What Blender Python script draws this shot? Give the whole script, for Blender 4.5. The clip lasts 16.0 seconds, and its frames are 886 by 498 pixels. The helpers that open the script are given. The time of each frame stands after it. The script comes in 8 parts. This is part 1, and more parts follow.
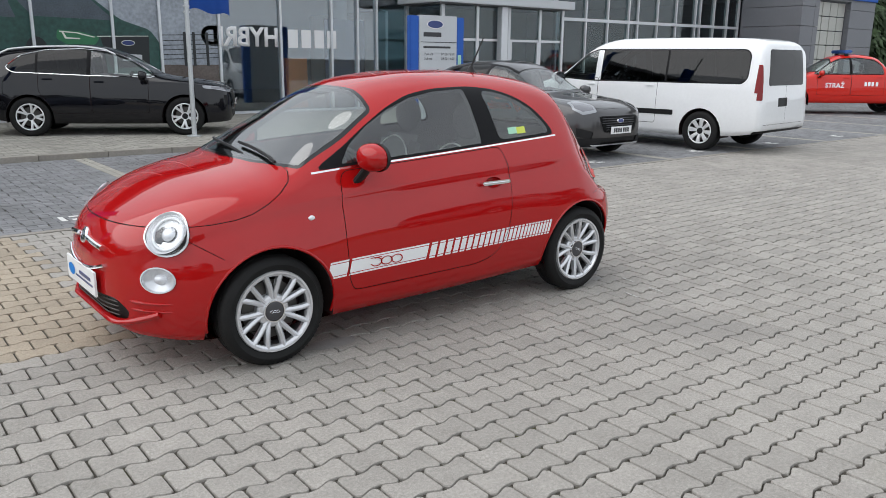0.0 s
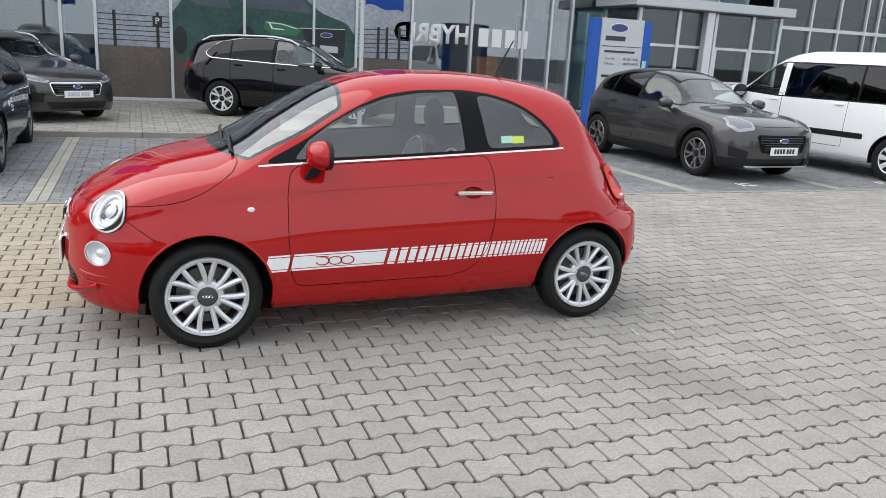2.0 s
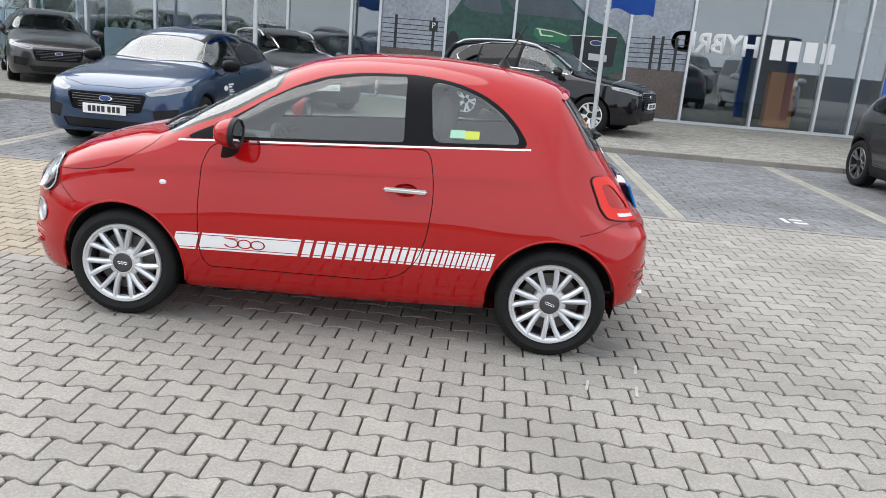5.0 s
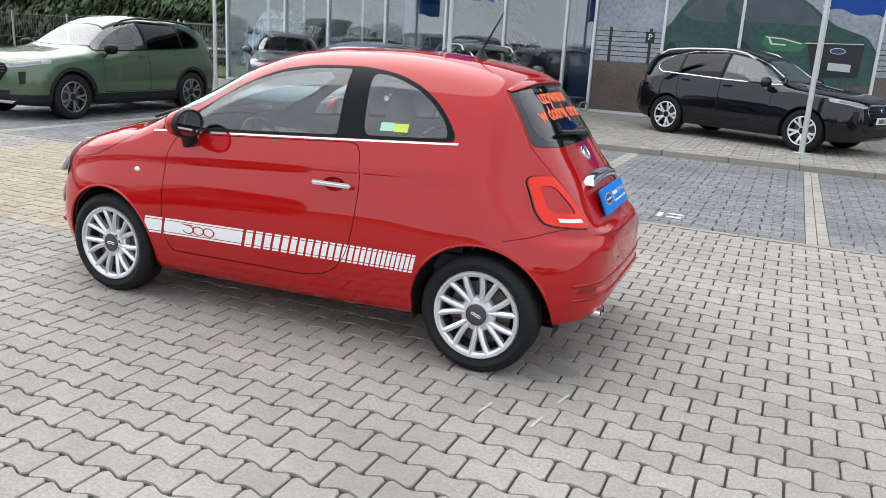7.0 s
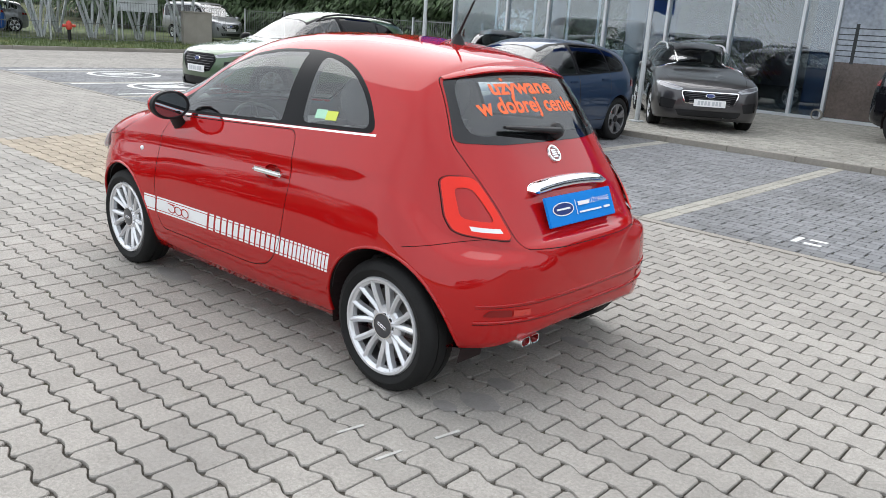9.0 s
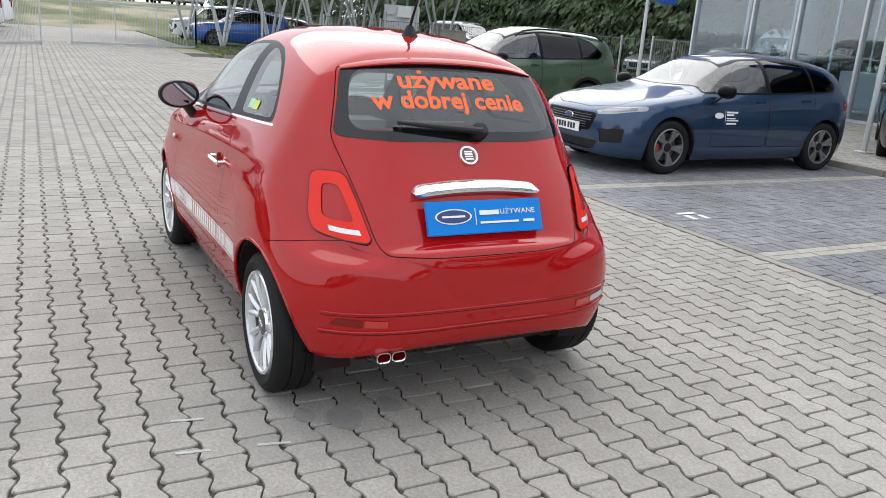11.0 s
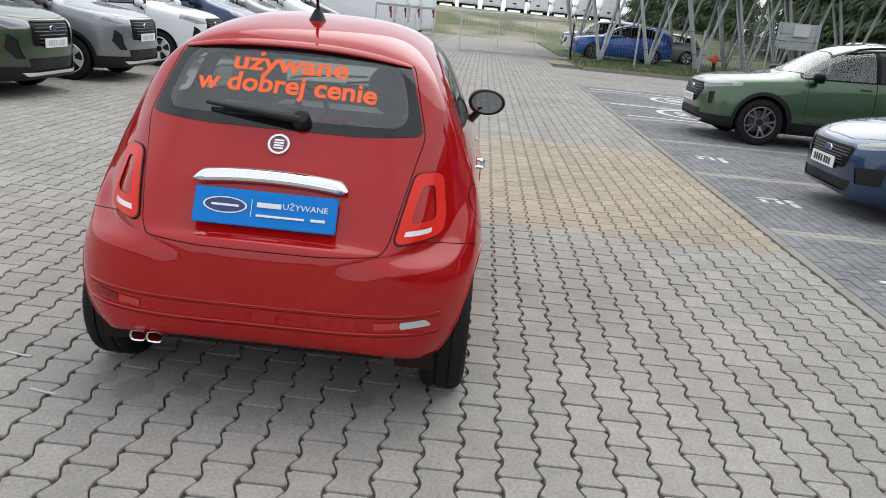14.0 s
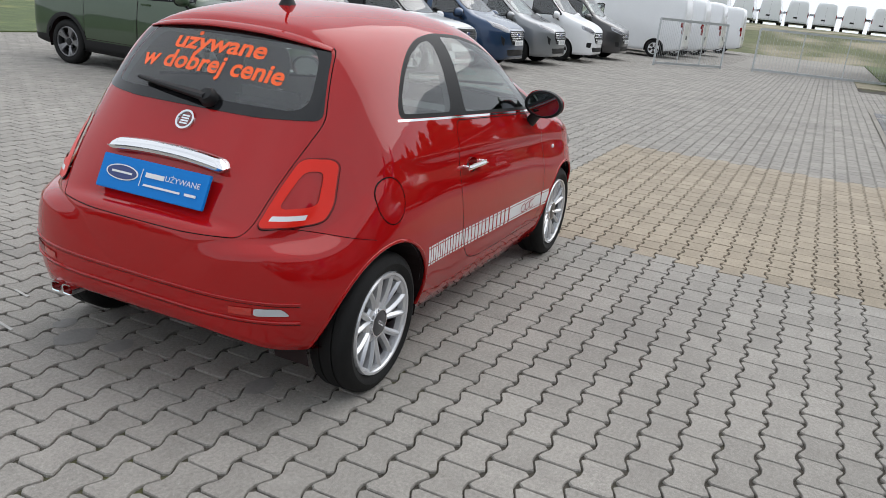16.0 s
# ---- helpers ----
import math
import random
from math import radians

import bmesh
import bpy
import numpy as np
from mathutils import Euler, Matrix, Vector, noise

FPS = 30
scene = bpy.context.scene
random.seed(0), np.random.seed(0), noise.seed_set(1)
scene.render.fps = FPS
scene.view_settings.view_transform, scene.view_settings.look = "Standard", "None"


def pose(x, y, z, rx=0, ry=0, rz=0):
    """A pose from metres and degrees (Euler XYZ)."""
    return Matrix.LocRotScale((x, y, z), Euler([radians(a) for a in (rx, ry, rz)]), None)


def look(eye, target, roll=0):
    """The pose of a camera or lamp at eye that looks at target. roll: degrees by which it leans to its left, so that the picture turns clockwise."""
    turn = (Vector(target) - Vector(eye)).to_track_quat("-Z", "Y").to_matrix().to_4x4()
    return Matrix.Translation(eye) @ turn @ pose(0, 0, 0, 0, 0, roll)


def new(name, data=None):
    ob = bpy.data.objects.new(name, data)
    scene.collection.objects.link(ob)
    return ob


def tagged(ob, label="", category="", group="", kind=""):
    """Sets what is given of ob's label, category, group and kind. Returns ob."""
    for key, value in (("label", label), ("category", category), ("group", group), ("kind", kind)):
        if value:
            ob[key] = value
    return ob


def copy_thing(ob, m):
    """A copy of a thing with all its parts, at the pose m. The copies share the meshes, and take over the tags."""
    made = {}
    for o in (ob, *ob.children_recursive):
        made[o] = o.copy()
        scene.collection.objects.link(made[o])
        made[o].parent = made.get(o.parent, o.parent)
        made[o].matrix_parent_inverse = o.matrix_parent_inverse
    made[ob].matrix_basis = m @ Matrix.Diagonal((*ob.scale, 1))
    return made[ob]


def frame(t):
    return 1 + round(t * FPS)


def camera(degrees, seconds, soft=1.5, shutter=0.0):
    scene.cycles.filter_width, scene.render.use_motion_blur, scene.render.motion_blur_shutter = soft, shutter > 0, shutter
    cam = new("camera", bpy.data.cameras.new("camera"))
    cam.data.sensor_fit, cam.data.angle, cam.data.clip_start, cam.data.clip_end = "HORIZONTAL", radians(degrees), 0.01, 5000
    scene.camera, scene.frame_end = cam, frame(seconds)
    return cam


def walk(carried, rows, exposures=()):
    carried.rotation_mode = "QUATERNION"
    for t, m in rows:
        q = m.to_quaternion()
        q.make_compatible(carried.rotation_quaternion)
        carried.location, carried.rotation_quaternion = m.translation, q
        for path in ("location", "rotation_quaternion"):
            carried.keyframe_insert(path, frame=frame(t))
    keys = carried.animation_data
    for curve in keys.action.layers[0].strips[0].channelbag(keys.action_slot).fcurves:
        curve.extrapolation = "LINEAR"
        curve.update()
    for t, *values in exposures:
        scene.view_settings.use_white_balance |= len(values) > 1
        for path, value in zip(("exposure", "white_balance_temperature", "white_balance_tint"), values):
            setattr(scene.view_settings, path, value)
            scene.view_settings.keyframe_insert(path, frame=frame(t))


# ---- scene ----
cam = camera(59.1, 16.0, soft=0.55)
PATH = [
    (0, (0.547, 0.291, 1.57), (1.749, 1.817, 1.094), 0.6),
    (0.5, (0.878, 0.115, 1.562), (1.974, 1.717, 1.081), 0.6),
    (1, (1.209, -0.072, 1.604), (2.199, 1.595, 1.115), 0.6),
    (1.5, (1.56, -0.236, 1.619), (2.414, 1.504, 1.126), 1.3),
    (2, (1.931, -0.265, 1.618), (2.648, 1.537, 1.126), 3.2),
    (2.5, (2.303, -0.317, 1.62), (2.867, 1.538, 1.127), 3.8),
    (3, (2.73, -0.37, 1.606), (3.139, 1.525, 1.112), 3.5),
    (3.5, (3.14, -0.356, 1.602), (3.426, 1.56, 1.108), 3.3),
    (4, (3.552, -0.341, 1.602), (3.699, 1.591, 1.107), 3.2),
    (6.3, (5.166, 0.328, 1.554), (4.627, 2.179, 1.023), 4.0),
    (6.5, (5.4, 0.364, 1.557), (4.766, 2.19, 1.042), 3.2),
    (7, (5.765, 0.54, 1.541), (5.006, 2.318, 1.029), 3.4),
    (7.5, (6.07, 0.78, 1.516), (5.189, 2.5, 1.002), 3.4),
    (8, (6.338, 1.069, 1.552), (5.331, 2.712, 1.016), 3.5),
    (8.5, (6.618, 1.387, 1.546), (5.465, 2.932, 1.011), 3.5),
    (8.7, (6.706, 1.507, 1.547), (5.495, 3.004, 1.006), 3.6),
    (10.8, (7.465, 2.938, 1.501), (5.799, 3.904, 0.962), 4.1),
    (11, (7.54, 3.079, 1.508), (5.841, 3.984, 0.966), 4.2),
    (11.5, (7.643, 3.445, 1.506), (5.88, 4.212, 0.955), 4.3),
    (12, (7.678, 3.806, 1.539), (5.87, 4.454, 0.981), 4.8),
    (12.5, (7.737, 4.179, 1.545), (5.88, 4.663, 0.983), 5.1),
    (13, (7.738, 4.556, 1.538), (5.846, 4.863, 0.968), 5.2),
    (13.5, (7.705, 4.938, 1.551), (5.796, 5.077, 0.974), 5.5),
    (14, (7.679, 5.334, 1.563), (5.767, 5.289, 0.978), 5.7),
    (14.5, (7.56, 5.691, 1.551), (5.666, 5.445, 0.957), 5.8),
    (15, (7.453, 6.089, 1.557), (5.599, 5.64, 0.956), 5.8),
    (15.5, (7.308, 6.443, 1.566), (5.51, 5.818, 0.952), 5.8),
    (16, (7.096, 6.759, 1.574), (5.357, 5.988, 0.957), 6.0),
]
walk(cam, [(t, look(eye, target, roll)) for t, eye, target, roll in PATH],
     exposures=[(0.0, 0.24), (1.5, 0.40), (3.5, 0.65), (7.5, 0.68), (11.0, 0.55), (12.5, 0.44), (14.0, 0.27), (16.0, 0.09)])

# ---------------------------------------------------------------- sky and sun
world = bpy.data.worlds.new("sky")
scene.world = world
world.use_nodes = True
wn, wl = world.node_tree.nodes, world.node_tree.links
bg = wn["Background"]
sky = wn.new("ShaderNodeTexSky")
sky.sky_type = "NISHITA"
sky.sun_disc = False
SUN_AZ, SUN_EL = 155.0, 52.0          # degrees: direction from which the light comes, and its height
sky.sun_elevation = radians(SUN_EL)
sky.sun_rotation = radians(90 - SUN_AZ)
wtc = wn.new("ShaderNodeTexCoord")
wno = wn.new("ShaderNodeTexNoise")
wno.inputs["Scale"].default_value = 2.6
wno.inputs["Detail"].default_value = 7
wno.inputs["Roughness"].default_value = 0.55
wramp = wn.new("ShaderNodeValToRGB")
wramp.color_ramp.elements[0].position, wramp.color_ramp.elements[1].position = 0.30, 0.56
wramp.color_ramp.elements[0].color = (0.72, 0.72, 0.72, 1)
wmix = wn.new("ShaderNodeMixRGB")
wmix.inputs[2].default_value = (10.15, 10.8, 11.65, 1)
wl.new(wtc.outputs["Generated"], wno.inputs["Vector"])
wl.new(wno.outputs["Fac"], wramp.inputs["Fac"])
wl.new(wramp.outputs["Color"], wmix.inputs[0])
wl.new(sky.outputs["Color"], wmix.inputs[1])
wl.new(wmix.outputs["Color"], bg.inputs["Color"])
bg.inputs["Strength"].default_value = 0.092

sun = new("sun", bpy.data.lights.new("sun", "SUN"))
sun.data.energy, sun.data.angle, sun.data.color = 1.5, radians(75), (1.0, 0.975, 0.95)
sun.matrix_world = look((0, 0, 30), (-math.cos(radians(SUN_AZ)) * 30 / math.tan(radians(SUN_EL)), -math.sin(radians(SUN_AZ)) * 30 / math.tan(radians(SUN_EL)), 0))


# ---------------------------------------------------------------- materials
def material(name, color, rough=0.5, metal=0.0, vary=0.0, scale=8.0, bump=0.0, bump_scale=60.0, coat=0.0, spec=0.5,
             island=0.0, per_object=0.0, second=None, emit=0.0):
    """Principled surface with grain at two scales, relief and, where asked, a shift of tone from piece to piece."""
    m = bpy.data.materials.new(name)
    m.use_nodes = True
    n, l = m.node_tree.nodes, m.node_tree.links
    p = n["Principled BSDF"]
    p.inputs["Base Color"].default_value = (*color, 1)
    p.inputs["Roughness"].default_value = rough
    p.inputs["Metallic"].default_value = metal
    p.inputs["Specular IOR Level"].default_value = spec
    if coat:
        p.inputs["Coat Weight"].default_value = coat
        p.inputs["Coat Roughness"].default_value = 0.015
        p.inputs["Coat IOR"].default_value = 1.5
    if emit:
        p.inputs["Emission Color"].default_value = (*color, 1)
        p.inputs["Emission Strength"].default_value = emit
    geo = n.new("ShaderNodeNewGeometry")
    value = None
    if vary:
        big, small = n.new("ShaderNodeTexNoise"), n.new("ShaderNodeTexNoise")
        big.inputs["Scale"].default_value, small.inputs["Scale"].default_value = scale, scale * 14
        big.inputs["Detail"].default_value = small.inputs["Detail"].default_value = 4
        add = n.new("ShaderNodeMath")
        add.operation = "ADD"
        for t in (big, small):
            l.new(geo.outputs["Position"], t.inputs["Vector"])
        l.new(big.outputs["Fac"], add.inputs[0])
        l.new(small.outputs["Fac"], add.inputs[1])
        rng = n.new("ShaderNodeMapRange")
        rng.inputs["From Min"].default_value, rng.inputs["From Max"].default_value = 0.6, 1.4
        rng.inputs["To Min"].default_value, rng.inputs["To Max"].default_value = 1 - vary, 1 + vary
        l.new(add.outputs[0], rng.inputs["Value"])
        value = rng.outputs["Result"]
    for amount, source in ((island, "island"), (per_object, "object")):
        if amount:
            if source == "island":
                out = geo.outputs["Random Per Island"]
            else:
                out = n.new("ShaderNodeObjectInfo").outputs["Random"]
            rng = n.new("ShaderNodeMapRange")
            rng.inputs["To Min"].default_value, rng.inputs["To Max"].default_value = 1 - amount, 1 + amount
            l.new(out, rng.inputs["Value"])
            if value is None:
                value = rng.outputs["Result"]
            else:
                mul = n.new("ShaderNodeMath")
                mul.operation = "MULTIPLY"
                l.new(value, mul.inputs[0])
                l.new(rng.outputs["Result"], mul.inputs[1])
                value = mul.outputs[0]
    if value is not None:
        mix = n.new("ShaderNodeVectorMath")
        mix.operation = "SCALE"
        mix.inputs[0].default_value = color
        l.new(value, mix.inputs["Scale"])
        source = mix.outputs[0]
        if second:
            blot = n.new("ShaderNodeTexNoise")
            blot.inputs["Scale"].default_value, blot.inputs["Detail"].default_value = second[1], 6
            l.new(geo.outputs["Position"], blot.inputs["Vector"])
            ramp = n.new("ShaderNodeValToRGB")
            ramp.color_ramp.elements[0].position, ramp.color_ramp.elements[1].position = second[2], second[3]
            l.new(blot.outputs["Fac"], ramp.inputs["Fac"])
            blend = n.new("ShaderNodeMixRGB")
            l.new(ramp.outputs["Color"], blend.inputs[0])
            l.new(source, blend.inputs[1])
            blend.inputs[2].default_value = (*second[0], 1)
            source = blend.outputs[0]
        l.new(source, p.inputs["Base Color"])
    if bump:
        t = n.new("ShaderNodeTexNoise")
        t.inputs["Scale"].default_value, t.inputs["Detail"].default_value = bump_scale, 5
        l.new(geo.outputs["Position"], t.inputs["Vector"])
        b = n.new("ShaderNodeBump")
        b.inputs["Strength"].default_value, b.inputs["Distance"].default_value = bump, 0.01
        l.new(t.outputs["Fac"], b.inputs["Height"])
        l.new(b.outputs["Normal"], p.inputs["Normal"])
    return m


def concrete(name, color, per_object=False, stain=(0.20, 0.19, 0.18)):
    """Weathered concrete stones: tone of each stone, blotches, fine aggregate and pale flecks."""
    m = bpy.data.materials.new(name)
    m.use_nodes = True
    n, l = m.node_tree.nodes, m.node_tree.links
    p = n["Principled BSDF"]
    p.inputs["Roughness"].default_value = 0.88
    p.inputs["Specular IOR Level"].default_value = 0.35
    geo = n.new("ShaderNodeNewGeometry")
    tone = n.new("ShaderNodeObjectInfo").outputs["Random"] if per_object else geo.outputs["Random Per Island"]

    def grain(scale, lo, hi, a, b, detail=4):
        t, r = n.new("ShaderNodeTexNoise"), n.new("ShaderNodeMapRange")
        t.inputs["Scale"].default_value, t.inputs["Detail"].default_value = scale, detail
        l.new(geo.outputs["Position"], t.inputs["Vector"])
        for key, value in (("From Min", lo), ("From Max", hi), ("To Min", a), ("To Max", b)):
            r.inputs[key].default_value = value
        l.new(t.outputs["Fac"], r.inputs["Value"])
        return r.outputs["Result"], t.outputs["Fac"]

    each = n.new("ShaderNodeMapRange")
    each.inputs["To Min"].default_value, each.inputs["To Max"].default_value = 0.91, 1.09
    l.new(tone, each.inputs["Value"])
    value = each.outputs["Result"]
    fine = None
    for args in ((0.9, 0.3, 0.7, 0.92, 1.08), (9.0, 0.3, 0.7, 0.93, 1.07), (70.0, 0.3, 0.7, 0.86, 1.14, 2), (260.0, 0.3, 0.7, 0.80, 1.20, 2)):
        r, fac = grain(*args)
        fine = fac
        mul = n.new("ShaderNodeMath")
        mul.operation = "MULTIPLY"
        l.new(value, mul.inputs[0])
        l.new(r, mul.inputs[1])
        value = mul.outputs[0]
    mix = n.new("ShaderNodeVectorMath")
    mix.operation = "SCALE"
    mix.inputs[0].default_value = color
    l.new(value, mix.inputs["Scale"])
    source = mix.outputs[0]
    fleck = n.new("ShaderNodeTexVoronoi")
    fleck.inputs["Scale"].default_value = 34.0
    l.new(geo.outputs["Position"], fleck.inputs["Vector"])
    spot = n.new("ShaderNodeMapRange")
    for key, value in (("From Min", 0.10), ("From Max", 0.06), ("To Min", 0.0), ("To Max", 0.55)):
        spot.inputs[key].default_value = value
    l.new(fleck.outputs["Distance"], spot.inputs["Value"])
    blot, _ = grain(0.5, 0.60, 0.90, 0.0, 1.0, 6)
    moss, _ = grain(2.3, 0.66, 0.80, 0.0, 0.35, 6)
    for factor, tint in ((spot.outputs["Result"], (0.50, 0.49, 0.46)), (blot, stain), (moss, (0.16, 0.15, 0.105))):
        blend = n.new("ShaderNodeMixRGB")
        l.new(factor, blend.inputs[0])
        l.new(source, blend.inputs[1])
        blend.inputs[2].default_value = (*tint, 1)
        source = blend.outputs[0]
    l.new(source, p.inputs["Base Color"])
    b = n.new("ShaderNodeBump")
    b.inputs["Strength"].default_value, b.inputs["Distance"].default_value = 0.5, 0.004
    l.new(fine, b.inputs["Height"])
    l.new(b.outputs["Normal"], p.inputs["Normal"])
    return m


def glass(name, tint, base=0.05, rough=0.0):
    """A thin pane: clear or tinted, with gloss that rises towards grazing views."""
    m = bpy.data.materials.new(name)
    m.use_nodes = True
    n, l = m.node_tree.nodes, m.node_tree.links
    n.remove(n["Principled BSDF"])
    clear, gloss, mix = n.new("ShaderNodeBsdfTransparent"), n.new("ShaderNodeBsdfGlossy"), n.new("ShaderNodeMixShader")
    clear.inputs["Color"].default_value = (*tint, 1)
    gloss.inputs["Roughness"].default_value = rough
    facing = n.new("ShaderNodeLayerWeight")
    facing.inputs["Blend"].default_value = 0.5
    power, scaled = n.new("ShaderNodeMath"), n.new("ShaderNodeMath")
    power.operation, power.inputs[1].default_value = "POWER", 5.0
    scaled.operation, scaled.inputs[1].default_value, scaled.inputs[2].default_value = "MULTIPLY_ADD", 0.9 - base, base
    l.new(facing.outputs["Facing"], power.inputs[0])
    l.new(power.outputs[0], scaled.inputs[0])
    l.new(scaled.outputs[0], mix.inputs["Fac"])
    l.new(clear.outputs[0], mix.inputs[1])
    l.new(gloss.outputs[0], mix.inputs[2])
    l.new(mix.outputs[0], n["Material Output"].inputs["Surface"])
    return m


def paint(name, color, flake=0.0, coat=1.0):
    return material(name, color, rough=0.34 if flake else 0.5, metal=flake, vary=0.03, scale=1.5, coat=coat, spec=0.3 if flake else 0.0)


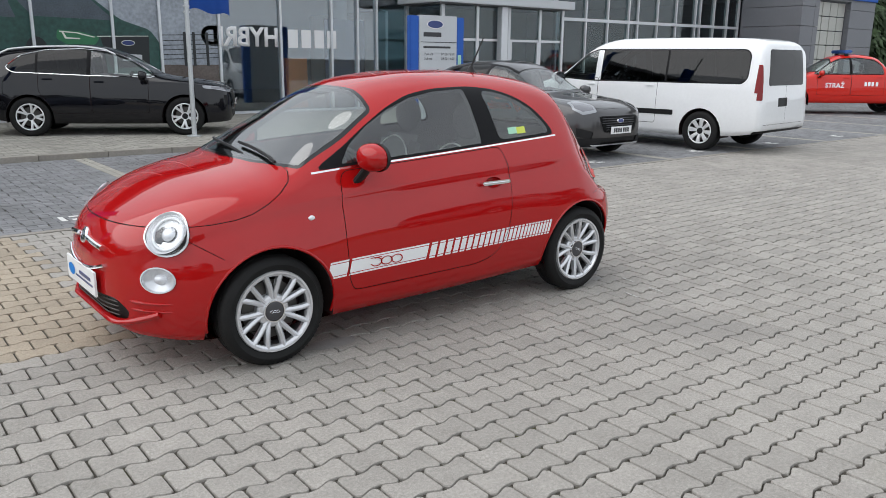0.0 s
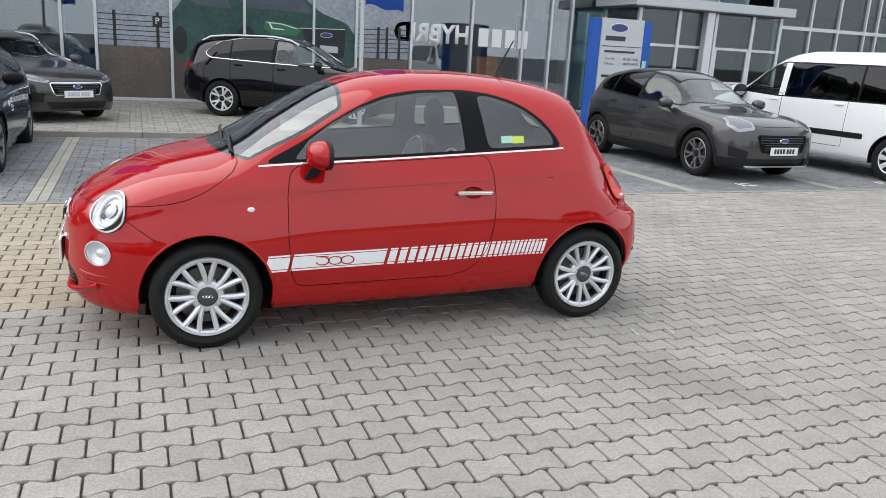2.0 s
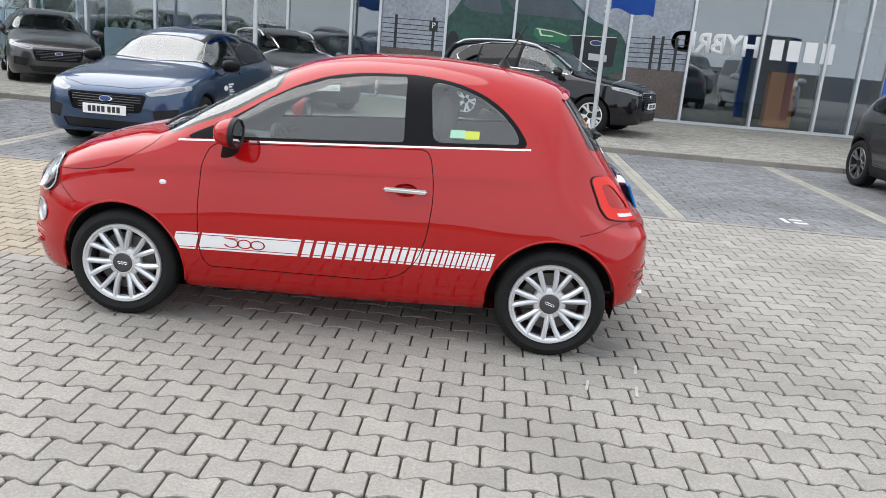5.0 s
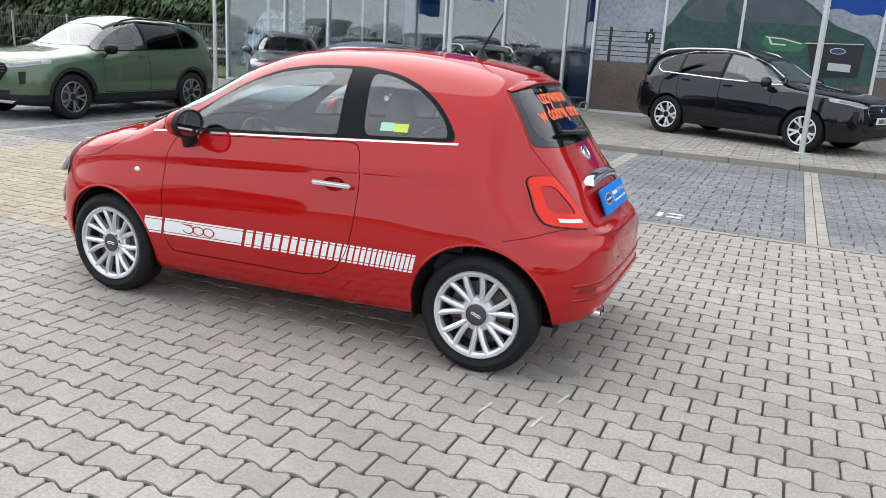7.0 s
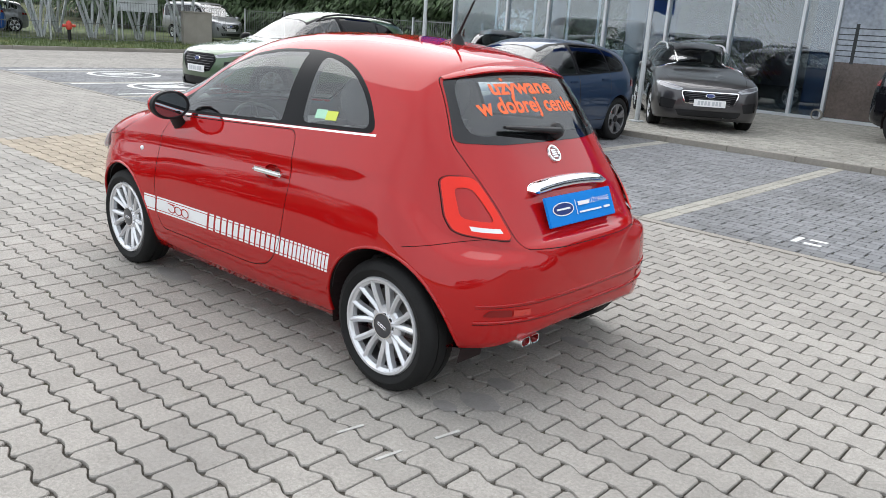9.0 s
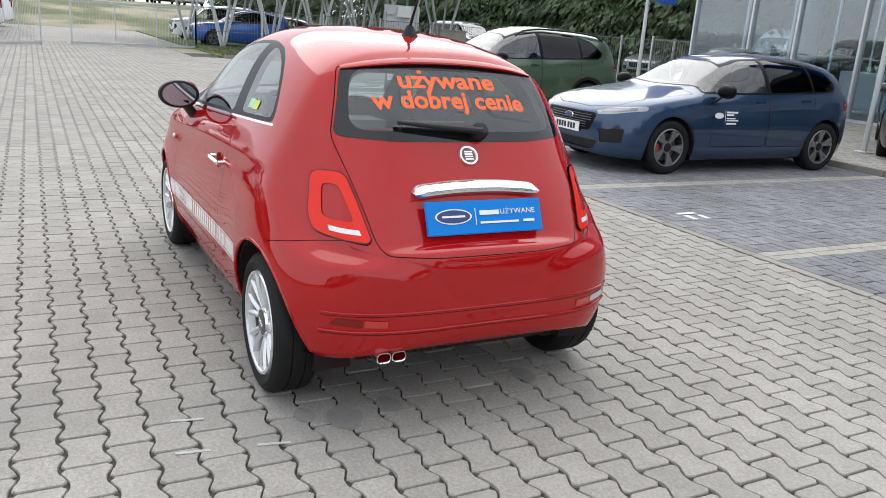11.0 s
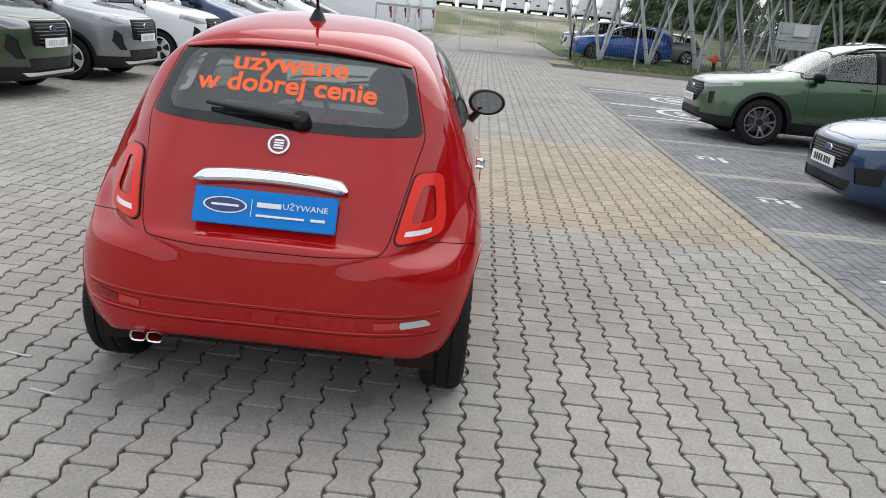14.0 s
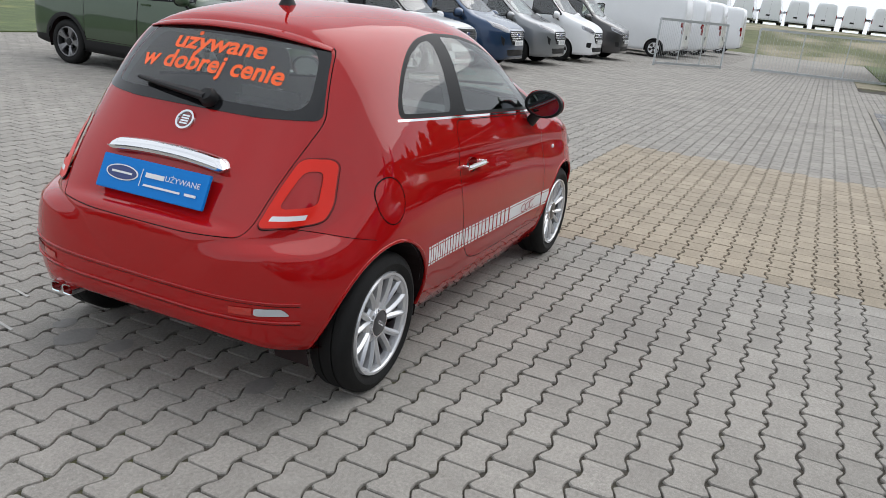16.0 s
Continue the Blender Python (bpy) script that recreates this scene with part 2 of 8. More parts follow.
M = dict(
    red=paint("red car paint", (0.375, 0.005, 0.0055), coat=1.0),
    black_paint=paint("black car paint", (0.006, 0.006, 0.008)),
    blue_paint=paint("blue metallic paint", (0.018, 0.046, 0.105), 0.55),
    grey_paint=paint("dark grey metallic paint", (0.055, 0.053, 0.055), 0.6),
    green_paint=paint("green metallic paint", (0.07, 0.115, 0.062), 0.5),
    dkgreen_paint=paint("dark green metallic paint", (0.045, 0.075, 0.040), 0.4),
    white_paint=paint("white car paint", (0.78, 0.79, 0.80)),
    silver_paint=paint("silver grey paint", (0.24, 0.25, 0.26), 0.6),
    bright_blue=paint("bright blue paint", (0.012, 0.09, 0.38), 0.3),
    fire_red=paint("fire engine red paint", (0.55, 0.02, 0.012)),
    chrome=material("chrome", (0.82, 0.82, 0.83), rough=0.06, metal=1.0),
    rim=material("silver alloy", (0.78, 0.79, 0.80), rough=0.30, metal=0.35, coat=0.4),
    alloy=material("polished silver alloy", (0.66, 0.67, 0.69), rough=0.24, metal=0.55, coat=0.4),
    cap_grey=material("dark grey wheel cap", (0.045, 0.045, 0.05), rough=0.35, coat=0.3),
    # rim alloy with shade painted in, for barrels; also plain dark grille bars
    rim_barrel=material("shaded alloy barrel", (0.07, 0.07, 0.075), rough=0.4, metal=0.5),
    rim_dark=material("grey alloy", (0.20, 0.20, 0.21), rough=0.3, metal=0.6, coat=0.3),
    steel=material("galvanised steel", (0.52, 0.54, 0.55), rough=0.45, metal=0.45, vary=0.12, scale=3),
    rubber=material("tyre rubber", (0.010, 0.010, 0.010), rough=0.7, spec=0.25, vary=0.25, scale=10, bump=0.15, bump_scale=120),
    plastic=material("black plastic", (0.010, 0.010, 0.011), rough=0.5, spec=0.3, vary=0.1, scale=20, bump=0.05, bump_scale=300),
    gloss_black=material("gloss black", (0.005, 0.005, 0.006), rough=0.40, spec=0.12),
    edge_black=material("black printed glass edge", (0.008, 0.008, 0.009), rough=0.03, spec=0.5),
    lamp_dark=material("smoked lamp housing", (0.16, 0.16, 0.175), rough=0.25, metal=0.4, coat=1.0),
    fence_wire=material("grey coated wire", (0.16, 0.17, 0.17), rough=0.55, metal=0.2),
    gap=material("panel gap", (0.012, 0.003, 0.003), rough=0.9),
    trim=material("dark cabin trim", (0.075, 0.075, 0.08), rough=0.7, vary=0.15, scale=15),
    seat=material("grey seat cloth", (0.11, 0.11, 0.115), rough=0.9, vary=0.2, scale=30, bump=0.2, bump_scale=400),
    seat_pipe=material("pale seat piping", (0.55, 0.55, 0.54), rough=0.8),
    disc=material("brake disc", (0.10, 0.095, 0.09), rough=0.5, metal=0.6),
    window=glass("car window", (0.80, 0.87, 0.85), 0.12),
    screen=glass("windscreen glass", (0.68, 0.76, 0.74), 0.24),
    window_dark=glass("privacy window", (0.05, 0.055, 0.06), 0.04),
    lens=glass("lamp lens", (0.95, 0.96, 0.97), 0.08),
    lamp_silver=material("clear lamp edge", (0.30, 0.31, 0.33), rough=0.3, metal=0.3, coat=0.3),
    reflector=material("lamp reflector", (0.78, 0.79, 0.81), rough=0.22, metal=0.35),
    lamp_white=material("white lamp plastic", (0.75, 0.77, 0.79), rough=0.25, coat=0.4),
    bowl=material("silvered lamp bowl", (0.74, 0.75, 0.77), rough=0.2, metal=0.4),
    tail=material("red tail lamp", (0.20, 0.004, 0.004), rough=0.2, coat=0.35, spec=0.3),
    tail_bright=material("bright red tail lamp ring", (0.70, 0.018, 0.006), rough=0.35, coat=0.3, spec=0.2),
    amber=material("red reflector", (0.50, 0.020, 0.010), rough=0.15, coat=1.0),
    white_print=material("white print", (0.80, 0.80, 0.80), rough=0.45),
    orange_print=material("orange vinyl lettering", (0.95, 0.13, 0.022), rough=0.5),
    blue_print=material("blue plate print", (0.004, 0.20, 0.62), rough=0.5, spec=0.2),
    navy_print=material("navy logo print", (0.01, 0.03, 0.16), rough=0.35, coat=0.3),
    red_print=material("dark red enamel", (0.16, 0.01, 0.015), rough=0.2, coat=1.0),
    dark_print=material("dark print", (0.03, 0.03, 0.035), rough=0.5),
    grey_print=material("grey sign panel", (0.50, 0.52, 0.54), rough=0.4, vary=0.03, scale=2),
    # mirror colour lowered to imitate a dark reflection
    mirror=material("darkened mirror glass", (0.30, 0.32, 0.34), rough=0.01, metal=1.0),
    sticker=material("pale green sticker", (0.35, 0.62, 0.45), rough=0.5),
    sticker_b=material("yellow green sticker", (0.55, 0.62, 0.08), rough=0.5),
    paver=concrete("grey concrete paving", (0.303, 0.285, 0.259)),
    paver_p=concrete("grey concrete paving stone", (0.303, 0.285, 0.259), True),
    paver_tan=concrete("tan concrete paving", (0.345, 0.293, 0.226), False, (0.25, 0.22, 0.18)),
    brick_dark=material("dark grey concrete bricks", (0.192, 0.194, 0.200), rough=0.88, vary=0.15, scale=0.7, island=0.16, bump=0.35, bump_scale=180, second=((0.10, 0.10, 0.10), 0.6, 0.5, 0.8)),
    brick_pave=material("tan grey pavement stones", (0.285, 0.272, 0.240), rough=0.88, vary=0.14, scale=1.0, island=0.20, bump=0.35, bump_scale=180),
    brick_light=material("light grey concrete bricks", (0.315, 0.300, 0.262), rough=0.88, vary=0.10, scale=1.0, island=0.10, bump=0.35, bump_scale=180),
    kerb=material("concrete kerb", (0.265, 0.245, 0.215), rough=0.9, vary=0.18, scale=2.5, per_object=0.08, bump=0.4, bump_scale=90),
    joint=material("sandy joint soil", (0.060, 0.053, 0.043), rough=1.0, vary=0.35, scale=1.5, second=((0.085, 0.088, 0.035), 1.3, 0.56, 0.72)),
    road_paint=material("worn white road paint", (0.62, 0.62, 0.60), rough=0.8, vary=0.2, scale=12),
    grass=material("grass", (0.085, 0.115, 0.040), rough=0.9, vary=0.45, scale=1.6, bump=0.8, bump_scale=40, second=((0.20, 0.20, 0.07), 0.8, 0.55, 0.75)),
    bank=material("rough sandy grass", (0.105, 0.115, 0.050), rough=0.95, vary=0.4, scale=0.8, bump=0.8, bump_scale=30, second=((0.30, 0.265, 0.19), 0.22, 0.46, 0.62)),
    leaf=material("dark conifer foliage", (0.048, 0.082, 0.030), rough=0.75, vary=0.45, scale=1.2, island=0.4),
    bark=material("bark", (0.09, 0.065, 0.045), rough=0.95, vary=0.3, scale=5, bump=0.6, bump_scale=30),
    clad=material("grey facade cladding", (0.16, 0.165, 0.18), rough=0.5, vary=0.05, scale=0.8),
    frame=material("silver window frame", (0.62, 0.64, 0.66), rough=0.4, metal=0.35, vary=0.05, scale=2),
    white_wall=material("white painted surface", (0.70, 0.70, 0.69), rough=0.6, vary=0.05, scale=1.5),
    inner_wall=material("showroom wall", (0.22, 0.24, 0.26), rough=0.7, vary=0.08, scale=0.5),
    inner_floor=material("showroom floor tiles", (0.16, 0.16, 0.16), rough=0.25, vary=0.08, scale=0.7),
    wing_glass=glass("wing glass", (0.62, 0.72, 0.74), 0.07),
    facade_glass=glass("facade glass", (0.84, 0.92, 0.96), 0.15),
    blind=material("navy panel", (0.012, 0.03, 0.07), rough=0.4, vary=0.05, scale=1),
    flag=material("blue flag cloth", (0.02, 0.10, 0.42), rough=0.8, vary=0.08, scale=4),
    orange_box=material("orange crate", (0.75, 0.22, 0.05), rough=0.6),
    garage=material("sectional door panels", (0.42, 0.42, 0.38), rough=0.45, vary=0.06, scale=2),
    hydrant=material("red hydrant paint", (0.5, 0.05, 0.03), rough=0.5, vary=0.15, scale=10),
)


# ---------------------------------------------------------------- mesh helpers
def root(name, m, label, category, group=""):
    ob = new(name)
    ob.empty_display_size = 0.2
    ob.matrix_world = m
    return tagged(ob, label, category, group)


def part(name, bm, mat, parent=None, label="", smooth=False, keep=False):
    me = bpy.data.meshes.new(name)
    bm.to_mesh(me)
    if not keep:
        bm.free()
    me.materials.append(mat)
    if smooth:
        me.shade_smooth()
        me.set_sharp_from_angle(angle=radians(38))
    ob = new(name, me)
    if parent:
        ob.parent = parent
    return tagged(ob, label)


def box(bm, x0, x1, y0, y1, z0, z1, m=None):
    vs = [bm.verts.new((m @ Vector(c)) if m else c) for c in ((x0, y0, z0), (x1, y0, z0), (x1, y1, z0), (x0, y1, z0), (x0, y0, z1), (x1, y0, z1), (x1, y1, z1), (x0, y1, z1))]
    for f in ((0, 3, 2, 1), (4, 5, 6, 7), (0, 1, 5, 4), (1, 2, 6, 5), (2, 3, 7, 6), (3, 0, 4, 7)):
        bm.faces.new([vs[i] for i in f])


def block(x0, x1, y0, y1, z0, z1, bevel=0.0, m=None):
    bm = bmesh.new()
    box(bm, x0, x1, y0, y1, z0, z1, m)
    if bevel:
        bmesh.ops.bevel(bm, geom=bm.edges[:], offset=bevel, segments=2, affect="EDGES")
    return bm


def tube(bm, a, b, r0, r1=None, n=10):
    """A straight round bar from a to b."""
    a, b = Vector(a), Vector(b)
    r1 = r0 if r1 is None else r1
    q = (b - a).to_track_quat("Z", "Y").to_matrix()
    rings = []
    for p, r in ((a, r0), (b, r1)):
        rings.append([bm.verts.new(p + q @ Vector((r * math.cos(2 * math.pi * i / n), r * math.sin(2 * math.pi * i / n), 0))) for i in range(n)])
    for i in range(n):
        bm.faces.new((rings[0][i], rings[0][(i + 1) % n], rings[1][(i + 1) % n], rings[1][i]))
    bm.faces.new(rings[0][::-1])
    bm.faces.new(rings[1])


def bar(bm, a, b, w, h):
    """A straight bar of rectangular section from a to b."""
    a, b = Vector(a), Vector(b)
    q = (b - a).to_track_quat("X", "Z").to_matrix().to_4x4()
    box(bm, 0, (b - a).length, -w / 2, w / 2, -h / 2, h / 2, Matrix.Translation(a) @ q)


def lathe(bm, profile, n, axis="Y", m=None):
    """Turn a profile of (radius, along) round the Y or Z axis."""
    rings = []
    for r, a in profile:
        ring = []
        for i in range(n):
            c, s = r * math.cos(2 * math.pi * i / n), r * math.sin(2 * math.pi * i / n)
            v = Vector((c, a, s)) if axis == "Y" else Vector((c, s, a))
            ring.append(bm.verts.new(m @ v if m else v))
        rings.append(ring)
    for p, q in zip(rings, rings[1:]):
        for i in range(n):
            bm.faces.new((p[i], p[(i + 1) % n], q[(i + 1) % n], q[i]))
    return rings


def solid(bm, outline, depth, m=None):
    """A plate: a flat outline in x, z given thickness along y."""
    f = [bm.verts.new((m @ Vector((x, 0, z))) if m else (x, 0, z)) for x, z in outline]
    b = [bm.verts.new((m @ Vector((x, depth, z))) if m else (x, depth, z)) for x, z in outline]
    bm.faces.new(f)
    bm.faces.new(b[::-1])
    for i in range(len(f)):
        j = (i + 1) % len(f)
        bm.faces.new((f[j], f[i], b[i], b[j]))


def curve_through(keys, x):
    """Smooth monotone curve through (x, value) keys."""
    if x <= keys[0][0]:
        return keys[0][1]
    if x >= keys[-1][0]:
        return keys[-1][1]
    for i in range(len(keys) - 1):
        if x <= keys[i + 1][0]:
            break
    def slope(j):
        return (keys[j + 1][1] - keys[j][1]) / (keys[j + 1][0] - keys[j][0])
    def tangent(j):
        if j == 0:
            return slope(0)
        if j == len(keys) - 1:
            return slope(j - 1)
        a, b = slope(j - 1), slope(j)
        return 0.0 if a * b <= 0 else 2 * a * b / (a + b)
    (x0, y0), (x1, y1) = keys[i], keys[i + 1]
    h, t = x1 - x0, (x - x0) / (x1 - x0)
    return (y0 * (1 + 2 * t) * (1 - t) ** 2 + tangent(i) * h * t * (1 - t) ** 2 + y1 * t * t * (3 - 2 * t) + tangent(i + 1) * h * t * t * (t - 1))


def rounded(poly, r, n=4):
    """A polygon with its corners rounded to about r."""
    out = []
    for i, p in enumerate(poly):
        p = Vector(p)
        a, b = Vector(poly[i - 1]) - p, Vector(poly[(i + 1) % len(poly)]) - p
        d = min(r, a.length * 0.48, b.length * 0.48)
        p0, p1 = p + a.normalized() * d, p + b.normalized() * d
        for k in range(n + 1):
            t = k / n
            out.append(tuple(p0 * (1 - t) ** 2 + p * 2 * t * (1 - t) + p1 * t * t))
    return out


def circle(cx, cz, r, n=28, rz=None):
    return [(cx + r * math.cos(2 * math.pi * i / n), cz + (rz or r) * math.sin(2 * math.pi * i / n)) for i in range(n)]


def area(poly):
    return sum(poly[i - 1][0] * p[1] - p[0] * poly[i - 1][1] for i, p in enumerate(poly)) / 2


def grown(poly, d):
    """The polygon moved outwards by d (inwards if negative)."""
    if area(poly) < 0:
        poly = poly[::-1]
    out, n = [], len(poly)
    for i in range(n):
        a, p, b = Vector(poly[i - 1]), Vector(poly[i]), Vector(poly[(i + 1) % n])
        e, g = (p - a), (b - p)
        if e.length < 1e-9 or g.length < 1e-9:
            continue
        e, g = e.normalized(), g.normalized()
        q = Vector((e.y + g.y, -e.x - g.x))
        q = q.normalized() if q.length > 1e-6 else Vector((e.y, -e.x))
        out.append(tuple(p + q * d / max(0.5, q.dot(Vector((e.y, -e.x))))))
    return out


def inside(poly, u, v):
    hit, n = False, len(poly)
    j = n - 1
    for i in range(n):
        (xi, yi), (xj, yj) = poly[i], poly[j]
        if (yi > v) != (yj > v) and u < (xj - xi) * (v - yi) / (yj - yi) + xi:
            hit = not hit
        j = i
    return hit


def letters(text, size, name="lettering", bold=0.0):
    """Flat lettering as a bmesh in the x, y plane, centred."""
    cu = bpy.data.curves.new(name, "FONT")
    cu.body, cu.size, cu.align_x, cu.align_y = text, size, "CENTER", "CENTER"
    cu.resolution_u = 3
    cu.offset = bold
    ob = bpy.data.objects.new(name, cu)
    scene.collection.objects.link(ob)
    me = bpy.data.meshes.new_from_object(ob.evaluated_get(bpy.context.evaluated_depsgraph_get()))
    bpy.data.objects.remove(ob)
    bm = bmesh.new()
    bm.from_mesh(me)
    bpy.data.meshes.remove(me)
    return bm


def moved(bm, m):
    bmesh.ops.transform(bm, matrix=m, verts=bm.verts)
    return bm


# ---------------------------------------------------------------- vehicle bodies
from mathutils.bvhtree import BVHTree

SIDE = (Vector((1, 0, 0)), Vector((0, 0, 1)))       # x, z as seen from the side
ENDS = (Vector((0, 1, 0)), Vector((0, 0, 1)))       # y, z as seen from an end
PLAN = (Vector((1, 0, 0)), Vector((0, 1, 0)))       # x, y as seen from above


def step(a, b, x):
    t = min(1, max(0, (x - a) / (b - a)))
    return t * t * (3 - 2 * t)


class Shell:
    """The outer skin of a vehicle as one lofted sheet, cut along outlines into its panels.
    x runs from the front axle (0) to the rear, y to the vehicle's own right... both sides alike, z up."""

    def __init__(self, s, stations=80, low=12, up=14, under=3):
        self.s = s
        x0, x1 = s["top"][0][0], s["top"][-1][0]
        self.x0, self.x1 = x0, x1
        bm = self.bm = bmesh.new()
        rings = []
        for i in range(stations + 1):
            x = x0 + (x1 - x0) * (1 - math.cos(math.pi * i / stations)) / 2
            half = self.section(x, low, up, under)
            ring = [bm.verts.new((x, y, z)) for y, z in half]
            ring += [bm.verts.new((x, -y, z)) for y, z in half[-2:0:-1]]
            rings.append(ring)
        n = len(rings[0])
        for p, q in zip(rings, rings[1:]):
            for j in range(n):
                k = (j + 1) % n
                bm.faces.new((p[j], q[j], q[k], p[k]))
        bm.faces.new(rings[0])
        bm.faces.new(rings[-1][::-1])
        bmesh.ops.recalc_face_normals(bm, faces=bm.faces)
        bm.normal_update()
        self.tree = BVHTree.FromBMesh(bm)
        self.tris = [(tuple(v.index for v in f.verts)) for f in bm.faces]
        bm.verts.index_update()
        self.tris = [tuple(v.index for v in f.verts) for f in bm.faces]
        self.co = [v.co.copy() for v in bm.verts]
        self.no = [v.normal.copy() for v in bm.verts]
        self.layer = bm.faces.layers.int.new("region")
        self.names = ["body"]
        self.cache, self.boxes = {}, {}

    def section(self, x, low, up, under):
        s = self.s
        zb, zs, zt = (curve_through(s[k], x) for k in ("bot", "sh", "top"))
        zs = max(zb + 0.01, min(zs, zt - 0.004))
        W = s["W"]
        f, r = s["front"], s["rear"]            # plan rounding: start, power
        if x < f[0]:
            u = min(0.9995, (f[0] - x) / (f[0] - self.x0))
            W *= (1 - u ** f[1]) ** (1 / f[2])
        elif x > r[0]:
            u = min(0.9995, (x - r[0]) / (self.x1 - r[0]))
            W *= (1 - u ** r[1]) ** (1 / r[2])
        upper = 1.0
        if "rear2" in s and x > s["rear2"][0]:
            u = min(0.9995, (x - s["rear2"][0]) / (self.x1 - s["rear2"][0]))
            upper = min(1.0, s["W"] * (1 - u ** s["rear2"][1]) ** (1 / s["rear2"][2]) / max(W, 1e-4))
        tl, tu = s.get("tuck", (0.07, 0.03))
        h = zt - zs
        g = step(*s.get("square", (0.05, 0.26)), h)
        n = 2.4 + (s.get("n", 2.5) - 2.4) * g
        m = 2.0 + (s.get("m", 5.0) - 2.0) * g
        k = s.get("k", 0.34) * g
        pts = [(W * 0.93 * (1 - tl) * i / under, zb) for i in range(under)]
        flare = s.get("flare", 0.0)
        for i in range(low + 1):
            w = 1 - (1 - i / low) ** s.get("bias", 1.0)
            z = zb + (zs - zb) * w
            y = W * (1 - tl * max(0, (0.5 - w) / 0.5) ** 2.5 - tu * max(0, (w - 0.5) / 0.5) ** 2)
            y *= 1 + (upper - 1) * step(s.get("ledge", 0.5), 1.0, w)
            y += s.get("crease", 0.0) * math.exp(-((1 - w) / 0.06) ** 2) * min(1, W / s["W"])
            if flare:
                for xa in (0, s["base"]):
                    y += flare * math.exp(-((x - xa) / 0.42) ** 4) * math.exp(-((z - 0.50) / 0.26) ** 2)
            pts.append((y, z))
        ws = pts[-1][0]
        for i in range(1, up + 1):
            a = math.pi / 2 * i / up
            c, sn = max(0.0, math.cos(a)) ** (2 / n), math.sin(a) ** (2 / m)
            pts.append((ws * c * (1 - k * sn) if i < up else 0.0, zs + h * sn))
        return pts

    def normal(self, p):
        """The smooth normal of the skin at the place nearest to p."""
        key = (round(p.x, 5), round(p.y, 5), round(p.z, 5))
        if key in self.cache:
            return self.cache[key]
        q, nn, i, d = self.tree.find_nearest(p)
        total, weight = Vector(), 0
        for j in self.tris[i]:
            w = 1 / ((self.co[j] - q).length + 1e-4) ** 1.5
            total += self.no[j] * w
            weight += w
        out = (total / weight).normalized()
        self.cache[key] = out
        return out

    def region(self, name):
        if name not in self.names:
            self.names.append(name)
        return self.names.index(name)

    def cut(self, poly, frame_axes, test, name=None, only=None):
        """Cut the skin along an outline seen in a plane; faces inside, where test(centre, normal) holds, join the named region."""
        bm, lay = self.bm, self.layer
        U, V = frame_axes
        us, vs = [p[0] for p in poly], [p[1] for p in poly]
        lo_u, hi_u, lo_v, hi_v = min(us) - 1e-4, max(us) + 1e-4, min(vs) - 1e-4, max(vs) + 1e-4
        def bounds(f):
            a = [v.co.dot(U) for v in f.verts]
            b = [v.co.dot(V) for v in f.verts]
            return min(a), max(a), min(b), max(b)
        pool, known = {}, self.boxes.setdefault((tuple(U), tuple(V)), {})
        for f in bm.faces:
            b = known.get(f)
            if b is None:
                b = known[f] = bounds(f)
            if b[1] >= lo_u and b[0] <= hi_u and b[3] >= lo_v and b[2] <= hi_v and test(f.calc_center_median(), f.normal):
                pool[f] = b
        n = len(poly)
        for i in range(n):
            (au, av), (bu, bv) = poly[i], poly[(i + 1) % n]
            if (au - bu) ** 2 + (av - bv) ** 2 < 1e-12:
                continue
            e = (min(au, bu) - 1e-5, max(au, bu) + 1e-5, min(av, bv) - 1e-5, max(av, bv) + 1e-5)
            near = [f for f, b in pool.items() if b[1] >= e[0] and b[0] <= e[1] and b[3] >= e[2] and b[2] <= e[3]]
            if not near:
                continue
            co = U * au + V * av
            no = (V * (bu - au) - U * (bv - av)).normalized()
            crossing = []
            for f in near:
                d = [(v.co - co).dot(no) for v in f.verts]
                if min(d) < -1e-6 and max(d) > 1e-6:
                    crossing.append(f)
            if not crossing:
                continue
            edges = {x for f in crossing for x in f.edges}
            verts = {x for f in crossing for x in f.verts}
            for f in crossing:
                del pool[f]
            ret = bmesh.ops.bisect_plane(bm, geom=crossing + list(edges) + list(verts), dist=1e-6, plane_co=co, plane_no=no)
            for g in ret["geom"]:
                if isinstance(g, bmesh.types.BMFace) and g.is_valid:
                    pool[g] = known[g] = bounds(g)
        if name is None:
            return
        idx = self.region(name)
        allowed = None if only is None else {self.region(o) for o in only}
        for f in pool:
            if f.is_valid:
                c = f.calc_center_median()
                if inside(poly, c.dot(U), c.dot(V)) and (allowed is None or f[lay] in allowed):
                    f[lay] = idx

    def seam(self, poly, axes, test, name, width=0.005, only=("body",), gap="gap"):
        """A panel with a narrow gap all round."""
        self.cut(grown(poly, width / 2), axes, test, "_ring", only)
        self.cut(grown(poly, -width / 2), axes, test, name, ("_ring",))
        ring, g = self.region("_ring"), self.region(gap)
        for f in self.bm.faces:
            if f[self.layer] == ring:
                f[self.layer] = g

    def take(self, name, label_name, mat, parent, label="", where=None, push=0.0, keep=False):
        """Lift a region out as a mesh of its own, shaded like the whole skin."""
        if name not in self.names:
            return None
        idx = self.names.index(name)
        index, verts, faces = {}, [], []
        for f in self.bm.faces:
            if f[self.layer] == idx and (where is None or where(f.calc_center_median())):
                face = []
                for v in f.verts:
                    if v not in index:
                        index[v] = len(verts)
                        verts.append(v.co.copy())
                    face.append(index[v])
                faces.append(face)
        if not faces:
            return None
        normals = [self.normal(v) for v in verts]
        me = bpy.data.meshes.new(label_name)
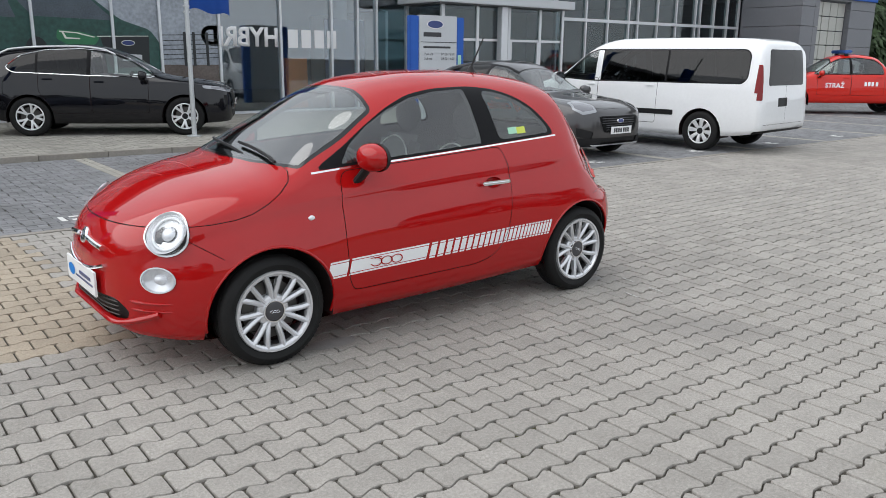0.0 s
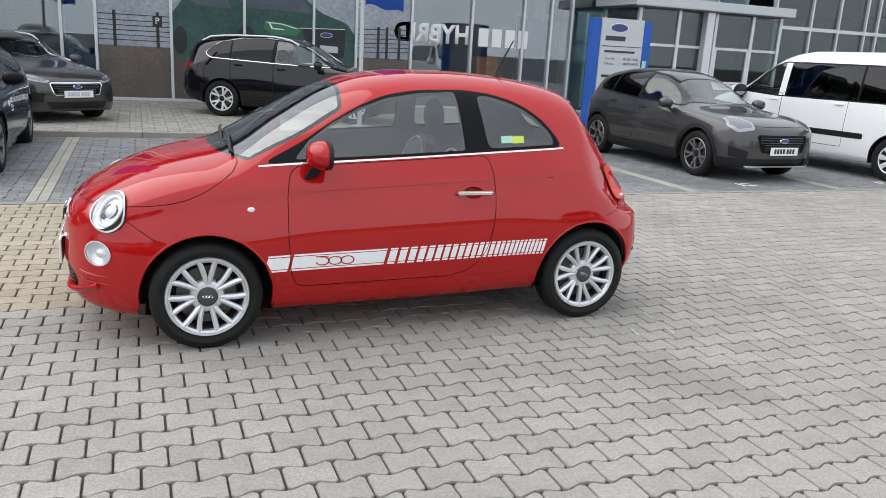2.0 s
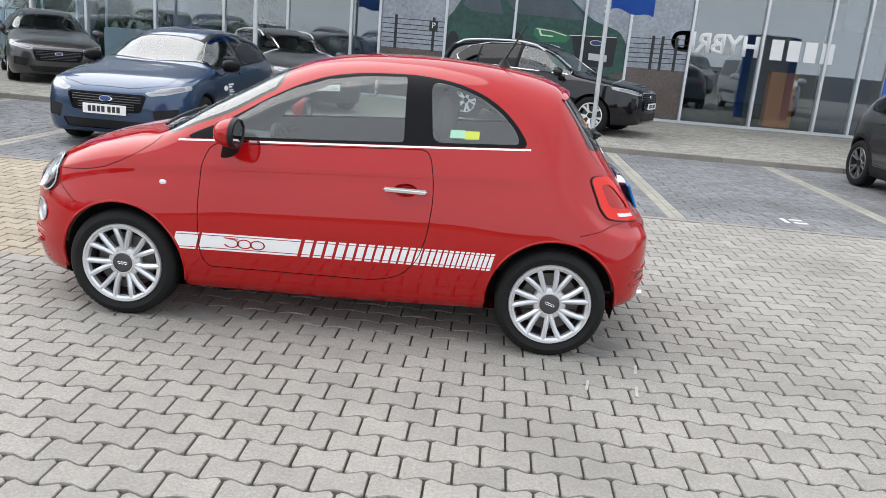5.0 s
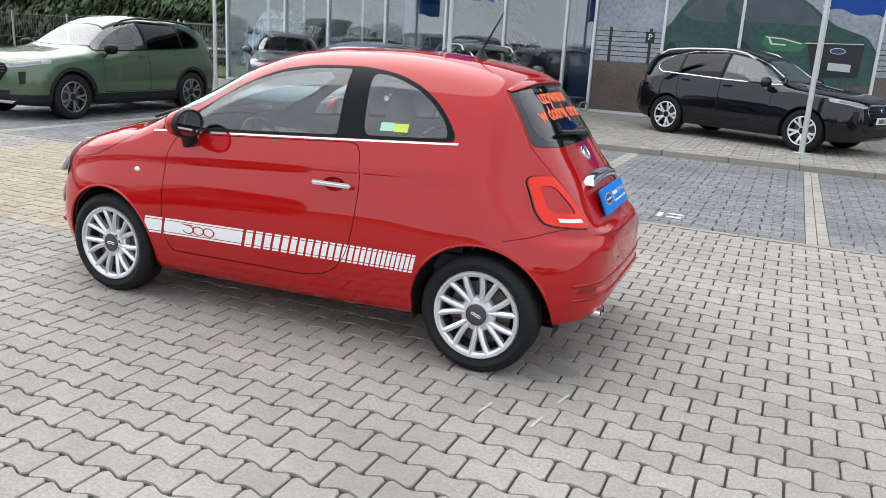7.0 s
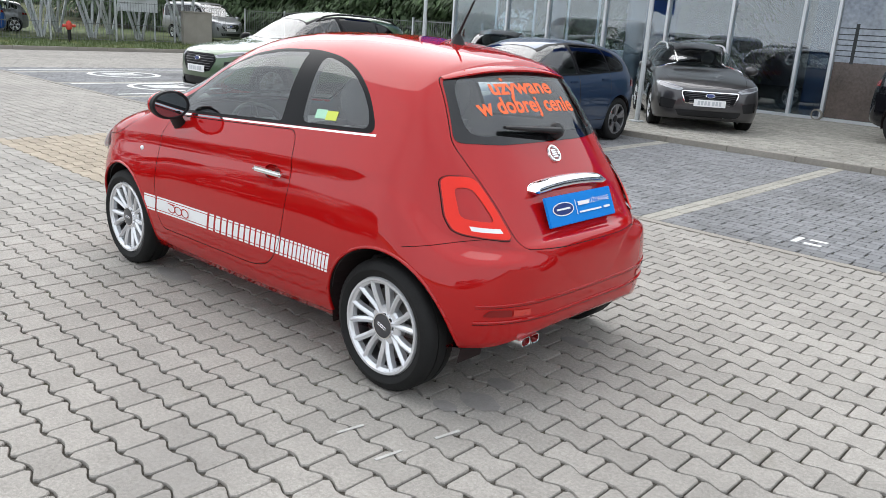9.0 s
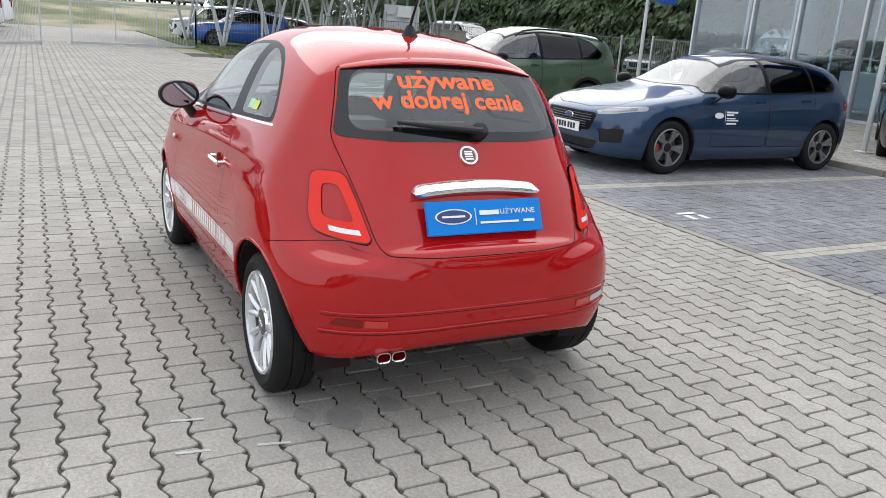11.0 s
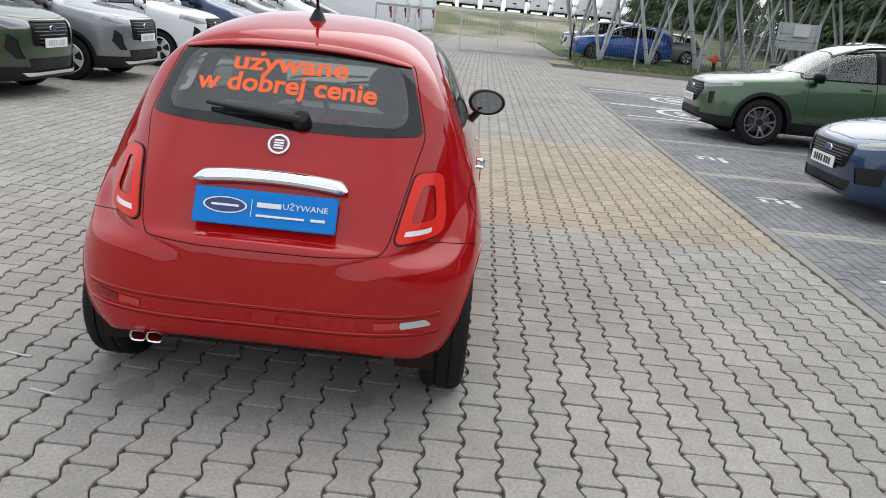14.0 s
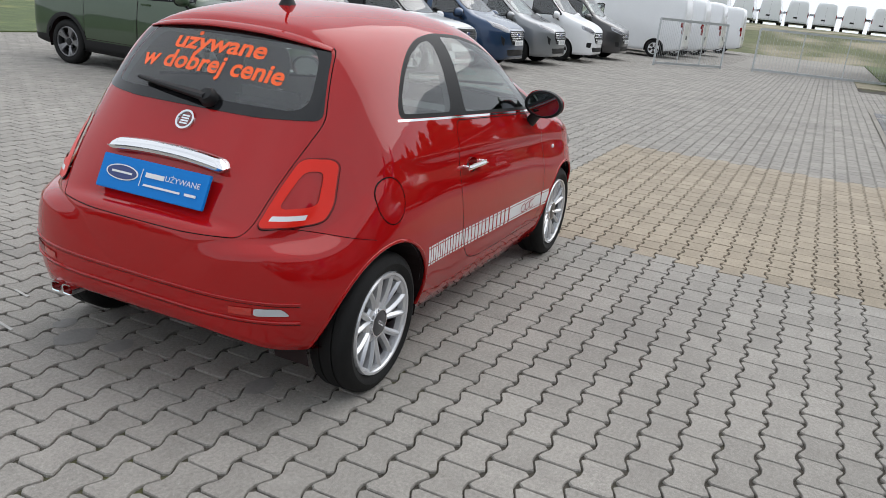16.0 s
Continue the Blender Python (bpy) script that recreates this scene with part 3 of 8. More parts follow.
        me.from_pydata([v + nn * push for v, nn in zip(verts, normals)], [], faces)
        me.shade_smooth()
        me.normals_split_custom_set_from_vertices([tuple(nn) for nn in normals])
        me.materials.append(mat)
        ob = new(label_name, me)
        ob.parent = parent
        return tagged(ob, label)

    def liner(self, mat, parent, depth=0.03, zmin=0.3, skip=("window", "hole")):
        """The inside of the skin, without its windows."""
        bad = {i for i, nme in enumerate(self.names) if any(k in nme for k in skip)}
        index, verts, faces = {}, [], []
        for f in self.bm.faces:
            if f[self.layer] in bad or f.calc_center_median().z < zmin:
                continue
            face = []
            for v in f.verts:
                if v not in index:
                    index[v] = len(verts)
                    verts.append(v.co - self.normal(v.co) * depth)
                face.append(index[v])
            faces.append(face[::-1])
        me = bpy.data.meshes.new("cabin_lining")
        me.from_pydata(verts, [], faces)
        me.shade_smooth()
        me.materials.append(mat)
        ob = new("cabin_lining", me)
        ob.parent = parent
        return ob

    def onto(self, bm, origin, U, V, push=0.003):
        """Lay flat work, drawn in x, y, on the skin round origin, along U and V."""
        D = U.cross(V).normalized()
        for v in bm.verts:
            p = origin + U * v.co.x + V * v.co.y
            hit, nn, i, d = self.tree.ray_cast(p + D * 0.5, -D, 1.5)
            if hit:
                v.co = hit + nn * push + D * v.co.z
            else:
                v.co = p + D * v.co.z
        return bm

    def at(self, origin, D):
        hit, nn, i, d = self.tree.ray_cast(Vector(origin) + Vector(D) * 1.0, -Vector(D), 3)
        return hit, nn


def rope(bm, pts, r0, r1=None, n=6, flat=1.0):
    """One bent rod through points, its radius running from r0 to r1."""
    r1, rings = r0 if r1 is None else r1, []
    for i, p in enumerate(pts):
        d = (pts[min(i + 1, len(pts) - 1)] - pts[max(i - 1, 0)]).normalized()
        q = d.to_track_quat("Z", "Y").to_matrix()
        r = r0 + (r1 - r0) * i / max(1, len(pts) - 1)
        rings.append([bm.verts.new(p + q @ Vector((r * math.cos(2 * math.pi * k / n), r * flat * math.sin(2 * math.pi * k / n), 0))) for k in range(n)])
    for a, b in zip(rings, rings[1:]):
        for k in range(n):
            bm.faces.new((a[k], a[(k + 1) % n], b[(k + 1) % n], b[k]))
    bm.faces.new(rings[0][::-1])
    bm.faces.new(rings[-1])
    bmesh.ops.recalc_face_normals(bm, faces=bm.faces)
    return bm


def side_print(sh, parent, sgn, x, z, items, mat, label, name="door_print"):
    """Flat white print on a vehicle's side: bars (x, z, width, height), ovals (x, z, rx, rz, 0) or a word (text, size)."""
    U = Vector((-sgn, 0, 0))
    V = Vector((0, 0, 1))
    for it in items:
        if isinstance(it[0], str):
            bm = letters(it[0], it[1], bold=it[1] * 0.02)
            xs = [v.co.x for v in bm.verts]
            mid = (max(xs) + min(xs)) / 2
            for v in bm.verts:
                v.co.x -= mid
        else:
            bm = bmesh.new()
            if len(it) == 5:
                bm.faces.new([bm.verts.new((it[0] + it[2] * math.cos(a), it[1] + it[3] * math.sin(a), 0)) for a in [2 * math.pi * i / 24 for i in range(24)]])
            else:
                bm.faces.new([bm.verts.new((it[0] + a * it[2], it[1] + b * it[3], 0)) for a, b in ((0, 0), (1, 0), (1, 1), (0, 1))])
                bmesh.ops.subdivide_edges(bm, edges=bm.edges, cuts=2, use_grid_fill=True)
        sh.onto(bm, Vector((x, 0, z)) + Vector((0, sgn * 1.2, 0)), U, V, 0.004)
        part(name, bm, mat, parent, label)


def left(c, n):
    return n.y < -0.05 and c.y < 0


def right(c, n):
    return n.y > 0.05 and c.y > 0


def both(c, n):
    return abs(n.y) > 0.05


def ahead(c, n):
    return n.x < -0.08


def behind(c, n):
    return n.x > 0.08


def above(c, n):
    return n.z > 0.1 and c.z > 0.7


# ---------------------------------------------------------------- wheels
WHEELS = {}


def wheel_meshes(kind, R, rim_r, width, spokes, twin, rim_mat, cap_mat, spoke_w, disc_red=False):
    """Meshes of one wheel, its outer face towards -y, centred on the hub."""
    key = kind
    if key in WHEELS:
        return WHEELS[key]
    out = []
    hw = width / 2
    tyre = bmesh.new()
    prof = [(rim_r, -hw * 0.80), (rim_r + 0.012, -hw * 0.93), (rim_r + (R - rim_r) * 0.45, -hw), (R - 0.022, -hw * 0.93), (R - 0.006, -hw * 0.80),
            (R, -hw * 0.60), (R, -hw * 0.34), (R - 0.007, -hw * 0.32), (R - 0.007, -hw * 0.27), (R, -hw * 0.25), (R, hw * 0.25), (R - 0.007, hw * 0.27), (R - 0.007, hw * 0.32),
            (R, hw * 0.34), (R, hw * 0.60), (R - 0.006, hw * 0.80), (R - 0.022, hw * 0.93), (rim_r + (R - rim_r) * 0.45, hw), (rim_r, hw * 0.80)]
    rings = lathe(tyre, prof, 128)
    for k in (3, 4, 15, 16):
        for i in range(0, 128, 2):
            v = rings[k][i]
            v.co.x, v.co.z = v.co.x * 0.986, v.co.z * 0.986
    out.append(("tyre", tyre, M["rubber"]))
    barrel = bmesh.new()
    lathe(barrel, [(rim_r, -hw * 0.84), (rim_r - 0.010, -hw * 0.90), (rim_r - 0.020, -hw * 0.86), (rim_r - 0.022, -hw * 0.80)], 56)
    out.append(("rim", barrel, rim_mat))
    # inner barrel: same alloy, its colour darkened for the shade behind the spokes
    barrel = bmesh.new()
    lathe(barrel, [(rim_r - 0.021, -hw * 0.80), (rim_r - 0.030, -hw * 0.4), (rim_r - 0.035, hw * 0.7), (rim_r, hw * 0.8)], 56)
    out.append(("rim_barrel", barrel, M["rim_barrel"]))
    sp = bmesh.new()
    rin, rout = 0.055, rim_r - 0.016
    for i in range(spokes):
        base = 2 * math.pi * i / spokes
        for t in ((-1, 1) if twin else (0,)):
            a0, a1 = base + t * 0.06, base + t * twin
            secs = []
            for j in range(6):
                q = j / 5
                rr = rin + (rout - rin) * q
                a = a0 + (a1 - a0) * q
                w = spoke_w * (0.75 + 0.5 * q)
                dy = -hw * (0.62 + 0.26 * math.sin(q * math.pi / 2))
                c = Vector((rr * math.cos(a), dy, rr * math.sin(a)))
                tn = Vector((-math.sin(a), 0, math.cos(a)))
                secs.append([sp.verts.new(c + tn * w / 2 + Vector((0, 0.022, 0))), sp.verts.new(c + tn * w * 0.36), sp.verts.new(c - tn * w * 0.36), sp.verts.new(c - tn * w / 2 + Vector((0, 0.022, 0)))])
            for p, q in zip(secs, secs[1:]):
                for j in range(3):
                    sp.faces.new((p[j], p[j + 1], q[j + 1], q[j]))
    bmesh.ops.recalc_face_normals(sp, faces=sp.faces)
    lathe(sp, [(0.001, -hw * 0.62), (rin + 0.012, -hw * 0.64), (rin + 0.02, -hw * 0.55), (rin + 0.01, -hw * 0.2)], 28)
    out.append(("spokes", sp, rim_mat))
    cap = bmesh.new()
    lathe(cap, [(0.0005, -hw * 0.74), (0.04, -hw * 0.73), (0.052, -hw * 0.70), (0.056, -hw * 0.60)], 28)
    out.append(("centre_cap", cap, cap_mat))
    disc = bmesh.new()
    lathe(disc, [(0.03, -hw * 0.18), (rim_r * 0.72, -hw * 0.18), (rim_r * 0.72, -hw * 0.06), (0.03, -hw * 0.06)], 32)
    out.append(("brake_disc", disc, M["disc"]))
    back = bmesh.new()
    lathe(back, [(0.001, hw * 0.1), (rim_r - 0.03, hw * 0.1)], 24)
    out.append(("backing_plate", back, M["gap"]))
    if disc_red:
        cal = bmesh.new()
        a = math.pi * 0.9
        box(cal, rim_r * 0.48, rim_r * 0.80, -hw * 0.34, 0, -0.06, 0.06, Matrix.Rotation(a, 4, "Y"))
        out.append(("brake_caliper", cal, M["hydrant"]))
    done = []
    for nme, bm, mat in out:
        me = bpy.data.meshes.new(nme)
        bm.to_mesh(me)
        bm.free()
        me.materials.append(mat)
        me.shade_smooth()
        me.set_sharp_from_angle(angle=radians(35))
        done.append((nme, me))
    WHEELS[key] = done
    return done


def ribbed_wheel(R, rim_r, width):
    """The hatchback's wheel: fourteen ridged spokes that lean together in pairs, a stepped rim and a dark cap in a bright ring."""
    base = dict(wheel_meshes("hatchback", R, rim_r, width, 5, 0.1, M["alloy"], M["cap_grey"], 0.02))
    hw = width / 2

    def as_mesh(name, bm, mat, angle=28):
        bmesh.ops.recalc_face_normals(bm, faces=bm.faces)
        me = bpy.data.meshes.new(name)
        bm.to_mesh(me)
        bm.free()
        me.materials.append(mat)
        me.shade_smooth()
        me.set_sharp_from_angle(angle=radians(angle))
        return me

    def spoke(bm, a0, a1, r0, r1, w0, w1, high, low, top):
        secs = []
        for j in range(7):
            q = j / 6
            rr, a = r0 + (r1 - r0) * q, a0 + (a1 - a0) * q
            w = w0 + (w1 - w0) * q
            y = -hw * (top + 0.22 * math.sin(q * math.pi / 2))
            c, tn = Vector((rr * math.cos(a), 0, rr * math.sin(a))), Vector((-math.sin(a), 0, math.cos(a)))
            secs.append([bm.verts.new(c + tn * w * k + Vector((0, y + d, 0))) for k, d in ((-0.5, low), (-0.46, high), (-0.10, 0.0), (0.10, 0.0), (0.46, high), (0.5, low))])
        for p, q in zip(secs, secs[1:]):
            for j in range(5):
                bm.faces.new((p[j], p[j + 1], q[j + 1], q[j]))
        bm.faces.new(secs[0])
        bm.faces.new(secs[-1][::-1])

    spokes = []
    pitch = 2 * math.pi / 14
    for i in range(14):
        lean = 0.26 if i % 2 else -0.26
        bm = bmesh.new()
        spoke(bm, (i + lean) * pitch, i * pitch + 0.05, 0.058, rim_r - 0.010, 0.029, 0.030, 0.010, 0.034, 0.66)
        spokes.append(("spoke", as_mesh("spoke", bm, M["alloy"])))
    bm = bmesh.new()
    lathe(bm, [(0.04, -hw * 0.62), (0.066, -hw * 0.66), (0.083, -hw * 0.60), (0.090, -hw * 0.50), (0.091, -hw * 0.20)], 42)
    web = as_mesh("wheel_centre", bm, M["alloy"])
    bm = bmesh.new()
    lathe(bm, [(rim_r + 0.002, -hw * 0.84), (rim_r - 0.003, -hw * 0.95), (rim_r - 0.013, -hw * 0.94), (rim_r - 0.017, -hw * 0.86), (rim_r - 0.027, -hw * 0.80), (rim_r - 0.030, -hw * 0.55)], 84)
    rim = as_mesh("rim", bm, M["alloy"])
    bm = bmesh.new()
    lathe(bm, [(0.0005, -hw * 0.80), (0.038, -hw * 0.79), (0.050, -hw * 0.76), (0.053, -hw * 0.66)], 36)
    cap = as_mesh("centre_cap", bm, M["cap_grey"])
    bm = bmesh.new()
    lathe(bm, [(0.052, -hw * 0.66), (0.053, -hw * 0.765), (0.058, -hw * 0.765), (0.061, -hw * 0.64)], 36)
    ring = as_mesh("cap_ring", bm, M["chrome"])
    bm = bmesh.new()
    for k in range(3):
        cx = -0.017 + 0.017 * k
        pts = [Vector((cx + 0.0095 * math.cos(a), -hw * 0.80 - 0.001, 0.006 * math.sin(a))) for a in [2 * math.pi * i / 14 for i in range(15)]]
        rope(bm, pts, 0.0014, n=4)
    emblem = as_mesh("cap_emblem", bm, M["chrome"])
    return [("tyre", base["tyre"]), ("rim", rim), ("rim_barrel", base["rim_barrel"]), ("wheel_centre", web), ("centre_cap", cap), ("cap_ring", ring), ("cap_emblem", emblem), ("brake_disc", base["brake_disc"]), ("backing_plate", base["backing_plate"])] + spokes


def put_wheels(meshes, parent, base, half, hub, angles=(0.2, 1.1, 2.3, 0.7)):
    """Four wheels under a vehicle, each with its own pieces."""
    for i, (x, side) in enumerate(((0, -1), (base, -1), (0, 1), (base, 1))):
        w = new("wheel")
        w.parent = parent
        w.matrix_local = Matrix.Translation((x, side * half, hub)) @ Matrix.Rotation(math.pi if side > 0 else 0, 4, "Z") @ Matrix.Rotation(angles[i], 4, "Y")
        for nme, me in meshes:
            ob = new(nme, me)
            ob.parent = w


def wheel_wells(parent, base, hub, r, inner, outer, sh):
    for x in (0, base):
        for side in (-1, 1):
            bm = bmesh.new()
            n = 20
            rows = [[], []]
            for i in range(n + 1):
                a = math.pi * (1.08 - 1.16 * i / n)
                px, pz = x + r * math.cos(a), hub + r * math.sin(a)
                hit, nn = sh.at((px, 0, max(pz, hub)), (0, side, 0))
                lim = min(outer, abs(hit.y) - 0.012) if hit else outer
                for row, y in zip(rows, (inner, max(inner + 0.02, lim))):
                    row.append(bm.verts.new((px, side * y, pz)))
            for i in range(n):
                bm.faces.new((rows[0][i], rows[0][i + 1], rows[1][i + 1], rows[1][i]))
            bm.faces.new(rows[0])
            part("wheel_well", bm, M["gap"], parent)


def arch(x, hub, r, n=24):
    """A wheel opening, open to the ground."""
    pts = [(x + r * math.cos(math.pi * i / n), hub + r * math.sin(math.pi * i / n)) for i in range(n + 1)]
    return pts + [(x - r * 1.02, hub - 0.25), (x + r * 1.02, hub - 0.25)][::1]


def mirrors(parent, x, y, z, mat_shell, mat_arm, size=1.0, root_z=-0.10):
    """Door mirrors: painted shell, dark rim with the glass, and a bracket down to the door."""
    for side in (-1, 1):
        bm = bmesh.new()
        bmesh.ops.create_uvsphere(bm, u_segments=24, v_segments=16, radius=1)
        for v in bm.verts:
            q = v.co
            v.co = Vector((q.x * 0.085 * size, q.y * 0.105 * size, math.copysign(abs(q.z) ** 0.8, q.z) * 0.072 * size * (1 - 0.12 * q.y * side)))
            if v.co.x > 0.012 * size:
                v.co.x = 0.012 * size
        moved(bm, Matrix.Translation((x, side * y, z)))
        sh = part("door_mirror", bm, mat_shell, parent, smooth=True)
        bm = bmesh.new()
        n, rows = 28, []
        for dx, k in ((0.010, 1.0), (0.032, 0.96), (0.034, 0.84), (0.026, 0.80)):
            rows.append([bm.verts.new((x + dx * size, side * y + 0.107 * k * size * math.cos(a), z + 0.074 * k * size * math.sin(a))) for a in [2 * math.pi * i / n for i in range(n)]])
        for p, q in zip(rows, rows[1:]):
            for i in range(n):
                bm.faces.new((p[i], p[(i + 1) % n], q[(i + 1) % n], q[i]))
        part("mirror_rim", bm, mat_arm, sh, smooth=True)
        bm = bmesh.new()
        bm.faces.new([bm.verts.new((x + 0.028 * size, side * y + 0.087 * size * math.cos(a), z + 0.060 * size * math.sin(a))) for a in [2 * math.pi * i / n for i in range(n)]])
        part("mirror_glass", bm, M["mirror"], sh)
        bm = bmesh.new()
        secs = []
        for t in range(6):
            u = t / 5
            c = Vector((x - 0.01 - 0.045 * u, side * (y - 0.035 - 0.075 * u * size), z - 0.045 * size + (root_z + 0.02) * u))
            secs.append([bm.verts.new(c + Vector((0.048 * math.cos(a), side * 0.030 * math.sin(a), 0.016 * math.cos(a)))) for a in [2 * math.pi * i / 12 for i in range(12)]])
        for p, q in zip(secs, secs[1:]):
            for i in range(12):
                bm.faces.new((p[i], p[(i + 1) % 12], q[(i + 1) % 12], q[i]))
        bm.faces.new(secs[0])
        bm.faces.new(secs[-1])
        bmesh.ops.recalc_face_normals(bm, faces=bm.faces)
        part("mirror_arm", bm, mat_arm, sh, smooth=True)


def plate(parent, x, z, facing, back, text_mat=None, w=0.52, h=0.114, tilt=0.0):
    """A number plate with plain bars in place of its writing."""
    m = Matrix.Translation((x, 0, z)) @ Matrix.Rotation(tilt, 4, "Y")
    p = part("number_plate", block(-0.006, 0.006, -w / 2, w / 2, -h / 2, h / 2, 0.002, m), back, parent)
    if text_mat:
        bm = bmesh.new()
        s = facing * 0.0085
        yy = -w * 0.36
        for i in range(7):
            ww = w * 0.075
            box(bm, min(s, s * 0.7), max(s, s * 0.7), yy, yy + ww, -h * 0.3, h * 0.3, m)
            yy += w * (0.105 if i != 2 else 0.14)
        part("plate_bars", bm, text_mat, p)
    return p


def seats(parent, x, z, half, mat, pipe=None, rear_x=None, head=True):
    for y in (-half, half):
        bm = block(x - 0.05, x + 0.46, y - 0.24, y + 0.24, z, z + 0.16, 0.05)
        s = part("front_seat", bm, mat, parent, smooth=True)
        bm = block(-0.06, 0.07, y - 0.235, y + 0.235, 0, 0.60, 0.055, Matrix.Translation((x + 0.46, 0, z + 0.10)) @ Matrix.Rotation(radians(16), 4, "Y"))
        part("backrest", bm, mat, s, smooth=True)
        if head:
            bm = bmesh.new()
            bmesh.ops.create_uvsphere(bm, u_segments=16, v_segments=10, radius=1)
            moved(bm, Matrix.Translation((x + 0.665, y, z + 0.81)) @ Matrix.Diagonal((0.06, 0.135, 0.125, 1)))
            part("headrest", bm, mat, s, smooth=True)
        if pipe:
            bm = bmesh.new()
            top = Matrix.Translation((x + 0.46, y, z + 0.10)) @ Matrix.Rotation(radians(16), 4, "Y")
            pts = [top @ Vector((-0.066, 0.215 * math.cos(a), 0.30 + 0.27 * math.sin(a))) for a in [math.pi * i / 12 for i in range(13)]]
            pts = [top @ Vector((-0.066, 0.215, 0.02))] + pts + [top @ Vector((-0.066, -0.215, 0.02))]
            for a, b in zip(pts, pts[1:]):
                tube(bm, a, b, 0.006, n=6)
            part("piping", bm, pipe, s)
    if rear_x:
        bm = block(rear_x, rear_x + 0.42, -half - 0.24, half + 0.24, z + 0.02, z + 0.20, 0.05)
        r = part("rear_seat", bm, mat, parent, smooth=True)
        bm = block(-0.06, 0.06, -half - 0.24, half + 0.24, 0, 0.56, 0.05, Matrix.Translation((rear_x + 0.42, 0, z + 0.14)) @ Matrix.Rotation(radians(20), 4, "Y"))
        part("rear_backrest", bm, mat, r, smooth=True)


def steering(parent, x, y, z, r=0.185):
    bm = bmesh.new()
    m = Matrix.Translation((x, y, z)) @ Matrix.Rotation(radians(64), 4, "Y")
    n, k = 32, 8
    rings = []
    for i in range(n):
        a = 2 * math.pi * i / n
        c = Vector((r * math.cos(a), r * math.sin(a), 0))
        rings.append([bm.verts.new(m @ (c + c.normalized() * 0.016 * math.cos(2 * math.pi * j / k) + Vector((0, 0, 0.016 * math.sin(2 * math.pi * j / k))))) for j in range(k)])
    for i in range(n):
        for j in range(k):
            bm.faces.new((rings[i][j], rings[(i + 1) % n][j], rings[(i + 1) % n][(j + 1) % k], rings[i][(j + 1) % k]))
    for a in (0.3, math.pi - 0.3, -math.pi / 2):
        tube(bm, m @ Vector((0, 0, 0)), m @ Vector((r * math.sin(a), r * math.cos(a), 0)), 0.02, n=8)
    lathe(bm, [(0.001, 0.03), (0.06, 0.025), (0.065, -0.02)], 16, "Z", m)
    tube(bm, m @ Vector((0, 0, -0.01)), m @ Vector((0, 0, -0.22)), 0.03, n=10)
    part("steering_wheel", bm, M["plastic"], parent, smooth=True)


# ---------------------------------------------------------------- ground and building
BOUND, KERB_Y, FACADE = 8.0, 13.19, 20.0
bm = bmesh.new()
n = 24
ring0 = [bm.verts.new((400 * math.cos(2 * math.pi * i / n), 400 * math.sin(2 * math.pi * i / n), -0.022)) for i in range(n)]
bm.faces.new(ring0)
tagged(part("ground", bm, M["joint"]), "sandy joint soil under the paving, reaching the horizon", "ground", kind="structure")


def glazing():
    """The glass front: panes, mullions, transoms, posters and the room behind."""
    xs = [-9.9, -7.84, -6.4, -4.6, -2.83, -1.2, 0.40, 1.12, 2.76, 4.45, 6.15, 7.25, 8.74, 10.45, 12.0, 12.85, 13.5, 14.6]
    wall = tagged(new("wall_north"), "glass showroom front with silver mullions", "wall", kind="structure")
    for a, b in zip(xs, xs[1:]):
        part("pane", block(a + 0.03, b - 0.03, FACADE - 0.012, FACADE, 0.14, 6.0), M["facade_glass"], wall)
    for x in xs:
        part("mullion", block(x - 0.032, x + 0.032, FACADE - 0.09, FACADE + 0.08, 0.08, 6.1, 0.004), M["frame"], wall)
    part("sill", block(xs[0], xs[-1], FACADE - 0.07, FACADE + 0.08, 0.06, 0.14, 0.004), M["frame"], wall)
    part("transom", block(xs[0], xs[-1], FACADE - 0.06, FACADE + 0.06, 3.9, 3.98, 0.004), M["frame"], wall)
    # glass above the porch
    up = [14.6, 15.9, 17.2, 18.5, 19.6]
    for a, b in zip(up, up[1:]):
        part("pane", block(a + 0.03, b - 0.03, FACADE - 0.012, FACADE, 3.36, 6.0), M["facade_glass"], wall)
        part("mullion", block(b - 0.032, b + 0.032, FACADE - 0.09, FACADE + 0.08, 3.34, 6.1, 0.004), M["frame"], wall)
    part("transom", block(up[0], up[-1], FACADE - 0.06, FACADE + 0.06, 4.3, 4.38, 0.004), M["frame"], wall)
    # west return of the glass
    for i in range(5):
        y0, y1 = FACADE + i * 2.0, FACADE + (i + 1) * 2.0
        part("pane", block(-9.9, -9.89, y0 + 0.03, y1 - 0.03, 0.14, 6.0), M["facade_glass"], wall)
        part("mullion", block(-9.94, -9.86, y1 - 0.03, y1 + 0.03, 0.08, 6.1), M["frame"], wall)
    return wall


glazing()
room = tagged(new("showroom"), "showroom behind the glass front", "wall", kind="structure")
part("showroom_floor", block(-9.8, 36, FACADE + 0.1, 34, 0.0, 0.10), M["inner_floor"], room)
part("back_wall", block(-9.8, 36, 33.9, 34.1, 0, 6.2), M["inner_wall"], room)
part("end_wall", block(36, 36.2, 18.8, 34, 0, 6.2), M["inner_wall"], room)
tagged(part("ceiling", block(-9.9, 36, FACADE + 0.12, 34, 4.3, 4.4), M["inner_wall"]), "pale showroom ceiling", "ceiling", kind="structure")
tagged(part("roof", block(-10.2, 36.4, 18.4, 34.4, 6.1, 6.5), M["clad"]), "grey flat roof edge", "roof", kind="structure")
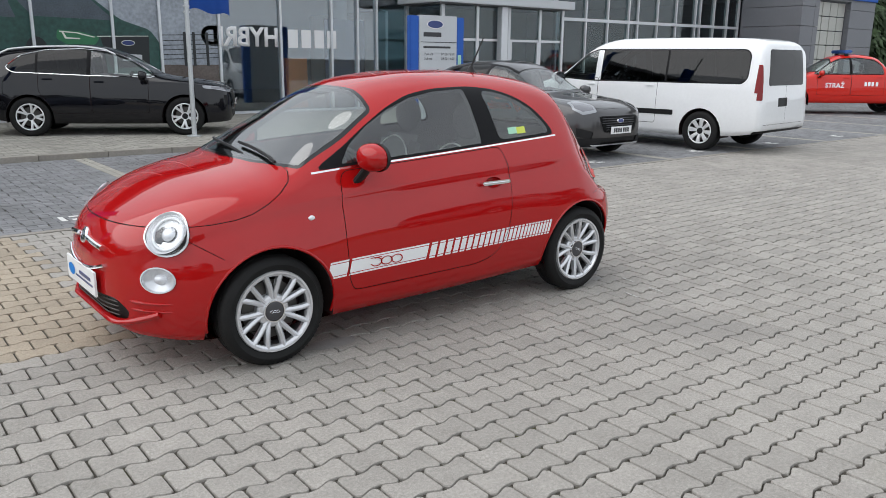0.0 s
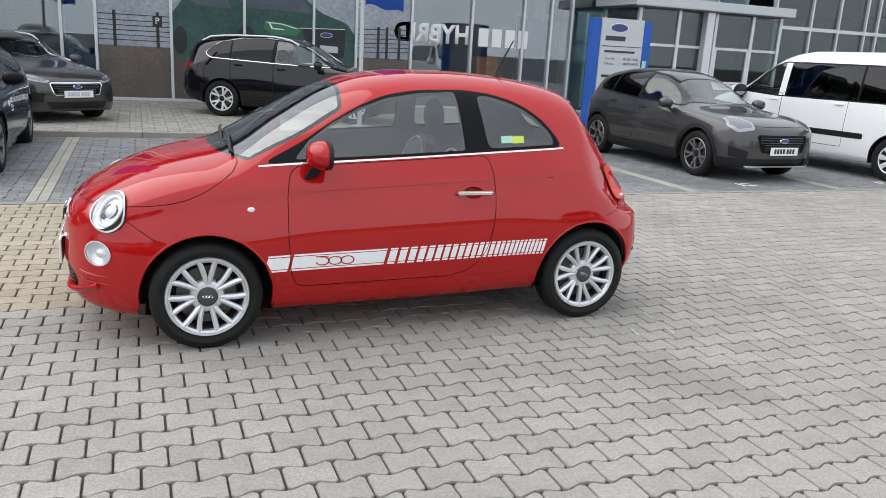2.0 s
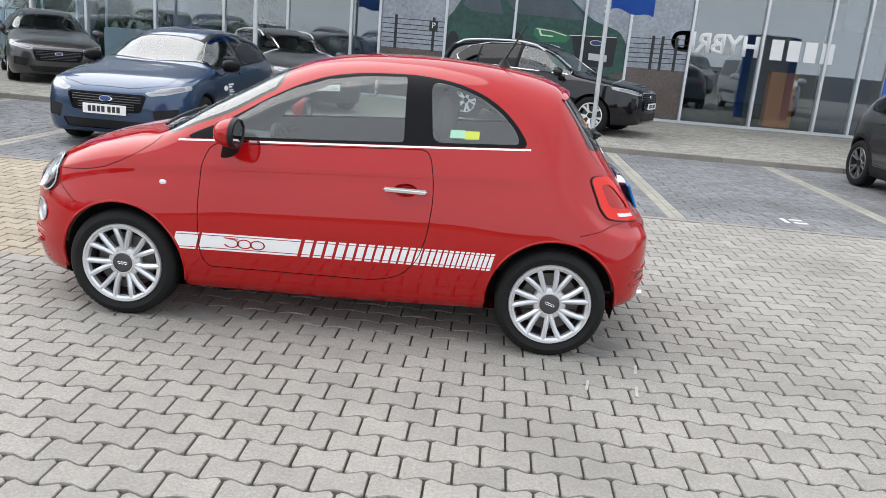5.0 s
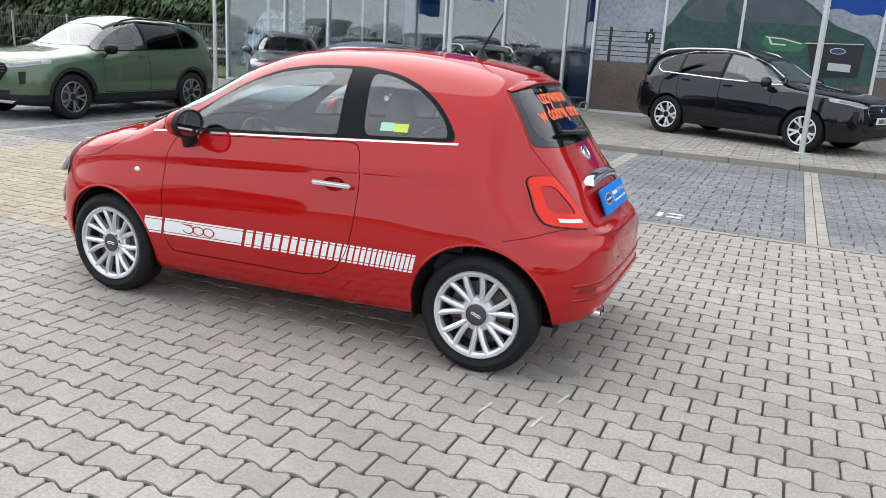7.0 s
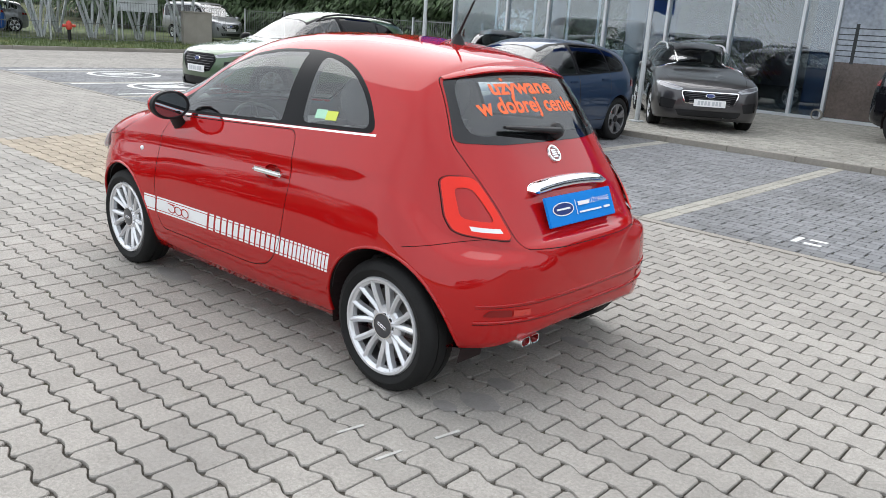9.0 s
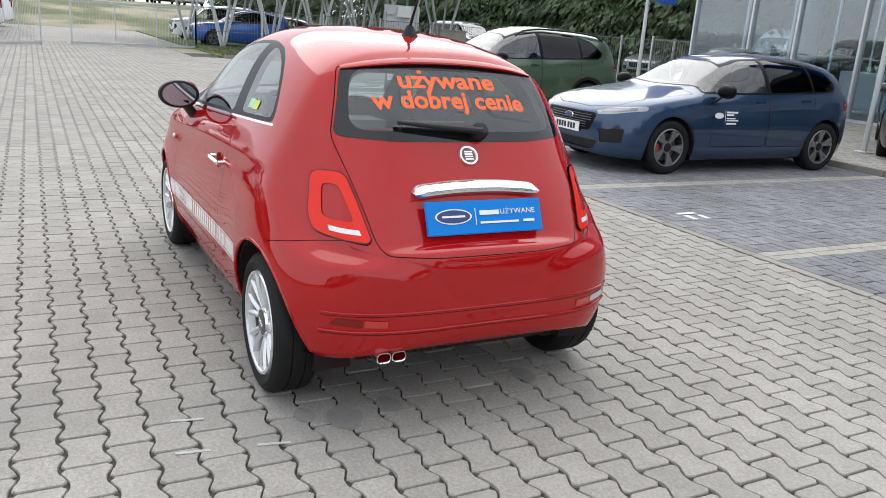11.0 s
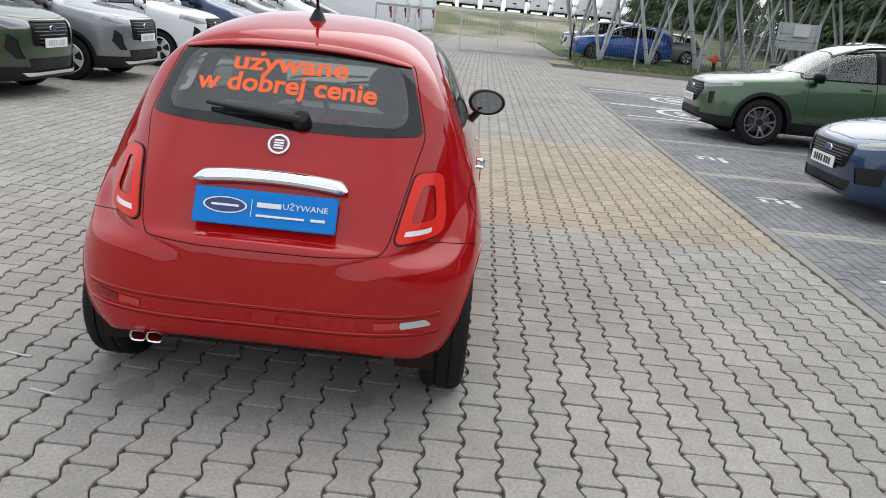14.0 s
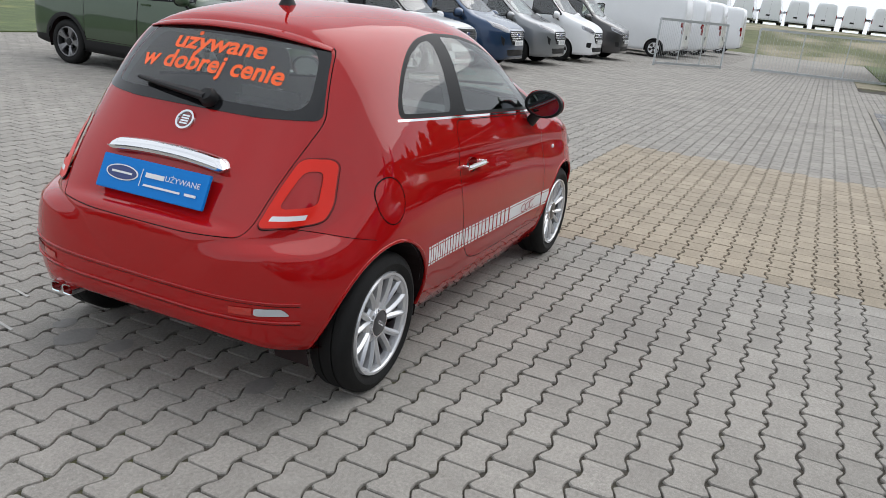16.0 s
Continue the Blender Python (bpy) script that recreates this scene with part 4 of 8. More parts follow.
for x in (-7.0, -4.4, 0.7, 7.0, 13.0):
    bm = bmesh.new()
    tube(bm, (x, FACADE + 1.2, 0.1), (x, FACADE + 1.2, 4.3), 0.24, n=24)
    tagged(part("column", bm, M["clad"], smooth=True), "round grey column behind the glass", "column", "showroom columns", "structure")

# raised pavement before the front
tagged(part("pavement", block(-14, 22, KERB_Y + 0.11, FACADE - 0.07, -0.02, 0.066), M["joint"]), "raised grey paved strip along the showroom", "pavement", kind="structure")
kerb = tagged(new("kerb"), "grey concrete kerb stones", "kerb", kind="structure")
me = None
for i in range(36):
    x = -14 + i
    if me is None:
        ob = part("kerb_stone", block(0.004, 0.996, KERB_Y, KERB_Y + 0.11, -0.05, 0.085, 0.008), M["kerb"], kerb)
        me = ob.data
    else:
        ob = new("kerb_stone", me)
        ob.parent = kerb
    ob.location.x = x
tagged(part("lot_base", block(-27, 40, -8, KERB_Y, -0.05, -0.0125), M["joint"]), "sandy bedding of the paving", "ground", kind="structure")


# ---------------------------------------------------------------- the red hatchback
FIAT = dict(
    base=2.30, W=0.797, square=(0.1, 0.42), flare=0.012, front=(0.12, 2.7, 2.5), rear=(1.95, 4.2, 3.8), tuck=(0.085, 0.088), bias=1.35, crease=0.016, rear2=(1.82, 3.1, 2.9), ledge=0.88, n=3.1, m=6.4, k=0.318,
    top=[(-0.72, 0.48), (-0.708, 0.60), (-0.67, 0.695), (-0.60, 0.765), (-0.50, 0.825), (-0.38, 0.885), (-0.22, 0.945), (-0.03, 0.99), (0.09, 1.015),
         (0.43, 1.20), (0.78, 1.385), (1.0, 1.452), (1.285, 1.484), (1.566, 1.490), (1.82, 1.478), (2.08, 1.447), (2.255, 1.405), (2.30, 1.365), (2.46, 1.175), (2.57, 1.02), (2.69, 0.855), (2.742, 0.765), (2.757, 0.735), (2.772, 0.722), (2.815, 0.708), (2.832, 0.690), (2.841, 0.65), (2.847, 0.59), (2.85, 0.50)],
    bot=[(-0.72, 0.46), (-0.712, 0.36), (-0.68, 0.26), (-0.60, 0.215), (-0.33, 0.185), (0.0, 0.19), (1.1, 0.20), (1.93, 0.225), (2.5, 0.265), (2.74, 0.29), (2.82, 0.33), (2.842, 0.38), (2.85, 0.46)],
    sh=[(-0.72, 0.47), (-0.66, 0.56), (-0.50, 0.67), (-0.30, 0.755), (0.0, 0.825), (0.42, 0.862), (1.6, 0.925), (2.25, 0.945), (2.42, 0.84), (2.55, 0.735), (2.66, 0.70), (2.78, 0.688), (2.83, 0.655), (2.85, 0.49)],
)


def small_red_hatchback():
    car = root("hatchback_car", pose(2.235, 4.598, 0, 0, 0, 0.45), "small glossy red hatchback with white side stripes on grey paving", "car")
    sh = Shell(FIAT, 128, 20, 24, 3)
    red = M["red"]
    # wheel openings
    for x, r in ((0.0, 0.343), (2.30, 0.348)):
        sh.cut(arch(x, 0.29, r), SIDE, both, "hole")
    # side glass with black surround, and bright strip below
    belt = lambda x: 0.985 + (x - 0.34) * 0.058
    full = [(0.30, belt(0.30)), (2.11, belt(2.11)), (2.06, 1.165), (1.98, 1.25), (1.86, 1.325), (1.70, 1.375), (1.50, 1.395), (1.22, 1.385), (1.02, 1.352), (0.856, 1.287), (0.702, 1.203), (0.525, 1.09)]
    full = rounded(full, 0.07, 3)
    sh.cut(grown(full, 0.003), SIDE, both, "surround", ("body",))
    strip = [(0.28, belt(0.28) - 0.014), (2.12, belt(2.12) - 0.014), (2.12, belt(2.12) - 0.005), (0.28, belt(0.28) - 0.005)]
    sh.cut(strip, SIDE, both, "chrome", ("body", "surround"))
    door_glass = [(0.475, belt(0.475) + 0.012), (1.465, belt(1.465) + 0.012), (1.445, 1.383), (1.22, 1.370), (1.03, 1.338), (0.86, 1.280), (0.70, 1.197), (0.56, 1.10)]
    sh.cut(rounded(door_glass, 0.02, 3), SIDE, both, "window_door", ("surround",))
    quarter = [(1.615, belt(1.615) + 0.014), (2.065, belt(2.065) + 0.014), (2.035, 1.165), (1.955, 1.245), (1.84, 1.315), (1.69, 1.360), (1.575, 1.372)]
    sh.cut(rounded(quarter, 0.05, 4), SIDE, both, "window_quarter", ("surround",))
    # windscreen
    screen = [(0.10, -0.33), (0.17, -0.55), (0.225, -0.640), (0.765, -0.520), (0.80, -0.28), (0.81, 0.0), (0.80, 0.28), (0.765, 0.520), (0.225, 0.640), (0.17, 0.55), (0.10, 0.33), (0.075, 0.0)]
    up = lambda c, n: n.z > 0.25 and c.z > 0.95
    sh.cut(rounded(screen, 0.03, 3), PLAN, up, "screen_edge", ("body", "surround"))
    sh.cut(grown(rounded(screen, 0.03, 3), -0.022), PLAN, up, "window_screen", ("screen_edge",))
    # tailgate with its window
    tail = lambda c, n: n.x > 0.15
    glass_r = [(-0.530, 1.085), (-0.452, 1.330), (-0.2, 1.365), (0.2, 1.365), (0.452, 1.330), (0.530, 1.085), (0.3, 1.072), (-0.3, 1.072)]
    clear_r = [(-0.478, 1.108), (-0.415, 1.335), (0.415, 1.335), (0.478, 1.108)]
    sh.cut(rounded(glass_r, 0.03, 3), ENDS, tail, "rear_edge", ("body",))
    sh.cut(rounded(clear_r, 0.08, 5), ENDS, tail, "window_rear", ("rear_edge",))
    gate = [(0.538, 1.082), (0.505, 0.955), (0.452, 0.725), (0.425, 0.690), (0.22, 0.682)]
    gate = [(-y, z) for y, z in gate] + [(y, z) for y, z in gate[::-1]] + [(0.460, 1.340), (-0.460, 1.340)]
    # tail lamps
    for sgn in (-1, 1):
        on = (lambda c, n: n.x > 0.02 and c.y < 0) if sgn < 0 else (lambda c, n: n.x > 0.02 and c.y > 0)
        lamp = [(sgn * y, z) for y, z in ((0.512, 0.945), (0.533, 0.960), (0.598, 0.958), (0.620, 0.938), (0.645, 0.80), (0.638, 0.750), (0.615, 0.738), (0.484, 0.722), (0.468, 0.737))]
        lamp = rounded(lamp, 0.022, 3)
        sh.cut(grown(lamp, 0.003), ENDS, on, "gap", ("body",))
        sh.cut(lamp, ENDS, on, "lamp_rim", ("gap",))
        core = rounded([(sgn * y, z) for y, z in ((0.543, 0.915), (0.588, 0.915), (0.606, 0.800), (0.517, 0.790))], 0.02, 3)
        sh.cut(grown(lamp, -0.0035), ENDS, on, "lamp_bright", ("lamp_rim",))
        sh.cut(core, ENDS, on, "lamp_core", ("lamp_bright",))
        low = [(sgn * y, z) for y, z in ((0.500, 0.750), (0.592, 0.757), (0.593, 0.774), (0.506, 0.767))]
        sh.cut(low, ENDS, on, "lamp_clear", ("lamp_rim", "lamp_bright"))
        # strip lamps in the bumper
        refl = rounded([(sgn * y, z) for y, z in ((0.52, 0.428), (0.635, 0.436), (0.610, 0.462), (0.52, 0.456))], 0.01, 2)
        sh.cut(refl, ENDS, on, "bumper_lamp", ("body",))
    # bonnet
    hood = [(-0.66, 0.742), (-0.45, 0.757), (-0.28, 0.770), (-0.17, 0.785), (-0.087, 0.806), (0.0, 0.846), (0.08, 0.893), (0.145, 0.940), (0.178, 0.985), (0.18, 1.12), (-0.66, 1.12)]
    # doors
    door = [(0.455, 0.985), (0.423, 0.86), (0.42, 0.62), (0.435, 0.40), (0.47, 0.325), (1.36, 0.335), (1.50, 0.37), (1.59, 0.47), (1.63, 0.62), (1.645, 0.80), (1.63, 0.94), (1.60, belt(1.6) - 0.022), (0.456, belt(0.456) - 0.022)]
    door = rounded(door[1:], 0.06, 4)
    # round head lamps and lower lamps
    bowls = []
    LAMPS = (((-0.425, 0.565, 0.705), (-0.74, 0.42, 0.52), 0.112, 0.103, "head"), ((-0.49, 0.570, 0.502), (-0.80, 0.58, 0.12), 0.092, 0.084, "low"))
    for sgn in (-1, 1):
        on = (lambda c, n: n.x < 0.1 and c.y < 0) if sgn < 0 else (lambda c, n: n.x < 0.1 and c.y > 0)
        for (px, py, pz), d, r1, r2, nm in LAMPS:
            o, D = sh.at((px, sgn * py, pz), Vector((d[0], sgn * d[1], d[2])).normalized())
            D = (D + Vector((d[0], sgn * d[1], d[2])).normalized()).normalized()
            U = Vector((0, 0, 1)).cross(D).normalized()
            V = D.cross(U)
            sq = 0.70 if nm == "low" else 1.0
            sh.cut(circle(o.dot(U), o.dot(V), r1, 32, r1 * sq), (U, V), on, "lamp_ring", ("body",))
            sh.cut(circle(o.dot(U), o.dot(V), r2, 32, r2 * sq), (U, V), on, "lens_" + nm, ("lamp_ring",))
            bowls.append((sgn, nm, o, D, U, V, r2, sq))
    # grille openings
    low = [(-0.47, 0.33), (-0.40, 0.255), (0.40, 0.255), (0.47, 0.33), (0.38, 0.392), (-0.38, 0.392)]
    sh.cut(rounded(low, 0.04, 3), ENDS, ahead, "grille", ("body",))
    # white stripe: one long field, then slanting blocks that get narrower
    zlo, zhi = (lambda x: 0.415 + 0.022 * (x - 0.3)), (lambda x: 0.508 + 0.022 * (x - 0.3))
    sl = 0.022
    def block_at(a, b):
        return [(a, zlo(a)), (b, zlo(b)), (b + sl, zhi(b)), (a + sl, zhi(a))]
    spans, x, w = [(0.29, 0.412), (0.428, 0.955)], 0.975, 0.062
    while x < 1.955:
        spans.append((x, x + w * 0.72))
        x += w
        w = max(0.026, w * 0.957)
    for a, b in spans:
        sh.cut(block_at(a, b), SIDE, both, "stripe", ("body",))
    line_lo = [(0.28, zlo(0.28) + 0.010), (1.99, zlo(1.99) + 0.010), (1.99, zlo(1.99) + 0.014), (0.28, zlo(0.28) + 0.014)]
    line_hi = [(0.28, zhi(0.28) - 0.014), (1.99, zhi(1.99) - 0.014), (1.99, zhi(1.99) - 0.010), (0.28, zhi(0.28) - 0.010)]
    for ln in (line_lo, line_hi):
        sh.cut(ln, SIDE, both, "body", ("stripe",))
    # panels
    sh.seam(hood, SIDE, lambda c, n: c.x < 0.45 and c.z > 0.6, "bonnet", 0.0038)
    sh.seam(rounded(gate, 0.03, 3), ENDS, tail, "tailgate", 0.0034, ("body",))
    sh.cut(grown(door, 0.0022), SIDE, both, "door_ring", ("body", "stripe"))
    sh.cut(grown(door, -0.0022), SIDE, both, None)
    lay, bm = sh.layer, sh.bm
    ring, gap_i, body_i, door_i = sh.region("door_ring"), sh.region("gap"), 0, sh.region("door")
    inner = grown(door, -0.0022)
    for f in bm.faces:
        if f[lay] == ring:
            c = f.calc_center_median()
            f[lay] = door_i if inside(inner, c.x, c.z) else gap_i
    for a, b in spans:
        sh.cut(block_at(a, b), SIDE, both, "stripe", ("door",))
    for ln in (line_lo, line_hi):
        sh.cut(ln, SIDE, both, "door", ("stripe",))
    sh.cut(circle(1.50, 0.826, 0.062, 24, 0.034), SIDE, both, "cup", ("door",))
    sh.seam(circle(2.29, 0.80, 0.088, 26), SIDE, right, "fuel_flap", 0.005, ("body",))
    # bumper joints
    for line in ([(-0.47, 0.745), (-0.25, 0.598), (-0.248, 0.601), (-0.468, 0.748)], [(2.41, 0.672), (2.70, 0.735), (2.70, 0.738), (2.41, 0.675)]):
        sh.cut(line, SIDE, both, "gap", ("body",))
    # rear bumper creases: their shade drawn as thin strips in the gap colour
    for z in (0.470, 0.398):
        sh.cut([(-0.66, z - 0.0012), (0.66, z - 0.0012), (0.66, z + 0.0012), (-0.66, z + 0.0012)], ENDS, tail, "gap", ("body",))
    # lift the pieces out
    lefty, righty = (lambda c: c.y < 0), (lambda c: c.y > 0)
    sh.take("body", "body", red, car, "glossy red painted body shell")
    sh.take("bonnet", "bonnet", red, car)
    sh.take("tailgate", "tailgate", red, car)
    doors = [sh.take("door", "door", red, car, where=w) for w in (lefty, righty)]
    for w in (lefty, righty):
        sh.take("stripe", "side_stripe", M["white_print"], car, "white side stripe broken into slanting blocks", w)
        sh.take("surround", "window_surround", M["gloss_black"], car, "", w)
        sh.take("chrome", "belt_trim", M["chrome"], car, "bright metal strip under the side windows", w)
        sh.take("window_door", "door_window", M["window"], car, "", w)
        sh.take("window_quarter", "quarter_window", M["window"], car, "", w)
        rimp = sh.take("lamp_rim", "tail_lamp", M["tail"], car, "red tail lamp with body-coloured core", w, push=0.008)
        sh.take("lamp_bright", "light_ring", M["tail_bright"], rimp, "", w, push=0.009)
        sh.take("lamp_core", "lamp_core", red, rimp, "", w, push=0.004)
        sh.take("lamp_clear", "reversing_lamp", M["lamp_white"], rimp, "", w, push=0.009)
        sh.take("bumper_lamp", "bumper_lamp", M["tail"] if w is lefty else M["grey_print"], car, "", w, push=0.003)
    sh.take("fuel_flap", "fuel_flap", red, car)
    sh.take("gap", "panel_gap", M["gap"], car, push=-0.004)
    sh.take("screen_edge", "windscreen_edge", M["edge_black"], car)
    sh.take("window_screen", "windscreen", M["screen"], car)
    sh.take("rear_edge", "rear_window_edge", M["edge_black"], car, push=0.002)
    sh.take("window_rear", "rear_window", M["window"], car, push=0.002)
    sh.take("grille", "lower_grille", M["plastic"], car, push=-0.03)
    for w in (lefty, righty):
        for nm in ("head", "low"):
            lens = sh.take("lens_" + nm, "headlight" if nm == "head" else "daytime_lamp", M["lens"], car, "round clear lamp in a chrome ring", w, push=0.010)
        sh.take("lamp_ring", "lamp_ring", M["reflector"], car, "", (lambda c, w=w: w(c) and c.z > 0.58), push=0.012)
        sh.take("lamp_ring", "lamp_ring", M["reflector"], car, "", (lambda c, w=w: w(c) and c.z <= 0.58), push=0.006)
    for sgn, nm, o, D, U, V, r, sq in bowls:
        q = Matrix(((U.x, V.x * sq, D.x, o.x), (U.y, V.y * sq, D.y, o.y), (U.z, V.z * sq, D.z, o.z), (0, 0, 0, 1)))
        bm = bmesh.new()
        if nm == "head":
            lathe(bm, [(0.036, -0.034), (0.046, -0.030), (0.060, -0.034), (0.076, -0.028), (r, -0.014), (r + 0.006, -0.002)], 32, "Z", q)
        else:
            lathe(bm, [(0.030, -0.026), (0.040, -0.022), (r, -0.012), (r + 0.005, -0.002)], 28, "Z", q)
        part("lamp_bowl", bm, M["bowl"], car, smooth=True)
        bm = bmesh.new()
        lathe(bm, [(0.0005, -0.004), (0.018, -0.006), (0.030, -0.013), (0.037, -0.024)], 24, "Z", q)
        part("projector", bm, M["reflector"], car, smooth=True)
        if nm == "head":
            bm = bmesh.new()
            lathe(bm, [(0.074, -0.022), (0.077, -0.013), (0.086, -0.012), (0.090, -0.018)], 32, "Z", q)
            part("light_ring", bm, M["lamp_white"], car, smooth=True)
    sh.liner(M["trim"], car, 0.028, 0.36)
    wheel_wells(car, 2.30, 0.29, 0.352, 0.50, 0.785, sh)
    wheels = ribbed_wheel(0.292, 0.216, 0.185)
    put_wheels(wheels, car, 2.30, 0.690, 0.290, (0.05, 0.35, 0.2, 0.6))
    # floor, dash and seats
    part("floor_pan", block(-0.30, 2.60, -0.46, 0.46, 0.20, 0.24, 0.01), M["gap"], car)
    part("dashboard", block(0.18, 0.62, -0.60, 0.60, 0.62, 0.90, 0.08), M["trim"], car, smooth=True)
    part("dash_panel", block(0.60, 0.635, -0.56, 0.56, 0.70, 0.86, 0.02), red, car, "red dashboard panel", smooth=True)
    seats(car, 0.98, 0.36, 0.33, M["seat"], M["seat_pipe"], 1.75)
    steering(car, 0.78, -0.33, 0.88)
    part("parcel_shelf", block(2.22, 2.50, -0.5, 0.5, 0.86, 0.885, 0.005), M["trim"], car)
    # mirrors, handles, small things
    mirrors(car, 0.60, 0.795, 1.045, red, M["plastic"], 1.06, -0.13)
    for sgn, d in ((-1, doors[0]), (1, doors[1])):
        hit, nn = sh.at((1.50, sgn * 0.5, 0.83), (0, sgn, 0))
        bm = block(1.385, 1.615, hit.y - 0.012, hit.y + 0.012, 0.818, 0.842, 0.010, Matrix.Translation((0, sgn * 0.032, 0)))
        part("door_handle", bm, M["chrome"], d, "chrome bar handle", smooth=True)
        bm = bmesh.new()
        lathe(bm, [(0.0005, -0.030), (0.6, -0.027), (0.9, -0.014), (1.02, 0.001)], 24, "Z", Matrix.Translation((1.50, hit.y, 0.826)) @ Matrix(((0.062, 0, 0, 0), (0, 0, sgn, 0), (0, 0.034, 0, 0), (0, 0, 0, 1))))
        bmesh.ops.recalc_face_normals(bm, faces=bm.faces)
        part("handle_cup", bm, red, d, smooth=True)
        for x in (1.40, 1.60):
            bm = bmesh.new()
            tube(bm, (x, hit.y - sgn * 0.02, 0.83), (x, hit.y + sgn * 0.03, 0.83), 0.009)
            part("handle_post", bm, M["chrome"], d)
        hit, nn = sh.at((0.228, sgn * 0.5, 0.755), (0, sgn, 0))
        bm = bmesh.new()
        bmesh.ops.create_uvsphere(bm, u_segments=14, v_segments=8, radius=1)
        moved(bm, Matrix.Translation(hit) @ Matrix.Diagonal((0.020, 0.009, 0.014, 1)))
        part("side_repeater", bm, M["lamp_white"], car, "small clear side lamp", smooth=True)
    # rear: chrome handle strip, plate, badge, wiper, exhaust, aerial, lettering
    R = Vector((0, 1, 0))
    hit, nn = sh.at((2.5, 0, 0.915), (1, 0, 0))
    bm = bmesh.new()
    n = 40
    secs = []
    for i in range(n + 1):
        y = -0.283 + 0.566 * i / n
        e = min(1, (1 - abs(y) / 0.2832) * 9) ** 0.5
        zc = 0.914 - 0.019 * (abs(y) / 0.283) ** 2.2
        h2, nn2 = sh.at((2.5, y, zc), (1, 0, 0))
        secs.append([bm.verts.new((h2.x + dx, y, zc + dz * e)) for dx, dz in ((-0.01, 0.026), (0.012, 0.026), (0.030, 0.018), (0.040, 0.0), (0.038, -0.014), (0.026, -0.024), (-0.01, -0.026))])
    for p, q in zip(secs, secs[1:]):
        for j in range(6):
            bm.faces.new((p[j], p[j + 1], q[j + 1], q[j]))
    bm.faces.new(secs[0])
    bm.faces.new(secs[-1][::-1])
    bmesh.ops.recalc_face_normals(bm, faces=bm.faces)
    part("tailgate_handle", bm, M["chrome"], car, "chrome grip above the rear plate", smooth=True)
    rp = part("rear_plate", block(-0.006, 0.006, -0.26, 0.26, -0.066, 0.066, 0.003, Matrix.Translation((2.745, 0, 0.812)) @ Matrix.Rotation(radians(-24), 4, "Y")), M["blue_print"], car, "blue dealer plate with white lettering")
    pm = Matrix.Translation((2.745, 0, 0.812)) @ Matrix.Rotation(radians(-24), 4, "Y") @ Matrix.Translation((0.0085, 0, 0)) @ Matrix(((0, 0, 1, 0), (1, 0, 0, 0), (0, 1, 0, 0), (0, 0, 0, 1)))
    bm = bmesh.new()
    ring = [bm.verts.new((-0.145 + 0.080 * math.cos(a), 0.004 + 0.030 * math.sin(a), 0)) for a in [2 * math.pi * i / 28 for i in range(28)]]
    bm.faces.new(ring)
    part("plate_oval", moved(bm, pm), M["white_print"], rp)
    bm = bmesh.new()
    ring = [bm.verts.new((-0.145 + 0.073 * math.cos(a), 0.004 + 0.0255 * math.sin(a), 0.0012)) for a in [2 * math.pi * i / 28 for i in range(28)]]
    bm.faces.new(ring)
    part("plate_oval", moved(bm, pm), M["navy_print"], rp)
    for x0, x1, y0, y1 in ((-0.050, -0.0475, -0.032, 0.034), (-0.030, 0.058, 0.006, 0.024), (-0.03, 0.145, -0.028, -0.020), (0.168, 0.220, -0.028, -0.018), (-0.195, -0.095, 0.0, 0.008)):
        bm = bmesh.new()
        box(bm, x0, x1, y0, y1, 0, 0.0022)
        part("plate_bar", moved(bm, pm), M["white_print"], rp)
    bm = letters("UŻYWANE", 0.030)
    part("plate_word", moved(bm, pm @ Matrix.Translation((0.145, 0.016, 0.001)) @ Matrix.Diagonal((1.12, 1, 1, 1))), M["white_print"], rp, "white word on the blue plate")
    hit, nn = sh.at((2.5, 0, 1.02), (1, 0, 0))
    q = Matrix.Translation(hit) @ nn.to_track_quat("Z", "Y").to_matrix().to_4x4()
    bm = bmesh.new()
    lathe(bm, [(0.030, 0.004), (0.033, 0.011), (0.041, 0.011), (0.044, 0.004), (0.044, -0.004)], 32, "Z", q)
    bd = part("round_badge", bm, M["chrome"], car, "round chrome badge with dark red centre", smooth=True)
    bm = bmesh.new()
    lathe(bm, [(0.0005, 0.007), (0.031, 0.006)], 32, "Z", q)
    part("badge_centre", bm, M["red_print"], bd)
    bm = bmesh.new()
    for i in range(4):
        box(bm, -0.018, 0.018, -0.019 + i * 0.0105, -0.0125 + i * 0.0105, 0.006, 0.009, q)
    part("badge_bars", bm, M["chrome"], bd)
    for txt, z, y, wide in (("używane", 1.296, -0.010, 0.448), ("w dobrej cenie", 1.222, -0.014, 0.700)):
        bm = letters(txt.replace("ż", "z"), 0.115, bold=0.003)
        span = max(v.co.x for v in bm.verts) - min(v.co.x for v in bm.verts)
        mid = (max(v.co.x for v in bm.verts) + min(v.co.x for v in bm.verts)) / 2
        for v in bm.verts:
            v.co.x, v.co.y = (v.co.x - mid) * wide / span, v.co.y * 1.0
        if "ż" in txt:
            top = max(v.co.y for v in bm.verts)
            bm.faces.new([bm.verts.new((-wide / 2 + 0.232 * wide + 0.0105 * math.cos(a), top + 0.021 + 0.0105 * math.sin(a), 0)) for a in [2 * math.pi * i / 14 for i in range(14)]])
        bmesh.ops.subdivide_edges(bm, edges=[e for e in bm.edges if e.calc_length() > 0.03], cuts=2)
        bmesh.ops.triangulate(bm, faces=bm.faces)
        slope = Vector((-0.62, 0, 0.78)).normalized()
